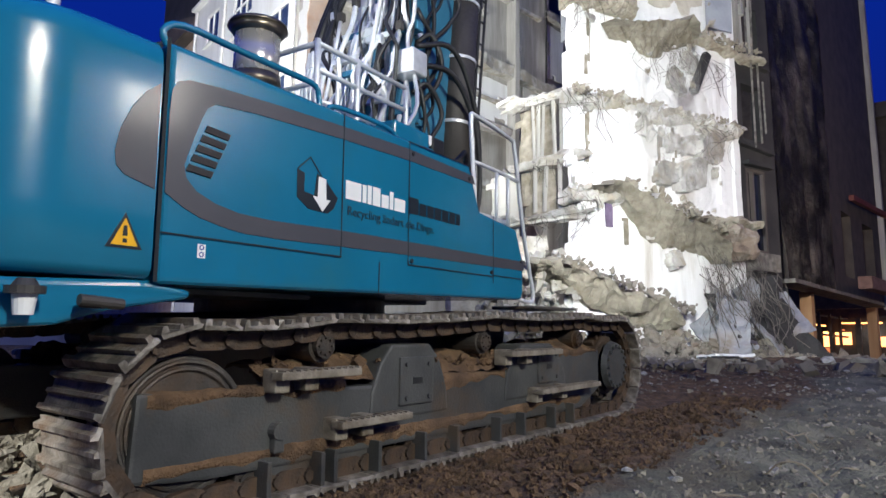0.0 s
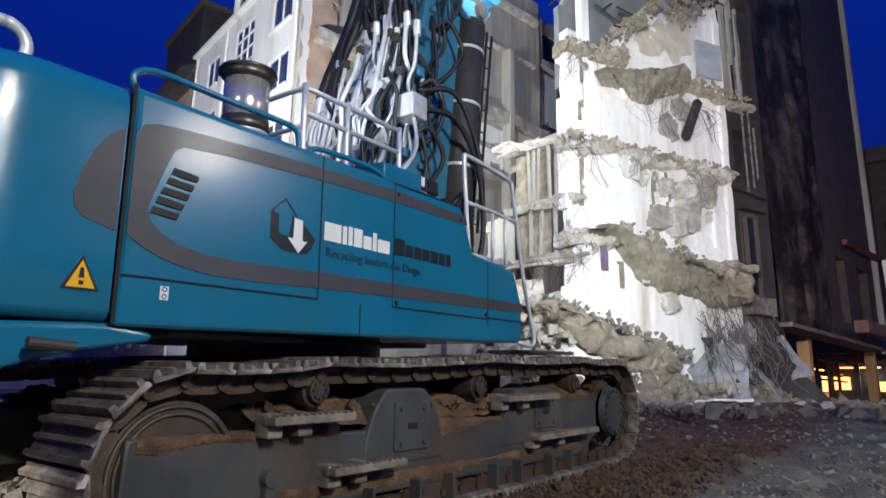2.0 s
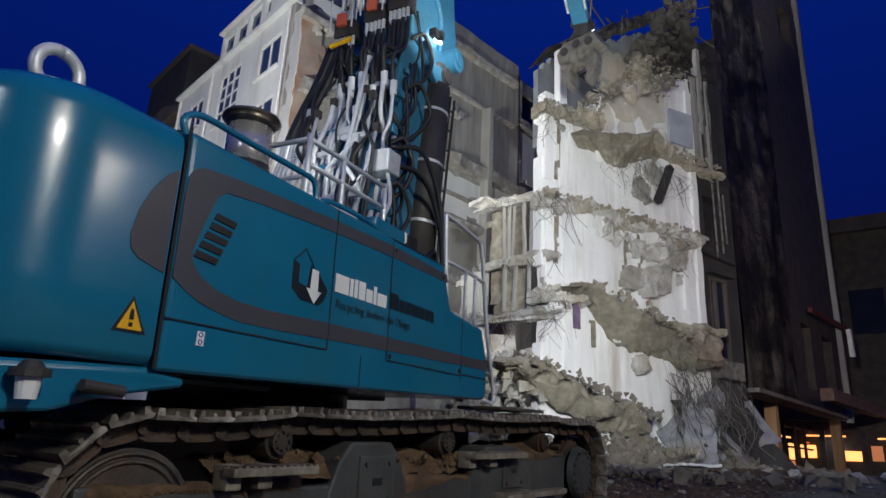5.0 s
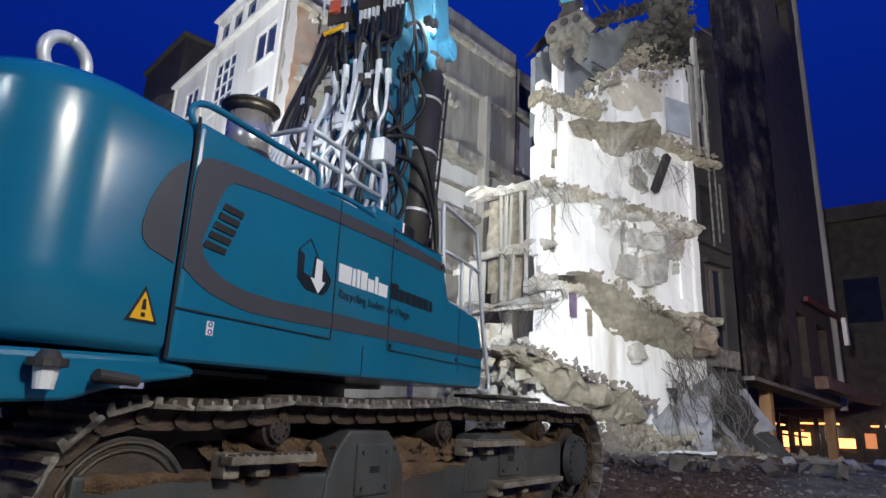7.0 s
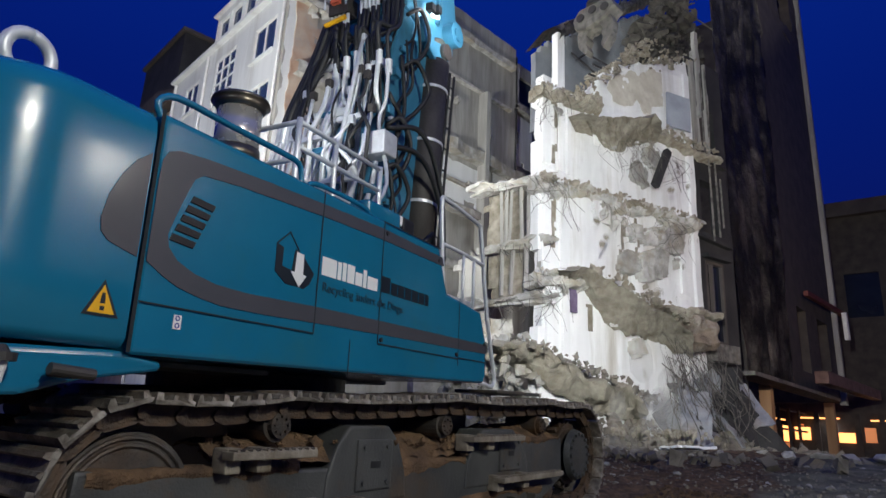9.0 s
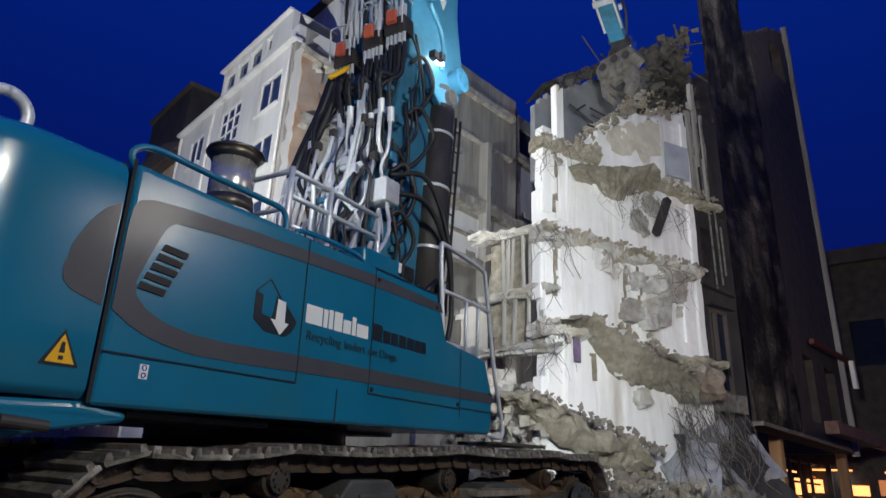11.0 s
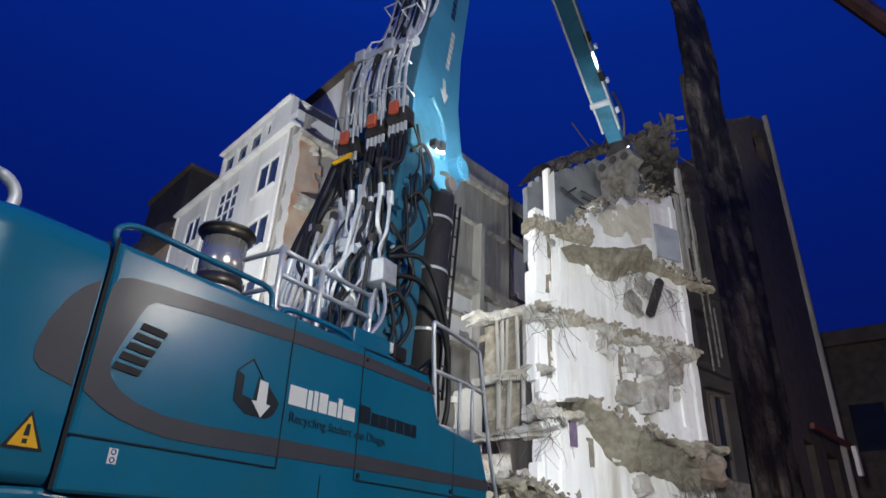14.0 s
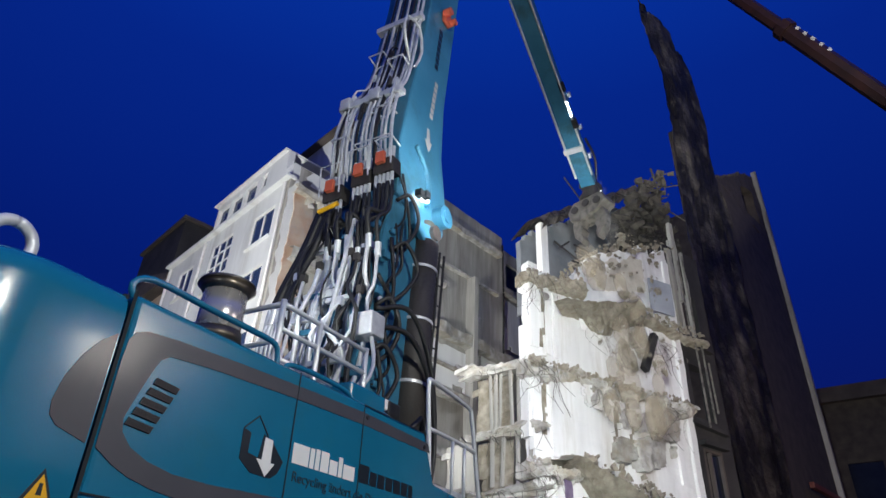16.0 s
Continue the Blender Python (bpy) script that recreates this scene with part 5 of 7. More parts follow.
    for x in np.linspace(-1.55, 2.7, 70):
        hgt = 0.17 + 0.13 * noise.noise(Vector((x * 1.6, s, 0))) + 0.04 * noise.noise(Vector((x * 6, s, 2)))
        base_z = 0.62 if x < 1.8 else 0.7
        grid.append([(x, s * (1.30 + 0.45 * k / 9), base_z + max(0.0, hgt) * math.sin(math.pi * min(1, 0.25 + k / 9 * 0.72)) + 0.035 * noise.noise(Vector((x * 9, k * 1.3, s)))) for k in range(10)])
    soil = skin(grid)
    part("caked_soil", soil, SOIL_M, excavator, "brown soil caked on the track frame", True)
    bm = bmesh.new()
    rng = random.Random(31)
    for k in range(170):
        x = rng.uniform(-1.5, 2.7)
        chunk(bm, (x, s * rng.uniform(1.5, 1.74), 0.66 + rng.uniform(0.0, 0.1)), rng.uniform(0.02, 0.07), rng)
    tagged(part("loose_soil", bm, SOIL_M, excavator), kind="stuff")


crawler(-1)
crawler(1)
car_body = prism([(-1.1, 0.5), (1.5, 0.5), (1.6, 0.95), (0.9, 1.08), (-0.9, 1.08), (-1.2, 0.9)], -1.3, 1.3, 0.03)
part("car_body", car_body, FRAME, excavator)
part("slew_ring", rod((0, 0, 1.08), (0, 0, 1.2), 0.85, sides=40), STEEL, excavator)
for x in (-1.6, 2.9):
    part("track_cover", box((0.9, 0.5, 0.03), (x if x < 0 else 2.1, -1.35, 1.16 if x < 0 else 1.17), 0.006), FRAME, excavator, "flat dark plate above the crawler")

# upper carriage: hood on the right, counterweight, deck
HOOD = [(-2.49, 1.17), (1.30, 1.235), (1.345, 1.30), (1.345, 1.60), (1.20, 1.90), (0.50, 1.965), (0.32, 2.335), (-2.49, 2.335)]
upper = part("upper_carriage", prism(HOOD, -1.7, -0.55, 0.035, segments=3), TEAL, excavator, "teal engine hood with grey horseshoe stripe", True)
for p in upper.data.polygons:
    p.use_smooth = False


def on_upper(name, bm, material, label="", smooth=False):
    return part(name, bm, material, upper, label, smooth)


on_upper("deck", box((3.9, 2.2, 0.16), (-0.55, 0.55, 1.28), 0.02), FRAME)
on_upper("engine_deck", box((2.7, 2.2, 1.05), (-1.15, 0.55, 1.86), 0.05), TEAL)


def counterweight():
    grid = []
    for z, inset in ((1.19, 0.06), (1.205, 0.02), (1.24, 0.0), (1.5, 0.0), (2.0, 0.0), (2.2, 0.0), (2.27, 0.012), (2.32, 0.05), (2.345, 0.11), (2.355, 0.2), (2.36, 0.6)):
        row = []
        r = 0.42
        half, rear = 1.7 - inset, -3.34 + inset
        for s in (-1, 1):
            arc = [(rear + r - r * math.sin(a), s * (half - r + r * math.cos(a))) for a in np.linspace(0, math.pi / 2, 12)]
            side_ = [(-2.52, s * half), (-2.7, s * half)] + arc
            row += side_ if s == -1 else side_[::-1]
        grid.append([(x, y, z) for x, y in row])
    bm = skin(grid)
    bm.verts.ensure_lookup_table()
    bm.faces.new(bm.verts[-len(grid[0]):])
    bm.faces.new(bm.verts[:len(grid[0])][::-1])
    bmesh.ops.recalc_face_normals(bm, faces=bm.faces[:])
    return bm


cw = on_upper("counterweight", counterweight(), TEAL, "rounded teal counterweight", True)
on_upper("counterweight_face", box((0.02, 3.3, 1.1), (-2.515, 0, 1.78)), GAP)
# lower rear skirt with a lashing bollard and a work lamp
skirt = prism([(-3.3, 0.96), (-2.9, 0.98), (-2.66, 1.05), (-2.28, 1.11), (-2.27, 1.15), (-2.5, 1.19), (-3.3, 1.16)], -1.66, -0.6, 0.03, segments=3)
on_upper("rear_skirt", skirt, TEAL)
boll = rod((-2.80, -1.66, 1.08), (-2.76, -1.76, 1.075), 0.026, sides=12)
rod((-2.86, -1.75, 1.085), (-2.68, -1.76, 1.07), 0.024, sides=12, bm=boll)
on_upper("lashing_bollard", boll, SLEEVE)
lampb = rod((-3.06, -1.74, 1.10), (-3.06, -1.74, 1.13), 0.07, sides=16)
rod((-3.06, -1.74, 1.12), (-3.06, -1.74, 1.16), 0.055, 0.03, 16, lampb)
ld = on_upper("rear_lamp", lampb, SLEEVE)
part("lens", rod((-3.06, -1.74, 1.02), (-3.06, -1.74, 1.10), 0.035, 0.045, 14), WHITE_P, ld, "white lamp glass")
# lifting eyes
for y in (-1.3, 0.6):
    bm = bmesh.new()
    pts = [(-2.95 + 0.105 * math.sin(a), y, 2.49 + 0.105 * math.cos(a)) for a in np.linspace(0, math.tau, 25)]
    tube(pts[:-1] + [pts[0]], 0.03, 1, 10, bm, raw=True)
    rod((-2.95, y, 2.35), (-2.95, y, 2.40), 0.07, 0.05, 16, bm)
    on_upper("lifting_eye", bm, PIPE, "galvanised lifting eye bolt", True)

# stripes, seams, vents, signs on the right side
Y = -1.7
on_upper("stripe", flat([(0.37, 2.25), (-0.55, 2.265), (-1.3, 2.24), (-1.77, 2.22), (-2.2, 2.195), (-2.38, 2.175), (-2.44, 2.15), (-2.47, 2.10), (-2.478, 2.0), (-2.478, 1.60), (-2.38, 1.545), (-2.29, 1.51), (-2.15, 1.48), (-2.0, 1.462),
                        (-1.7, 1.462), (-1.24, 1.475), (-0.5, 1.49), (1.34, 1.515), (1.335, 1.60), (-0.5, 1.585), (-1.25, 1.575), (-1.82, 1.558), (-2.05, 1.565), (-2.2, 1.592), (-2.31, 1.635), (-2.37, 1.69), (-2.385, 1.75),
                        (-2.35, 1.86), (-2.30, 2.0), (-2.27, 2.065), (-2.22, 2.10), (-1.97, 2.125), (-1.27, 2.16), (-0.54, 2.18), (0.405, 2.18)], Y - 0.002), STRIPE, "dark grey horseshoe stripe")
on_upper("stripe", flat([(-2.53, 2.11), (-2.60, 2.05), (-2.66, 1.965), (-2.71, 1.85), (-2.73, 1.74), (-2.72, 1.68), (-2.68, 1.645), (-2.53, 1.605)], Y - 0.002), STRIPE)
for a, b, c, d in ((-2.512, -2.492, 1.18, 2.345), (-1.257, -1.249, 1.41, 2.33), (-0.546, -0.538, 1.42, 2.33), (0.73, 0.736, 1.36, 1.95), (-0.872, -0.866, 1.18, 1.41)):
    on_upper("seam", flat([(a, c), (b, c), (b, d), (a, d)], Y - 0.0035, 0.0025), GAP)
for a, b, z in ((-2.49, -1.25, 1.41), (-0.54, 0.73, 1.42), (-0.54, 0.33, 2.318), (0.736, 1.33, 1.43)):
    on_upper("seam", flat([(a, z - 0.004), (b, z - 0.004), (b, z + 0.004), (a, z + 0.004)], Y - 0.0065, 0.0025), GAP)
for k in range(5):
    z0 = 1.725 + k * 0.054
    x0 = -2.375 + k * 0.0235
    bm = prism([(x0, z0), (x0 + 0.145, z0 - 0.012), (x0 + 0.16, z0 + 0.024), (x0 + 0.015, z0 + 0.036)], Y - 0.001, Y - 0.008, 0.003)
    on_upper("vent_slot", bm, BLACK)
for x, z in ((-0.50, 1.45), (0.70, 1.455), (-0.50, 2.24), (0.31, 2.21), (1.28, 1.60)):
    on_upper("latch", rod((x, Y, z), (x, Y - 0.012, z), 0.016, sides=12), BLACK)
tri = on_upper("warning_sign", flat([(-2.66, 1.475), (-2.745, 1.318), (-2.575, 1.318)], Y - 0.002), NAVY, "yellow warning triangle with exclamation mark")
part("sign_face", flat([(-2.66, 1.452), (-2.722, 1.33), (-2.598, 1.33)], Y - 0.0055, 0.002), YELLOW, tri)
part("mark", flat([(-2.667, 1.418), (-2.672, 1.372), (-2.648, 1.372), (-2.653, 1.418)], Y - 0.008, 0.002), NAVY, tri)
part("dot", flat([(-2.67, 1.342), (-2.65, 1.342), (-2.65, 1.360), (-2.67, 1.360)], Y - 0.008, 0.002), NAVY, tri)
sticker = on_upper("lashing_sticker", flat([(-2.285, 1.31), (-2.24, 1.31), (-2.24, 1.378), (-2.285, 1.378)], Y - 0.002), WHITE_P)
for z in (1.362, 1.327):
    bm = bmesh.new()
    pts = [(-2.2625 + 0.011 * math.sin(a), Y - 0.006, z + 0.011 * math.cos(a)) for a in np.linspace(0, math.tau, 13)]
    tube(pts, 0.003, 1, 5, bm, raw=True)
    part("symbol", bm, surface("blue_symbol", (0.02, 0.03, 0.25), (0.03, 0.04, 0.3), 4, 0.5, 0, 0), sticker)
# emblem: dark hook block with a white arrow, drawn as plain shapes
em = on_upper("emblem", flat([(-1.645, 1.89), (-1.585, 1.875), (-1.585, 1.765), (-1.50, 1.755), (-1.48, 1.89), (-1.41, 1.865), (-1.295, 1.77), (-1.33, 1.70), (-1.38, 1.665), (-1.545, 1.668), (-1.64, 1.725)], Y - 0.002), NAVY, "dark angular emblem with white arrow")
part("arrow", flat([(-1.47, 1.875), (-1.405, 1.87), (-1.40, 1.745), (-1.365, 1.745), (-1.43, 1.665), (-1.515, 1.75), (-1.475, 1.75)], Y - 0.006, 0.002), WHITE_P, em, "white arrow")
on_upper("emblem_line", flat([(-1.645, 1.892), (-1.54, 1.985), (-1.44, 1.885), (-1.448, 1.882), (-1.54, 1.975), (-1.637, 1.888)], Y - 0.002), NAVY)


def bars_row(x, z, height, widths, talls, gap, material, name):
    """A company name kept as a row of plain bars."""
    ob = None
    for w, t in zip(widths, talls):
        bm = flat([(x, z), (x + w, z), (x + w, z + height * t), (x, z + height * t)], Y - 0.002)
        ob = on_upper(name, bm, material)
        x += w + gap
    return ob


bars_row(-1.222, 1.785, 0.125, (0.15, 0.04, 0.04, 0.08, 0.08, 0.04, 0.125), (0.95, 0.95, 1.0, 1.0, 0.72, 1.0, 0.72), 0.013, WHITE_P, "white_name_bar")
bars_row(-0.53, 1.795, 0.125, (0.11, 0.085, 0.085, 0.09, 0.09, 0.085, 0.06), (0.95, 0.72, 0.72, 0.72, 0.72, 0.72, 0.72), 0.015, NAVY, "dark_name_bar")


def lettering(text, x, z, size, width, material):
    cu = bpy.data.curves.new("slogan", "FONT")
    cu.body, cu.size, cu.extrude = text, size, 0.001
    tmp = new("slogan_curve", cu)
    dg = bpy.context.evaluated_depsgraph_get()
    me = bpy.data.meshes.new_from_object(tmp.evaluated_get(dg))
    bpy.data.objects.remove(tmp)
    span = max(v.co.x for v in me.vertices) - min(v.co.x for v in me.vertices)
    me.transform(Matrix.Translation((x, Y - 0.004, z)) @ pose(0, 0, 0, 90, 0, 0) @ Matrix.Diagonal((width / span, 1, 1, 1)))
    me.materials.clear()
    me.materials.append(material)
    ob = new("slogan", me)
    ob.parent = upper
    ob["label"] = "dark lettering that reads Recycling ändert die Dinge."
    return ob


lettering("Recycling ändert die Dinge.", -1.205, 1.683, 0.085, 0.985, NAVY)

# rails, stack, boxes on the hood


def rail(points, r, material, name="handrail", label="", bends=3):
    return on_upper(name, tube(points, r, bends, 8), material, label, True)


rail([(-2.43, -1.6, 2.33), (-2.47, -1.6, 2.42), (-2.36, -1.6, 2.49), (-2.0, -1.6, 2.49), (-1.6, -1.6, 2.49), (-1.42, -1.6, 2.48), (-1.38, -1.6, 2.40), (-1.38, -1.6, 2.33)], 0.019, TEAL, label="teal tubular handrail")
rail([(-1.2, -1.5, 2.33), (-1.18, -1.5, 2.43), (-1.0, -1.5, 2.46), (-0.6, -1.5, 2.46), (-0.45, -1.5, 2.42), (-0.42, -1.5, 2.33)], 0.019, TEAL)
rail([(-0.1, -1.45, 2.33), (-0.08, -1.45, 2.42), (0.15, -1.45, 2.43), (0.22, -1.45, 2.33)], 0.019, TEAL)
for y, x0, x1 in ((-1.15, -0.95, 0.15),):
    for z in (2.62, 2.85, 3.05):
        rail([(x0 + (3.05 - z) * 0.1, y, z), (x1, y, z)], 0.02, PIPE)
    for x in (x0, -0.5, x1):
        rail([(x, y, 2.33), (x, y, 3.08)], 0.024, PIPE, "rail_post")
rail([(-0.95, -1.15, 3.05), (-0.95, -0.75, 3.05), (-0.95, -0.2, 3.05)], 0.02, PIPE)
rail([(-0.95, -1.15, 2.75), (-0.95, -0.75, 2.75), (-0.95, -0.2, 2.75)], 0.02, PIPE)
# front access rail and steps
rail([(0.56, -1.62, 1.95), (0.50, -1.62, 2.5), (0.48, -1.62, 2.80), (0.56, -1.62, 2.84), (1.22, -1.62, 2.80), (1.32, -1.62, 2.72), (1.42, -1.62, 2.3), (1.52, -1.62, 1.9), (1.66, -1.62, 1.5), (1.73, -1.62, 1.3), (1.66, -1.62, 1.22), (1.4, -1.62, 1.25)], 0.021, PIPE, label="grey tubular access rail")
rail([(0.52, -1.62, 2.42), (1.0, -1.62, 2.42), (1.40, -1.62, 2.40)], 0.018, PIPE)
for x in (0.95, 1.18):
    rail([(x, -1.62, 1.93), (x, -1.62, 2.42)], 0.016, PIPE)
on_upper("front_step", box((0.8, 0.9, 0.05), (0.95, -1.1, 1.99), 0.01), PIPE)
# exhaust stack
st = rod((-1.17, -0.75, 2.35), (-1.17, -0.75, 2.68), 0.11, sides=24)
rod((-1.17, -0.75, 2.67), (-1.17, -0.75, 2.72), 0.18, 0.18, 28, st)
stack = on_upper("exhaust_stack", st, PIPE, "chrome air intake stack with a flared cap", True)
part("chrome_body", rod((-1.17, -0.75, 2.72), (-1.17, -0.75, 3.10), 0.165, sides=36), CHROME, stack, "polished chrome cylinder", True)
bm = rod((-1.17, -0.75, 3.10), (-1.17, -0.75, 3.16), 0.17, 0.215, 32)
rod((-1.17, -0.75, 3.16), (-1.17, -0.75, 3.19), 0.22, 0.21, 32, bm)
part("cap", bm, BRONZE, stack, "dull bronze conical cap", True)
part("collar", rod((-1.17, -0.75, 2.70), (-1.17, -0.75, 2.80), 0.185, 0.175, 32), BRONZE, stack, "dark lower collar", True)
b1 = on_upper("lamp_box", box((0.5, 0.3, 0.22), (-0.02, -1.2, 2.52), 0.02), TEAL, "teal box with a work lamp")
part("lamp_glass", box((0.14, 0.12, 0.1), (0.3, -1.25, 2.60), 0.02), WHITE_P, b1, "work lamp")
part("lamp_housing", box((0.2, 0.14, 0.13), (0.42, -1.25, 2.58), 0.02), BLACK, b1)
rng = random.Random(77)
for k in range(9):
    x0 = rng.uniform(0.5, 1.3)
    rail([(x0, rng.uniform(-1.3, -0.7), 2.1), (x0 + 0.2, rng.uniform(-1.2, -0.6), 2.55 + rng.uniform(0, 0.15)), (x0 + 0.5, rng.uniform(-1.0, -0.5), 2.3), (x0 + 0.7, -0.6, 2.0)], 0.03, BLACK, "hydraulic_hose")

# ---- boom ----
FOOT = Vector((1.05, 0, 1.9))
boom_low = prism([(x - FOOT.x, z - FOOT.z) for x, z in ((0.72, 1.7), (0.95, 3.0), (1.45, 5.4), (1.75, 6.2), (2.2, 6.3), (2.75, 5.9), (2.4, 5.2), (1.95, 3.2), (1.75, 1.7))], -0.42, 0.42, 0.03)
boom = part("boom", boom_low, TEAL_DARK, excavator, "teal boom that carries bundles of hydraulic pipes")


def on_boom(name, bm, material, label="", smooth=False, shift=True):
    if shift:
        bm.transform(Matrix.Translation(-FOOT))
    return part(name, bm, material, boom, label, smooth)


up_poly = [(1.55, 5.75), (1.55, 6.6), (1.75, 7.6), (2.0, 8.6), (2.3, 10.2), (2.75, 14.0), (3.15, 19.4), (3.85, 19.4), (3.6, 14.0), (3.28, 11.2), (2.95, 9.2), (2.76, 8.0), (2.72, 7.0), (2.86, 6.25), (2.80, 5.7), (2.62, 5.5), (2.3, 5.55)]
on_boom("boom_upper", prism(up_poly, -0.46, 0.46, 0.035), TEAL_DARK, "teal upper boom")
for y in (-0.52, 0.52):
    bm = rod((2.62, y * 0.85, 5.9), (2.62, y * 1.18, 5.9), 0.17, sides=28)
    rod((2.62, y, 5.9), (2.62, y * 1.24, 5.9), 0.10, sides=24, bm=bm)
    on_boom("pivot_pin", bm, TEAL_DARK)
    bm = rod((2.38, y * 0.8, 5.52), (2.38, y * 1.16, 5.52), 0.11, sides=24)
    on_boom("pivot_pin", bm, SLEEVE)
    bm = prism([(1.8, 5.75), (2.05, 5.55), (2.3, 5.62), (2.5, 5.45), (2.42, 5.35), (2.2, 5.3), (1.9, 5.45)], y * 0.88, y * 1.04, 0.02)
    on_boom("gusset", bm, TEAL_DARK)
    on_boom("rib", tube([(2.28, y * 0.9, 5.9), (2.32, y * 0.9, 6.25), (2.2, y * 0.9, 6.55), (1.95, y * 0.9, 6.75)], 0.05, 5), TEAL_DARK, smooth=True)
# sleeve over the hoist cylinder, straps, ladder
for y in (-0.42, 0.34):
    a, b = Vector((2.0, y, 2.2)), Vector((2.34, y, 5.35))
    sl = on_boom("cylinder_sleeve", rod(a, b, 0.205, sides=28), SLEEVE, "dark protective sleeve over the hoist cylinder", True)
    for k in (0.1, 0.36, 0.62, 0.86):
        p, q = a.lerp(b, k), a.lerp(b, k + 0.012)
        on_boom("strap", rod(p, q, 0.218, sides=28), PIPE)
    on_boom("cylinder_head", rod(b, b + (b - a).normalized() * 0.35, 0.12, sides=20), SLEEVE)
    on_boom("flange", rod(a - Vector((0, 0, 0.12)), a, 0.24, 0.22, 24), SLEEVE)
for x in (2.22, 2.34):
    on_boom("ladder_rail", rod((x, -0.56, 2.6), (x + 0.32, -0.56, 5.3), 0.018, sides=6), BLACK)
for k in range(9):
    z = 2.7 + k * 0.3
    x = 2.22 + (z - 2.6) * 0.1185
    on_boom("rung", rod((x, -0.56, z), (x + 0.12, -0.56, z), 0.012, sides=6), BLACK)
ARROW_M = surface("worn_arrow_paint", (0.38, 0.38, 0.38), (0.5, 0.49, 0.48), 4, 0.5, 0, 0.05)
# white arrow and name bars on the boom's side
on_boom("boom_arrow", prism([(2.25, 7.28), (2.31, 7.28), (2.335, 7.06), (2.40, 7.07), (2.31, 6.87), (2.19, 7.05), (2.25, 7.06)], -0.462, -0.466), ARROW_M, "white arrow on the boom")
for k in range(7):
    z0 = 7.52 + k * 0.12
    on_boom("boom_name_bar", prism([(2.31 + k * 0.022, z0), (2.40 + k * 0.022, z0 + 0.0), (2.40 + k * 0.022, z0 + 0.09), (2.31 + k * 0.022, z0 + 0.09)], -0.462, -0.466), ARROW_M)
for k in range(7):
    z0 = 8.6 + k * 0.145
    on_boom("boom_name_bar", prism([(2.42 + k * 0.022, z0), (2.52 + k * 0.022, z0 + 0.0), (2.52 + k * 0.022, z0 + 0.11), (2.42 + k * 0.022, z0 + 0.11)], -0.462, -0.466), NAVY)
bm = box((0.2, 0.08, 0.26), (2.72, -0.5, 9.95), 0.02)
rod((2.64, -0.5, 10.0), (2.64, -0.64, 10.0), 0.07, sides=12, bm=bm)
rod((2.80, -0.5, 9.9), (2.80, -0.64, 9.9), 0.06, sides=12, bm=bm)
on_boom("red_marker_lamp", bm, RED, "red-orange coupling on the boom")
on_boom("work_lamp", box((0.1, 0.1, 0.1), (1.86, -0.62, 5.86), 0.01), BLACK)
on_boom("work_lamp", box((0.1, 0.1, 0.1), (2.02, -0.62, 5.92), 0.01), BLACK)
on_boom("lamp_reflector", box((0.2, 0.02, 0.16), (2.12, -0.53, 5.98), 0.005, turn=pose(0, 0, 0, 0, -20, 0)), LAMP_W, "lit work lamp face")


def rear_x(z):
    """Rear edge of the boom at height z."""
    zs = (1.7, 3.0, 5.4, 5.75, 6.6, 7.6, 8.6, 10.2, 14.0, 19.4)
    xs_ = (0.72, 0.95, 1.45, 1.55, 1.55, 1.75, 2.0, 2.3, 2.75, 3.15)
    return float(np.interp(z, zs, xs_))


rng = random.Random(12)
# valve blocks that couple hoses to pipes
for y, z in ((0.34, 5.78), (-0.1, 5.9), (-0.44, 5.98)):
    x = rear_x(z) - 0.22
    blk = on_boom("valve_block", box((0.2, 0.3, 0.22), (x, y, z), 0.015), SLEEVE, "steel coupling block with red lever")
    L = Matrix.Translation(-FOOT)
    bm = box((0.06, 0.13, 0.17), (x - 0.13, y + 0.02, z + 0.1), 0.012)
    bm.transform(L)
    part("red_lever", bm, RED, blk, "orange-red lever")
    for k in range(5):
        bm = rod((x - 0.05, y - 0.12 + k * 0.06, z - 0.3), (x - 0.05, y - 0.12 + k * 0.06, z + 0.28), 0.024, sides=10)
        bm.transform(L)
        part("coupling", bm, PIPE, blk)
    bm = tube([(x - 0.16, y - 0.16, z - 0.05), (x - 0.18, y - 0.16, z + 0.4), (x - 0.18, y + 0.16, z + 0.4), (x - 0.16, y + 0.16, z - 0.05)], 0.012, 1, 6, raw=True)
    bm.transform(L)
    part("guard_hoop", bm, PIPE, blk)
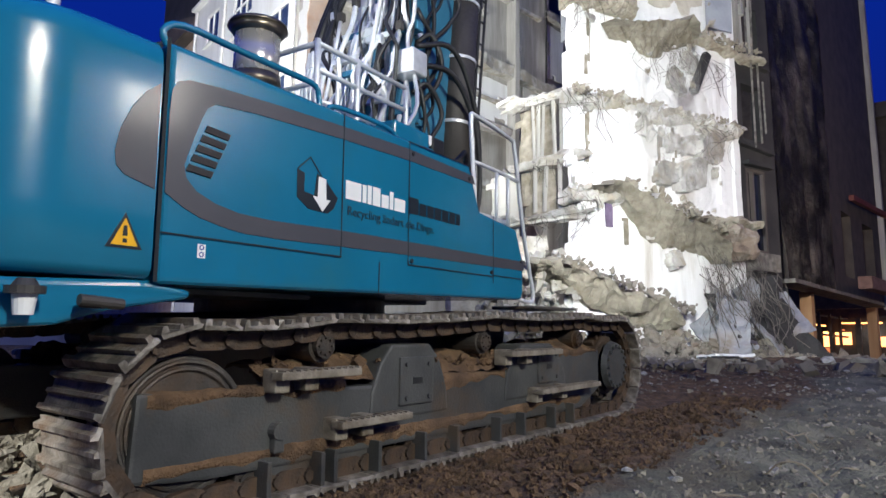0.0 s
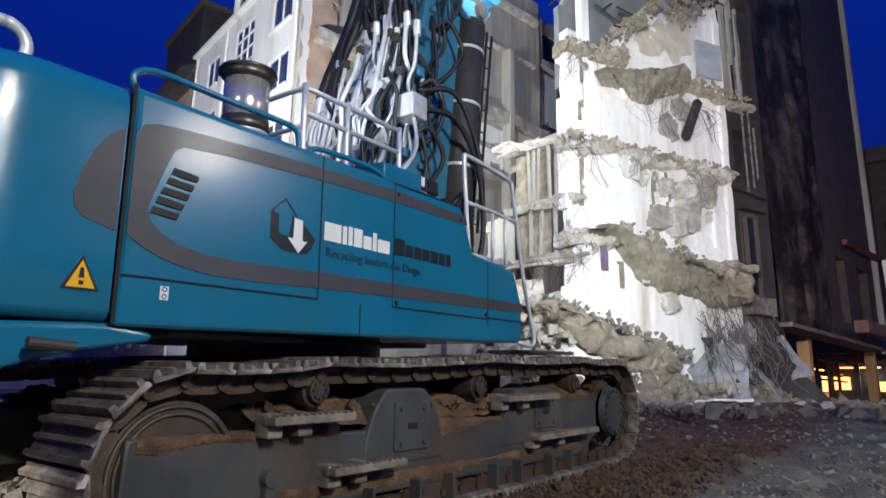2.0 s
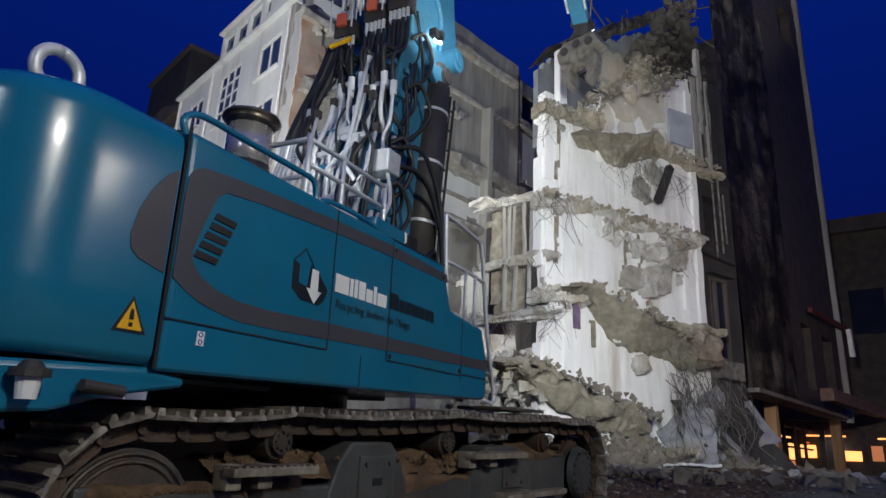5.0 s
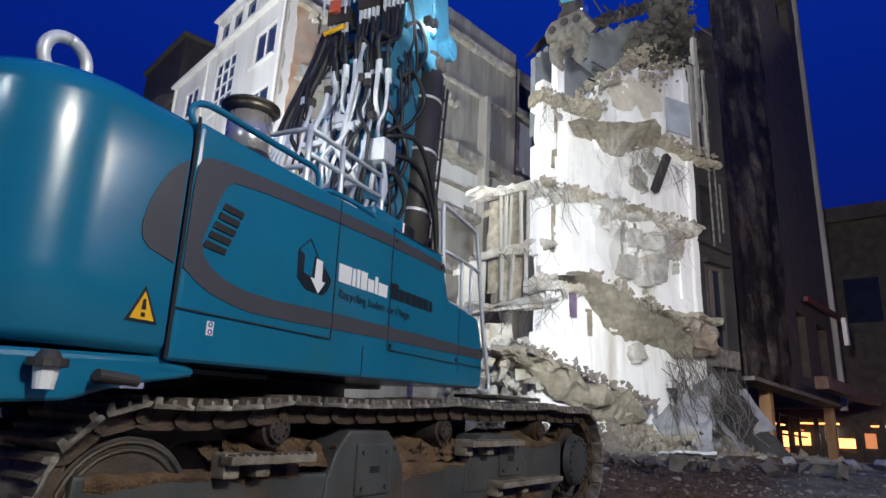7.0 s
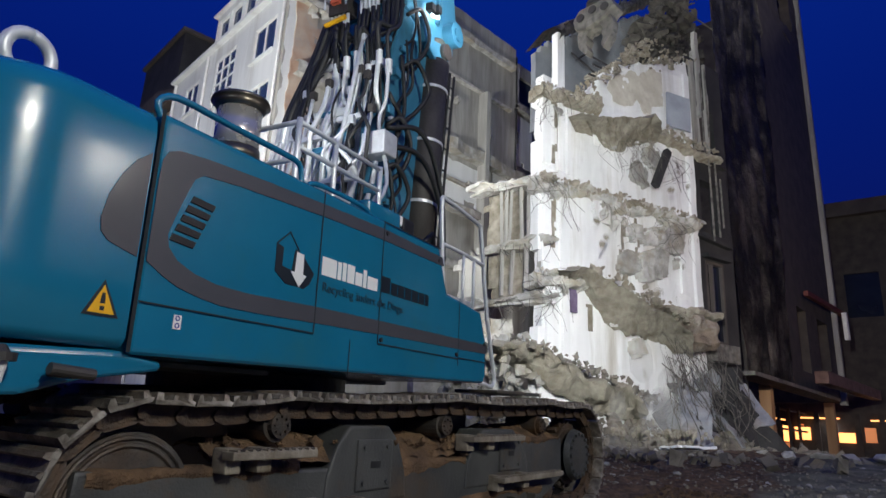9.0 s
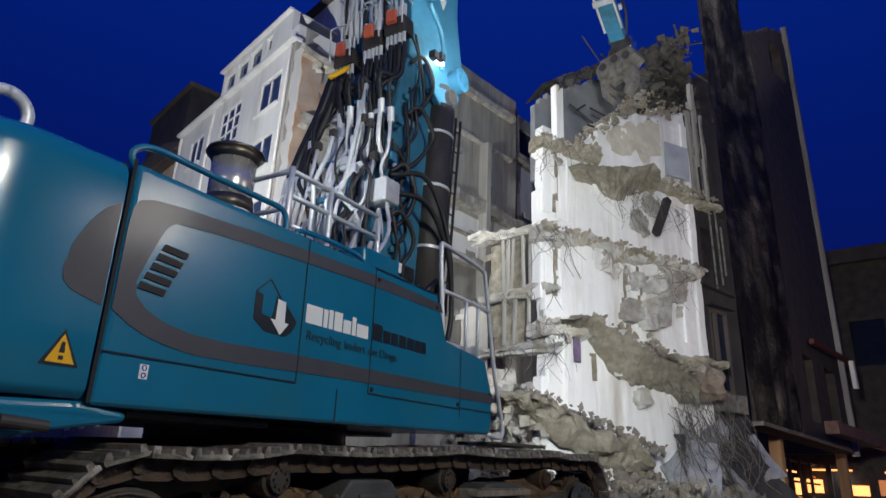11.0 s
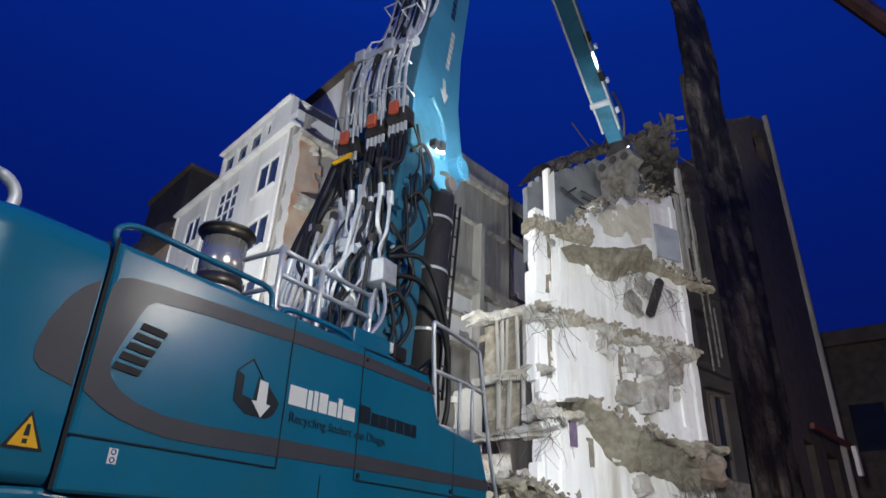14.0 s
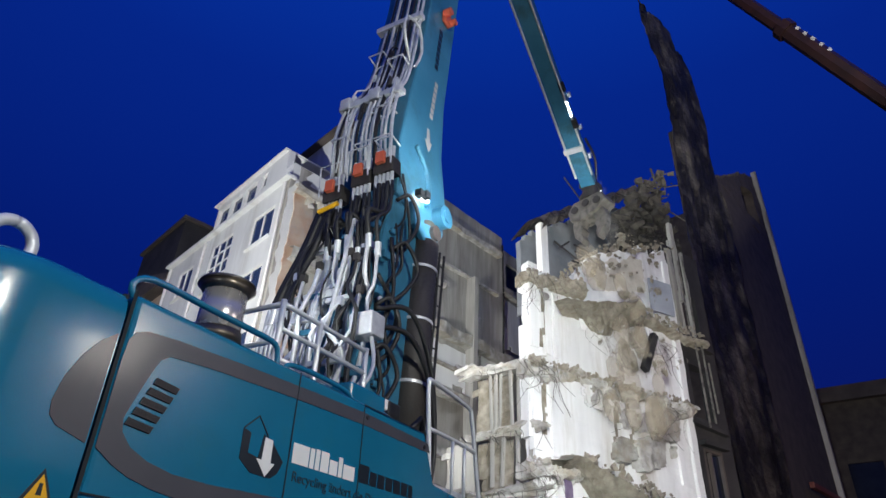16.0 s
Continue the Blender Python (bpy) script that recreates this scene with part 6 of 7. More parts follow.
# hoses below the blocks, pipes further down
for y, z in ((0.34, 5.78), (-0.1, 5.9), (-0.44, 5.98)):
    for k in range(5):
        yy = y - 0.13 + k * 0.065
        r = 0.034 if k in (1, 3) else 0.024
        x = rear_x(z) - 0.27
        zb = 4.85 + rng.uniform(-0.2, 0.2)
        xb = rear_x(zb) - 0.22 + rng.uniform(-0.1, 0.06)
        yb = yy * 0.8 + rng.uniform(-0.1, 0.1)
        on_boom("hydraulic_hose", tube([(x, yy, z - 0.25), (x - 0.06, yy + rng.uniform(-0.05, 0.05), z - 0.7), (xb - 0.05, yb, zb + 0.35), (xb, yb, zb)], r, 5), BLACK, "", True)
        on_boom("pipe_coupling", rod((xb, yb, zb + 0.05), (xb + 0.01, yb, zb - 0.12), 0.042, sides=10), PIPE)
        kink = rng.uniform(-0.18, 0.1)
        on_boom("hydraulic_pipe", tube([(xb, yb, zb), (xb - 0.02, yb, zb - 0.45), (xb + kink, yb + rng.uniform(-0.12, 0.12), zb - 0.75), (xb + kink - 0.1, yb * 1.25 + rng.uniform(-0.05, 0.1), zb - 1.5), (0.62 + kink * 0.5, yb * 1.15 - 0.05, 2.7), (0.68, yb * 1.1, 2.3)], 0.028 if k % 2 else 0.022, 5),
                PIPE, "", True)
# kinked pipes and fittings in front of the lower boom
for k in range(16):
    z1 = rng.uniform(3.6, 5.3)
    y0 = rng.uniform(-0.55, 0.62)
    o0, o1 = rng.uniform(0.12, 0.42), rng.uniform(0.08, 0.34)
    zm = rng.uniform(3.0, z1 - 0.4)
    y1 = y0 + rng.uniform(-0.2, 0.2)
    pts = [(rear_x(2.4) - o0 * 0.5, y0, 2.35), (rear_x(zm) - o0, y0, zm - 0.25), (rear_x(zm) - o0 - 0.02, y0, zm - 0.05), (rear_x(zm) - o1, y1, zm + 0.22), (rear_x(zm + 0.4) - o1, y1, zm + 0.4), (rear_x(z1) - o1, y1, z1)]
    on_boom("hydraulic_pipe", tube(pts, rng.choice((0.016, 0.022, 0.028)), 3, 8), PIPE if k % 3 else BLACK, "", True)
    on_boom("pipe_fitting", box((0.07, 0.08, 0.1), (rear_x(z1) - o1, y1, z1), 0.012), PIPE if k % 2 else SLEEVE)
for k in range(10):
    z = rng.uniform(3.0, 5.5)
    y0 = rng.uniform(-0.5, 0.4)
    on_boom("pipe_bracket", box((0.06, rng.uniform(0.2, 0.5), 0.06), (rear_x(z) - rng.uniform(0.1, 0.3), y0, z), 0.008), PIPE if k % 2 else TEAL_DARK)
# loose small hoses
for k in range(16):
    z0, z1 = rng.uniform(2.6, 4.4), rng.uniform(4.4, 5.9)
    y0 = rng.uniform(-0.5, 0.6)
    on_boom("thin_hose", tube([(rear_x(z0) - 0.05, y0, z0), (rear_x((z0 + z1) / 2) - rng.uniform(0.1, 0.35), y0 + rng.uniform(-0.2, 0.2), (z0 + z1) / 2), (rear_x(z1) - 0.12, y0 + rng.uniform(-0.15, 0.15), z1)], 0.014, 6, 6), BLACK, "", True)
# looped black hoses on the right face of the lower boom
for k in range(4):
    z = 2.9 + k * 0.75 + rng.uniform(-0.1, 0.1)
    x = rear_x(z) + 0.25 + rng.uniform(-0.08, 0.12)
    on_boom("hose_loop", tube([(x, -0.44, z - 0.2), (x + 0.2, -0.55, z + 0.05), (x + 0.3 + rng.uniform(-0.1, 0.1), -0.6, z + 0.35), (x + 0.1, -0.56, z + 0.62), (x - 0.05, -0.46, z + 0.5)], 0.026, 5), BLACK, "", True)
for k in range(2):
    on_boom("hydraulic_hose", tube([(1.2, -0.5, 4.0 - k * 0.2), (1.7, -0.66, 4.1 - k * 0.3), (2.1, -0.72, 3.5 - k * 0.2), (2.25, -0.7, 2.6), (2.1, -0.7, 2.1)], 0.032, 6), BLACK, "", True)
for k in range(4):
    y = 0.30 + 0.07 * k
    z = 5.55
    x = rear_x(z) - 0.27
    fat = k in (0, 2)
    on_boom("hydraulic_hose", tube([(x, y, z), (x - 0.08, y + 0.12, 5.0), (x - 0.2, y + 0.28, 4.4), (x - 0.26, y + 0.34, 4.05)], 0.045 if fat else 0.028, 5), BLACK, "", True)
    on_boom("pipe_coupling", rod((x - 0.25, y + 0.33, 4.12), (x - 0.27, y + 0.345, 3.92), 0.055 if fat else 0.04, sides=10), PIPE)
    on_boom("hydraulic_pipe", tube([(x - 0.27, y + 0.345, 3.95), (x - 0.36, y + 0.36, 3.6), (x - 0.34, y + 0.33, 3.2), (x - 0.55 - 0.05 * k, y + 0.3, 2.95), (x - 0.6 - 0.05 * k, y + 0.2, 2.45), (x - 0.45, y + 0.1, 2.3)], 0.03 if fat else 0.022, 5), PIPE, "", True)
for k in range(9):
    z = 2.5 + k * 0.33
    x = rear_x(z) + rng.uniform(0.05, 0.35)
    on_boom("thin_hose", tube([(x, -0.44, z), (x + rng.uniform(0.1, 0.3), -0.5, z + 0.25), (x + rng.uniform(0.05, 0.35), -0.52, z + 0.6), (x + rng.uniform(-0.1, 0.3), -0.47, z + rng.uniform(0.8, 1.3))], rng.choice((0.014, 0.02, 0.026)), 5, 6), BLACK, "", True)
    on_boom("pipe_clip", box((0.1, 0.05, 0.07), (x + 0.05, -0.45, z + 0.02), 0.01), PIPE if k % 2 else TEAL_DARK)
for k in range(5):
    z = 2.7 + k * 0.5
    on_boom("pipe_bracket", box((0.12, 0.3, 0.1), (rear_x(z) - 0.02, -0.42, z), 0.015), TEAL_DARK)
on_boom("junction_box", box((0.26, 0.3, 0.26), (1.0, -0.55, 3.7), 0.02), PIPE)
# pipes above the blocks
for k in range(13):
    y = 0.44 - k * 0.078
    r = 0.026 if k % 3 else 0.034
    z0 = 6.05
    off = 0.2 if k % 2 else 0.13
    pts = [(rear_x(z0) - 0.24, y, z0), (rear_x(6.7) - 0.24 - off * 0.3, y, 6.7), (rear_x(7.35) - 0.26, y * 0.95, 7.35), (rear_x(7.9) - 0.12, y * 0.8 - 0.05, 7.9), (rear_x(9.2) - off * 0.7, y * 0.66 - 0.06, 9.2), (rear_x(12) - off * 0.7, y * 0.62 - 0.06, 12),
           (rear_x(19) - off * 0.7, y * 0.62 - 0.06, 19)]
    on_boom("hydraulic_pipe", tube(pts, r * 0.74, 5), PIPE if k % 4 != 1 else BLACK, "", True)
# thin kinked pipes and small fittings between them
for k in range(12):
    y = rng.uniform(-0.48, 0.42)
    za, zb = rng.uniform(6.1, 7.0), rng.uniform(7.6, 9.6)
    zm = rng.uniform(za + 0.4, zb - 0.4)
    o0, o1 = rng.uniform(0.2, 0.36), rng.uniform(0.06, 0.2)
    y1 = y * 0.75 + rng.uniform(-0.12, 0.06)
    on_boom("hydraulic_pipe", tube([(rear_x(za) - o0, y, za), (rear_x(zm - 0.15) - o0, y, zm - 0.15), (rear_x(zm + 0.1) - o1, y1, zm + 0.12), (rear_x(zb) - o1, y1, zb)], rng.choice((0.011, 0.014, 0.018)), 4, 6), PIPE if k % 4 else BLACK, "", True)
    on_boom("pipe_fitting", rod((rear_x(zm) - o0, y, zm - 0.25), (rear_x(zm) - o0 + 0.01, y, zm - 0.12), 0.032, sides=8), PIPE if k % 2 else SLEEVE)
for z, y in ((6.35, -0.44), (6.4, -0.1), (6.6, 0.3), (7.0, -0.3), (8.1, -0.3), (8.4, 0.1)):
    x = rear_x(z) - 0.34
    on_boom("guard_hoop", tube([(x + 0.2, y - 0.13, z), (x, y - 0.13, z + 0.04), (x, y + 0.13, z + 0.04), (x + 0.2, y + 0.13, z)], 0.014, 1, 6, raw=True), PIPE)
for z in (7.35, 9.4, 11.2, 13.2):
    w = 1.05 if z < 8 else 0.85
    on_boom("pipe_clamp", box((0.14, w, 0.1), (rear_x(z) - (0.26 if z < 8 else 0.12), -0.02, z), 0.01), PIPE)
for y in (0.4, -0.1):
    on_boom("pipe_clamp", box((0.14, 0.18, 0.2), (rear_x(7.35) - 0.28, y, 7.4), 0.03), PIPE)
hoop = tube([(1.75, -0.42, 8.2), (1.45, -0.5, 8.5), (1.5, -0.5, 8.85), (1.85, -0.5, 8.95), (1.95, -0.5, 8.5), (1.85, -0.45, 8.15)], 0.025, 2, 6)
on_boom("step_hoop", hoop, PIPE)
on_boom("yellow_tag", rod((rear_x(5.6) - 0.4, 0.42, 5.45), (rear_x(5.6) - 0.4, 0.12, 5.5), 0.03, sides=10), YELLOW)
on_boom("pipe_bracket", box((0.1, 0.85, 0.1), (rear_x(4.2) - 0.16, 0.35, 4.2), 0.01), PIPE)

lamp("deck_work_light", "SPOT", BASE @ Vector((-1.0, -0.75, 3.3)), BASE @ Vector((1.0, -0.05, 4.9)), 210, (0.93, 0.98, 1.0), 0.08, 80)
lamp("boom_work_light", "SPOT", BASE @ pose(0, 0, 0, 0, 0, 4) @ Vector((1.7, -1.5, 5.4)), BASE @ pose(0, 0, 0, 0, 0, 4) @ Vector((2.4, -0.45, 6.5)), 300, (1.0, 0.95, 0.95), 0.05, 95)

# ---- stick and crusher ----
stick_bm = prism([(0.2, -0.2), (1.2, -0.27), (5, -0.32), (11.2, -0.3), (11.2, 0.3), (5, 0.32), (1.2, 0.27), (0.2, 0.18)], -0.23, 0.23, 0.03)
stick = part("stick", stick_bm, TEAL_DARK, excavator, "teal stick that reaches down to the crusher")
for y in (-0.26, 0.26):
    part("stick_pipe", tube([(0.6, y, 0.25), (3, y, 0.32), (7, y, 0.35), (11, y, 0.33)], 0.035, 3, 6), PIPE, stick)
for x in (2.4, 3.6):
    part("stick_lamp", box((0.3, 0.16, 0.14), (x, -0.29, 0.28), 0.02), BLACK, stick)
part("lit_lamp", box((0.5, 0.05, 0.12), (2.9, -0.27, 0.30), 0.02, turn=pose(0, 0, 0, 0, 0, 0)), LAMP_W, stick, "lit work lamp on the stick")
for x, z in ((1.0, -0.36), (2.0, -0.38), (1.6, 0.38), (3.1, -0.4)):
    part("bracket", box((0.16, 0.62, 0.14), (x, 0, z), 0.02), PIPE, stick)
part("rubber_hose", tube([(0.1, -0.2, -0.3), (0.8, -0.35, -0.5), (1.6, -0.3, -0.35)], 0.04, 5), BLACK, stick)

head = rod((0, 0, 0.05), (0, 0, -0.35), 0.24, 0.30, 18)
box((0.5, 0.56, 0.22), (0, 0, 0.1), 0.03, head)
crusher = part("crusher", head, SLEEVE, excavator, "concrete crusher with open jaws, caked in dust")
part("lamp_strip", box((0.36, 0.03, 0.06), (0, -0.3, 0.05)), LAMP_W, crusher)
part("rotator", rod((0, 0, -0.35), (0, 0, -0.5), 0.36, sides=22), SLEEVE, crusher)
TOOL = surface("worn_tan_crusher_steel", (0.10, 0.092, 0.08), (0.22, 0.205, 0.175), 6, 0.6, 0.2, 0.25, 40, (0.06, 0.055, 0.045), 3, 0.4)
bodyp = prism([(-0.55, -0.5), (0.5, -0.5), (0.72, -0.8), (0.62, -1.15), (0.2, -1.25), (-0.4, -1.1), (-0.72, -0.85)], -0.28, 0.28, 0.04)
cb = part("crusher_body", bodyp, TOOL, crusher, "dust-grey crusher body")
for x, z in ((-0.42, -0.8), (0.42, -0.82), (0.0, -0.72)):
    part("pin", rod((x, -0.33, z), (x, 0.33, z), 0.13, sides=20), SLEEVE, cb)
for s in (-1, 1):
    jaw = prism([(s * 0.5, -0.95), (s * 0.62, -1.3), (s * 0.55, -1.75), (s * 0.3, -2.05), (s * 0.22, -1.9), (s * 0.3, -1.7), (s * 0.22, -1.55), (s * 0.28, -1.4), (s * 0.1, -1.15)], -0.16, 0.16, 0.025)
    part("jaw", jaw, TOOL, crusher, "toothed jaw")

# reach of the stick's end ahead of the slewing axis and its height, in seconds
REACH = [(0, 13.7, 13.5), (1.5, 14.0, 13.6), (2.5, 14.7, 13.7), (3, 14.9, 13.73), (3.5, 13.71, 13.41), (4.5, 11.9, 12.4), (5, 12.21, 12.56), (5.2, 11.85, 12.15), (6.2, 11.8, 12.4),
         (7.3, 12.13, 12.9), (8.2, 12.48, 12.95), (9.2, 12.7, 13.4), (10.3, 12.9, 13.81), (11, 13.04, 13.47), (12.5, 12.76, 12.91), (13, 13.73, 12.91), (14, 13.05, 12.82), (14.5, 13.10, 12.94), (15, 13.5, 13.55), (16, 12.86, 13.29)]
# seconds and lean of the boom in degrees
LEANS = [(0, 0.0), (1.5, 0.3), (2.5, 0.8), (3, 0.9), (3.5, 0.4), (4, 0.1), (5, 0.4), (6.2, 0.3), (7.5, 0.1), (8, -0.3), (9.2, -1.2), (10.5, -2.2), (11, -2.1), (11.5, -2.4), (12, -2.0), (12.5, -0.6), (13, 1.0), (13.5, 0.2), (14, -0.6),
         (14.5, -0.6), (15, -1.8), (15.5, -2.7), (16, -2.5)]

# ---- loose stones, roots and boards on the ground ----
stone_data = [mesh_from("stone", rock_mesh(k), RUBBLE) for k in range(6)]
clod_data = [mesh_from("clod", rock_mesh(20 + k, (1, 1, 0.8)), DIRT) for k in range(4)]
rng = random.Random(5)


def lay(name, data, x, y, size, label, category, group):
    z = ground_height(x, y) + rough_ground(x, y)
    ob = new(name, data)
    ob.matrix_world = Matrix.Translation((x, y, z + size * 0.12)) @ Euler((rng.uniform(-0.3, 0.3), rng.uniform(-0.3, 0.3), rng.uniform(0, 6.28))).to_matrix().to_4x4() @ Matrix.Diagonal((size, size * rng.uniform(0.7, 1.1), size * rng.uniform(0.6, 1), 1))
    return tagged(ob, label, category, group)


for k in range(90):
    d = rng.uniform(4.5, 17)
    a = radians(rng.uniform(13, 40))
    x, y = d * math.sin(a), d * math.cos(a)
    if (x + 1.396) * 0.788 - (y - 5.97) * 0.616 < 3.0 and y < 9.5:
        continue
    lay("stone", rng.choice(stone_data), x, y, abs(rng.gauss(0, 0.06)) + 0.035 + 0.012 * max(0, d - 8), "pale broken concrete stone on the soil", "stone", "stones on the ground")
for x, y, s in ((9.2, 15.6, 0.5), (9.9, 15.4, 0.62), (10.7, 15.6, 0.5), (11.4, 15.2, 0.7), (8.7, 15.9, 0.35), (12.2, 15.7, 0.7), (10.2, 14.7, 0.35), (11.0, 14.3, 0.3), (3.3, 4.3, 0.2), (3.55, 4.4, 0.18), (3.8, 4.25, 0.13)):
    lay("boulder", rng.choice(stone_data), x, y, s, "large pale concrete block lying in the rubble", "stone", "large concrete blocks")
for k in range(70):
    u, v = rng.uniform(-1.0, 5.5), rng.uniform(1.95, 2.8)
    p = BASE @ Vector((u, -v, 0))
    lay("clod", rng.choice(clod_data), p.x, p.y, abs(rng.gauss(0, 0.07)) + 0.04, "dark brown clod of earth", "earth clod", "earth clods")
grit = bmesh.new()
for k in range(4200):
    d = 3.6 + 13 * rng.random()
    a = radians(rng.uniform(2, 42))
    x, y = d * math.sin(a), d * math.cos(a)
    if (x + 1.396) * 0.788 - (y - 5.97) * 0.616 < 3.1 and y < 9.5:
        continue
    chunk(grit, (x, y, ground_height(x, y) + rough_ground(x, y) + 0.005), abs(rng.gauss(0, 0.018)) + 0.009, rng, (1, 1, 0.7))
for k in range(500):
    d = rng.uniform(3.6, 7.0)
    a = radians(rng.uniform(-40, -28))
    x, y = d * math.sin(a), d * math.cos(a)
    chunk(grit, (x, y, ground_height(x, y) + rough_ground(x, y) + 0.02), abs(rng.gauss(0, 0.05)) + 0.03, rng, (1, 1, 0.7))
tagged(part("gravel", grit, DUSTY), "fine pale gravel scattered on the soil", "gravel", kind="stuff")
clods = bmesh.new()
for k in range(5200):
    p = BASE @ Vector((rng.uniform(-2.5, 6.0), -(1.9 + 1.1 * rng.random() ** 1.3), 0))
    chunk(clods, (p.x, p.y, ground_height(p.x, p.y) + rough_ground(p.x, p.y) + 0.01), abs(rng.gauss(0, 0.015)) + 0.008, rng, (1, 1, 0.8))
tagged(part("loose_soil", clods, DIRT), "crumbs of loose brown soil beside the crawler", "soil", kind="stuff")
ROOT = surface("dry_root", (0.18, 0.15, 0.10), (0.28, 0.24, 0.17), 6, 0.9, 0, 0.1)
for k in range(12):
    d, a = rng.uniform(3.8, 6.5), radians(rng.uniform(24, 38))
    x, y = d * math.sin(a), d * math.cos(a)
    z = ground_height(x, y) + 0.02
    w = rng.uniform(0, 6.28)
    L = rng.uniform(0.1, 0.36)
    e = Vector((math.cos(w), math.sin(w), 0)) * L
    bm = tube([(0, 0, 0), e * 0.35 + Vector((0, 0, rng.uniform(0.04, 0.14))), e * 0.7 + Vector((rng.uniform(-0.1, 0.1), 0, rng.uniform(0.04, 0.16))), e + Vector((0, 0, rng.uniform(0, 0.08)))], 0.006, 4, 5)
    tagged(part("dry_root", bm, ROOT, m=Matrix.Translation((x, y, z))), "thin pale dry root curling over the soil", "root", "dry roots")
bm = torn_wall(-0.6, 0.6, -0.42, 0.42, 0.1, lambda a, b: (abs(a) / 0.6) ** 3 + (abs(b) / 0.42) ** 3 < 1.1 + ragged(a * 3 + b, 2, 1.0, 0.5), 0.05, 0.6, 0.08, 3)
sx, sy = 6.6, 15.2
tagged(part("insulation_board", bm, WHITE_P, m=Matrix.Translation((sx, sy, ground_height(sx, sy) + 0.12)) @ pose(0, 0, 0, 82, 0, 20)), "white board lying flat on the rubble", "board")

# ---- debris that falls from the crown ----
lump_data = [mesh_from("lump", rock_mesh(40 + k, (1, 0.8, 0.8)), DUSTY) for k in range(5)]
FALLS = []
rng = random.Random(21)
for first, last, n, x0, x1, z_top in ((-1.3, 0.3, 45, 0.8, 3.6, 13.0), (4.5, 5.4, 45, 0.6, 3.6, 13.2), (6.5, 8.1, 60, 0.4, 4.2, 13.0), (14.95, 15.97, 145, 1.0, 4.4, 13.6)):
    for k in range(n):
        size = abs(rng.gauss(0, 0.14)) + 0.06
        ob = new("falling_lump", rng.choice(lump_data))
        ob.scale = (size, size * rng.uniform(0.7, 1.2), size * rng.uniform(0.7, 1.2))
        tagged(ob, "dusty lump of concrete falling from the crown", "debris", "falling debris")
        x = rng.uniform(x0, x1)
        FALLS.append((ob, rng.uniform(first, last), x, rng.uniform(-1.3, -0.35), min(z_top, tower_top(x)) + rng.uniform(0.0, 0.5), rng.uniform(-0.6, 0.6), rng.uniform(0.9, 1.4), rng.uniform(0, 360)))


# ---- dust and water mist ----
def puff(bm, at, size, rng):
    """One soft lobe of dust."""
    vs = bmesh.ops.create_icosphere(bm, subdivisions=2, radius=1.0)["verts"]
    for v in vs:
        q = v.co.copy()
        v.co = Vector(at) + Vector((q.x * size, q.y * size * 0.5, q.z * size * rng.uniform(1.5, 1.53))) * (1 + 0.35 * noise.noise(q * 1.3 + Vector(at)))


def dust(width, height, n, low, high, material, seed):
    rng = random.Random(seed)
    bm = bmesh.new()
    for k in range(n):
        z = rng.uniform(-height / 2, height / 2)
        puff(bm, (rng.gauss(0, width / 3.2), rng.uniform(-0.45, 0.1), z), rng.uniform(low, high), rng)
    ob = part("dust_cloud", bm, material, smooth=True)
    ob.visible_shadow = True
    return tagged(ob, "brownish cloud of falling demolition dust", "dust", "dust clouds", "stuff")


# each cloud bursts out of the wall, falls and sinks into the heap: start, first and last place along the wall and in height
DUSTS = [(dust(1.7, 5.5, 7, 0.35, 0.7, DUST_THIN, 1), -1.2, 2.3, 10.5, 3.2), (dust(2.2, 2.6, 8, 0.25, 0.5, DUST_THICK, 2), 4.2, 1.9, 13.2, 3.0), (dust(1.4, 6.0, 8, 0.3, 0.6, DUST_THIN, 3), 6.6, 1.5, 9.5, 3.4),
         (dust(1.6, 4.5, 7, 0.3, 0.65, DUST_THIN, 5), 7.0, 3.0, 8.0, 3.2), (dust(2.7, 5.0, 17, 0.25, 0.5, DUST_THICK, 4), 15.0, 2.6, 11.6, 3.0)]
rng = random.Random(8)
mist = bmesh.new()
for k in range(7):
    d = k / 7 * 2.2
    puff(mist, (-0.5 + rng.gauss(0, 0.03 + 0.04 * d), rng.gauss(0, 0.05), -0.1 - d), 0.06 + 0.13 * d, rng)
tagged(part("water_mist", mist, MIST, crusher, smooth=True), "fine water mist sprayed beside the crusher", kind="stuff")


# ---- movement ----
def track(rows, t, k=1):
    return float(np.interp(t, [r[0] for r in rows], [r[k] for r in rows]))


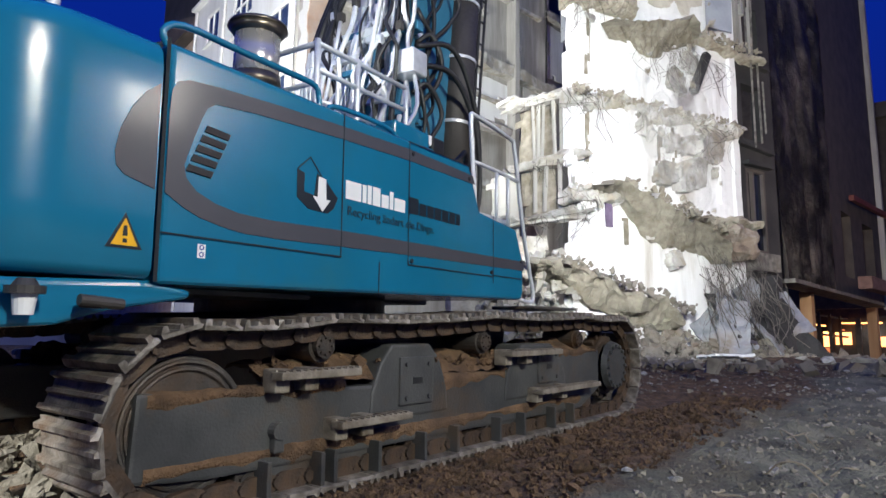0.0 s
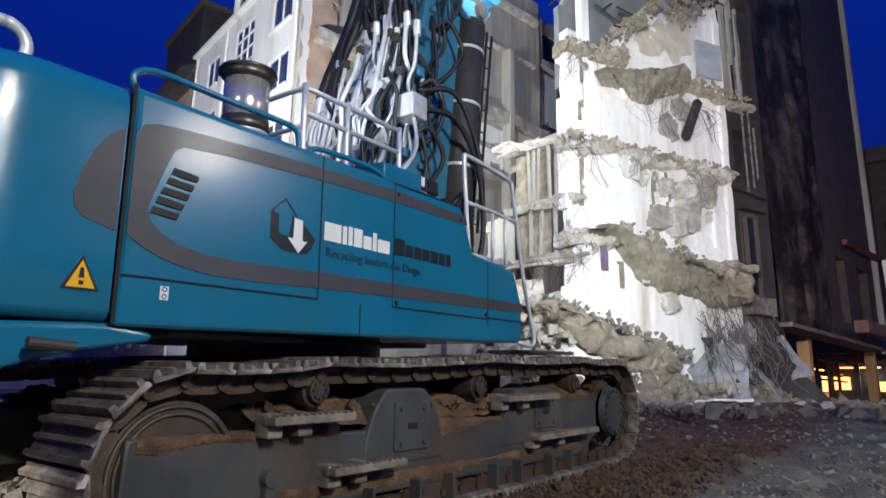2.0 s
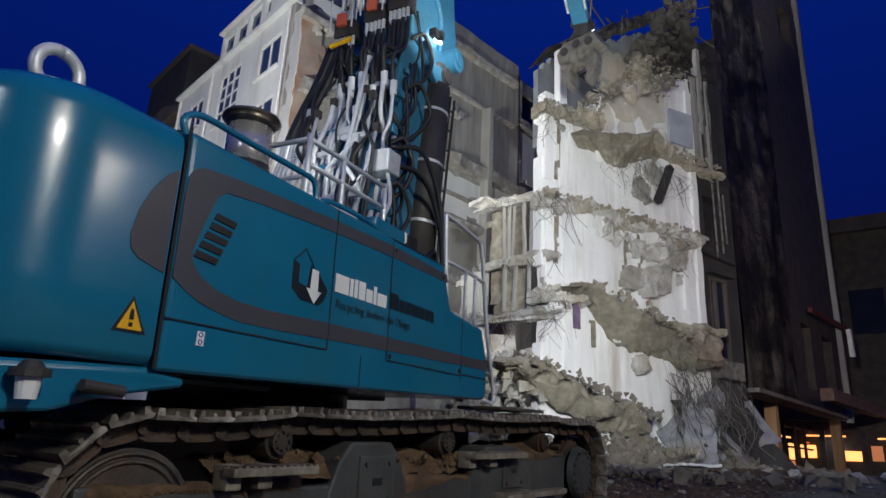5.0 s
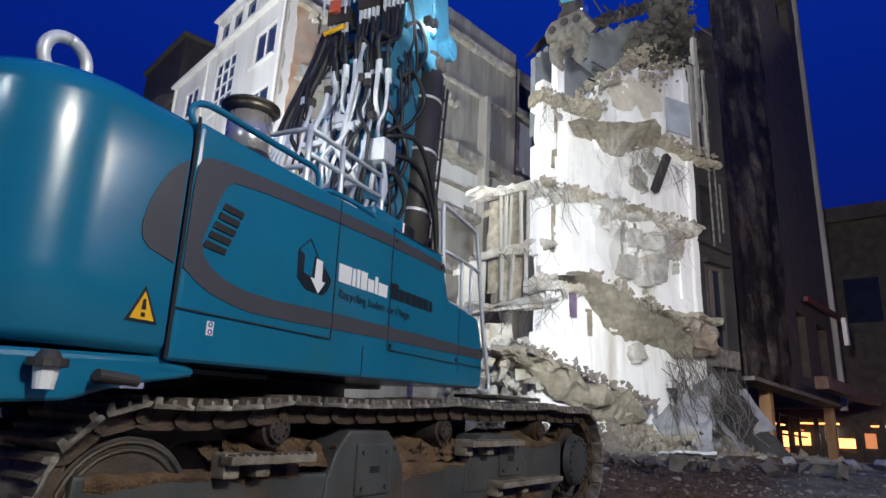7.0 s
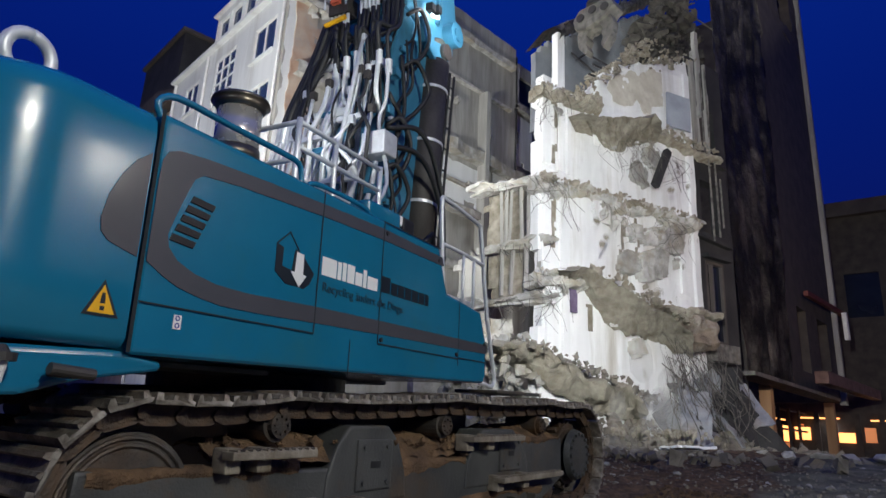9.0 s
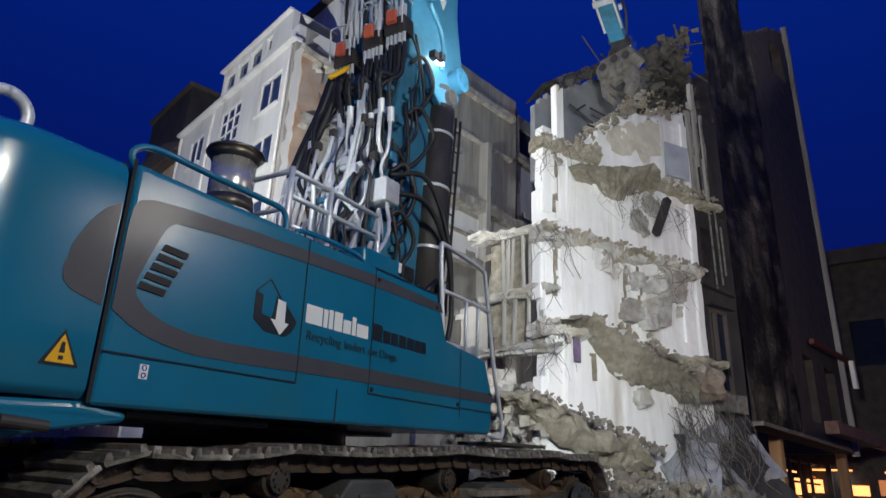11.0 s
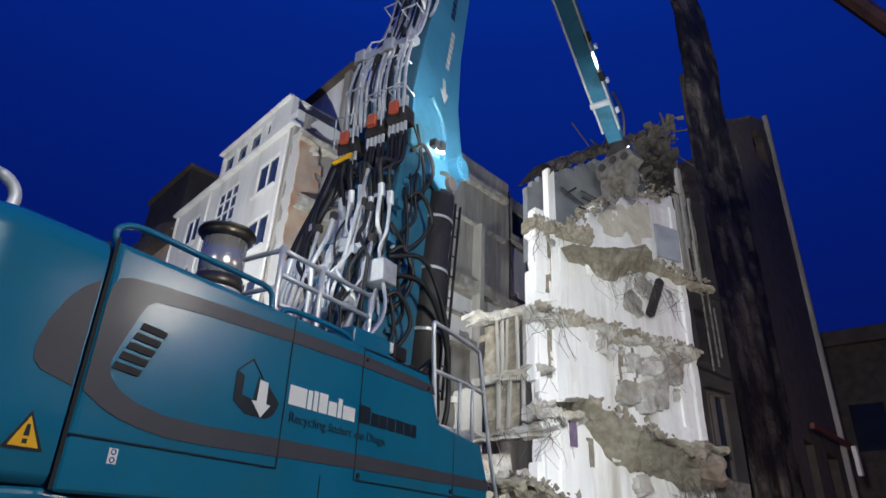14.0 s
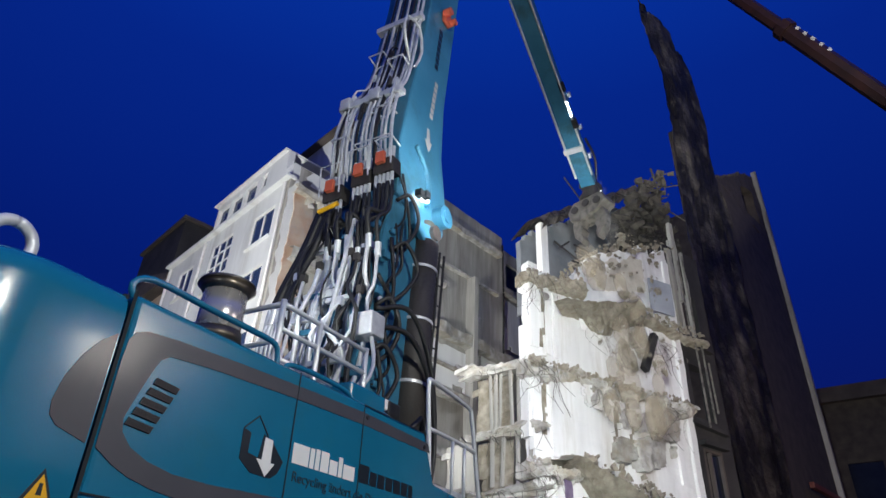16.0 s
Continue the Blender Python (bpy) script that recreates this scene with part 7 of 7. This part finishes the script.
def motions():
    """Slewing of the upper carriage, sway of boom and stick."""
    times = sorted({r[0] for r in HEADINGS} | {r[0] for r in REACH} | {r[0] for r in LEANS})
    turn = lambda t: pose(0, 0, 0, 0, 0, TRACK_HEADING - track(HEADINGS, t))
    walk(upper, [(t, turn(t)) for t, _ in HEADINGS])
    walk(boom, [(t, turn(t) @ Matrix.Translation(FOOT) @ pose(0, 0, 0, 0, track(LEANS, t), 0)) for t in times])
    stick_rows, tool_rows = [], []
    for t in times:
        x, z = track(REACH, t, 1), track(REACH, t, 2)
        lean = radians(track(LEANS, t))
        top = Vector((FOOT.x + 2.05 * math.cos(lean) + 17.2 * math.sin(lean), 0, FOOT.z + 17.2 * math.cos(lean)))
        a = math.degrees(math.atan2(top.z - z, top.x - x))
        m = turn(t) @ Matrix.Translation((x, 0, z))
        stick_rows.append((t, m @ pose(0, 0, 0, 0, -a, 0)))
        tool_rows.append((t, m @ pose(0, 0, 0, 4, 0, 70)))
    walk(stick, stick_rows)
    walk(crusher, tool_rows)
    for ob, start, x, y, z, drift, floor, spin in FALLS:
        rows = []
        fall = math.sqrt(max(0.1, (z - floor) / 4.9))
        for t in sorted({0, 16, *[min(16, max(0, start + fall * k / 6)) for k in range(7)]}):
            s = min(fall, max(0, t - start))
            rows.append((t, TOW @ Matrix.Translation((x + drift * s, y - 0.5 * s, z - 4.9 * s * s)) @ pose(0, 0, 0, 0, 40 * s, spin)))
        keep = [rows[0]]
        for r in rows[1:]:
            if frame(r[0]) > frame(keep[-1][0]):
                keep.append(r)
        walk(ob, keep)

    for ob, start, x, z, fall in DUSTS:
        rows = []
        for t in sorted({0, 16, *[min(16, max(0, start + d)) for d in (0, 0.25, 0.5, 0.8, 1.1, 1.5, 2.2, fall)]}):
            d = t - start
            y = float(np.interp(d, (0, 0.25), (3.0, -0.75)))
            drop = float(np.interp(d, (0.25, 0.5, 0.8, 1.1, 1.5, 2.2, fall), (0, 0.4, 1.2, 2.2, 4.0, 8.0, 14.0)))
            aside = float(np.interp(d, (0, 0.25), (3.2, 0.0)))
            rows.append((t, TOW @ Matrix.Translation((x + aside, y, z - drop))))
        walk(ob, rows)


motions()
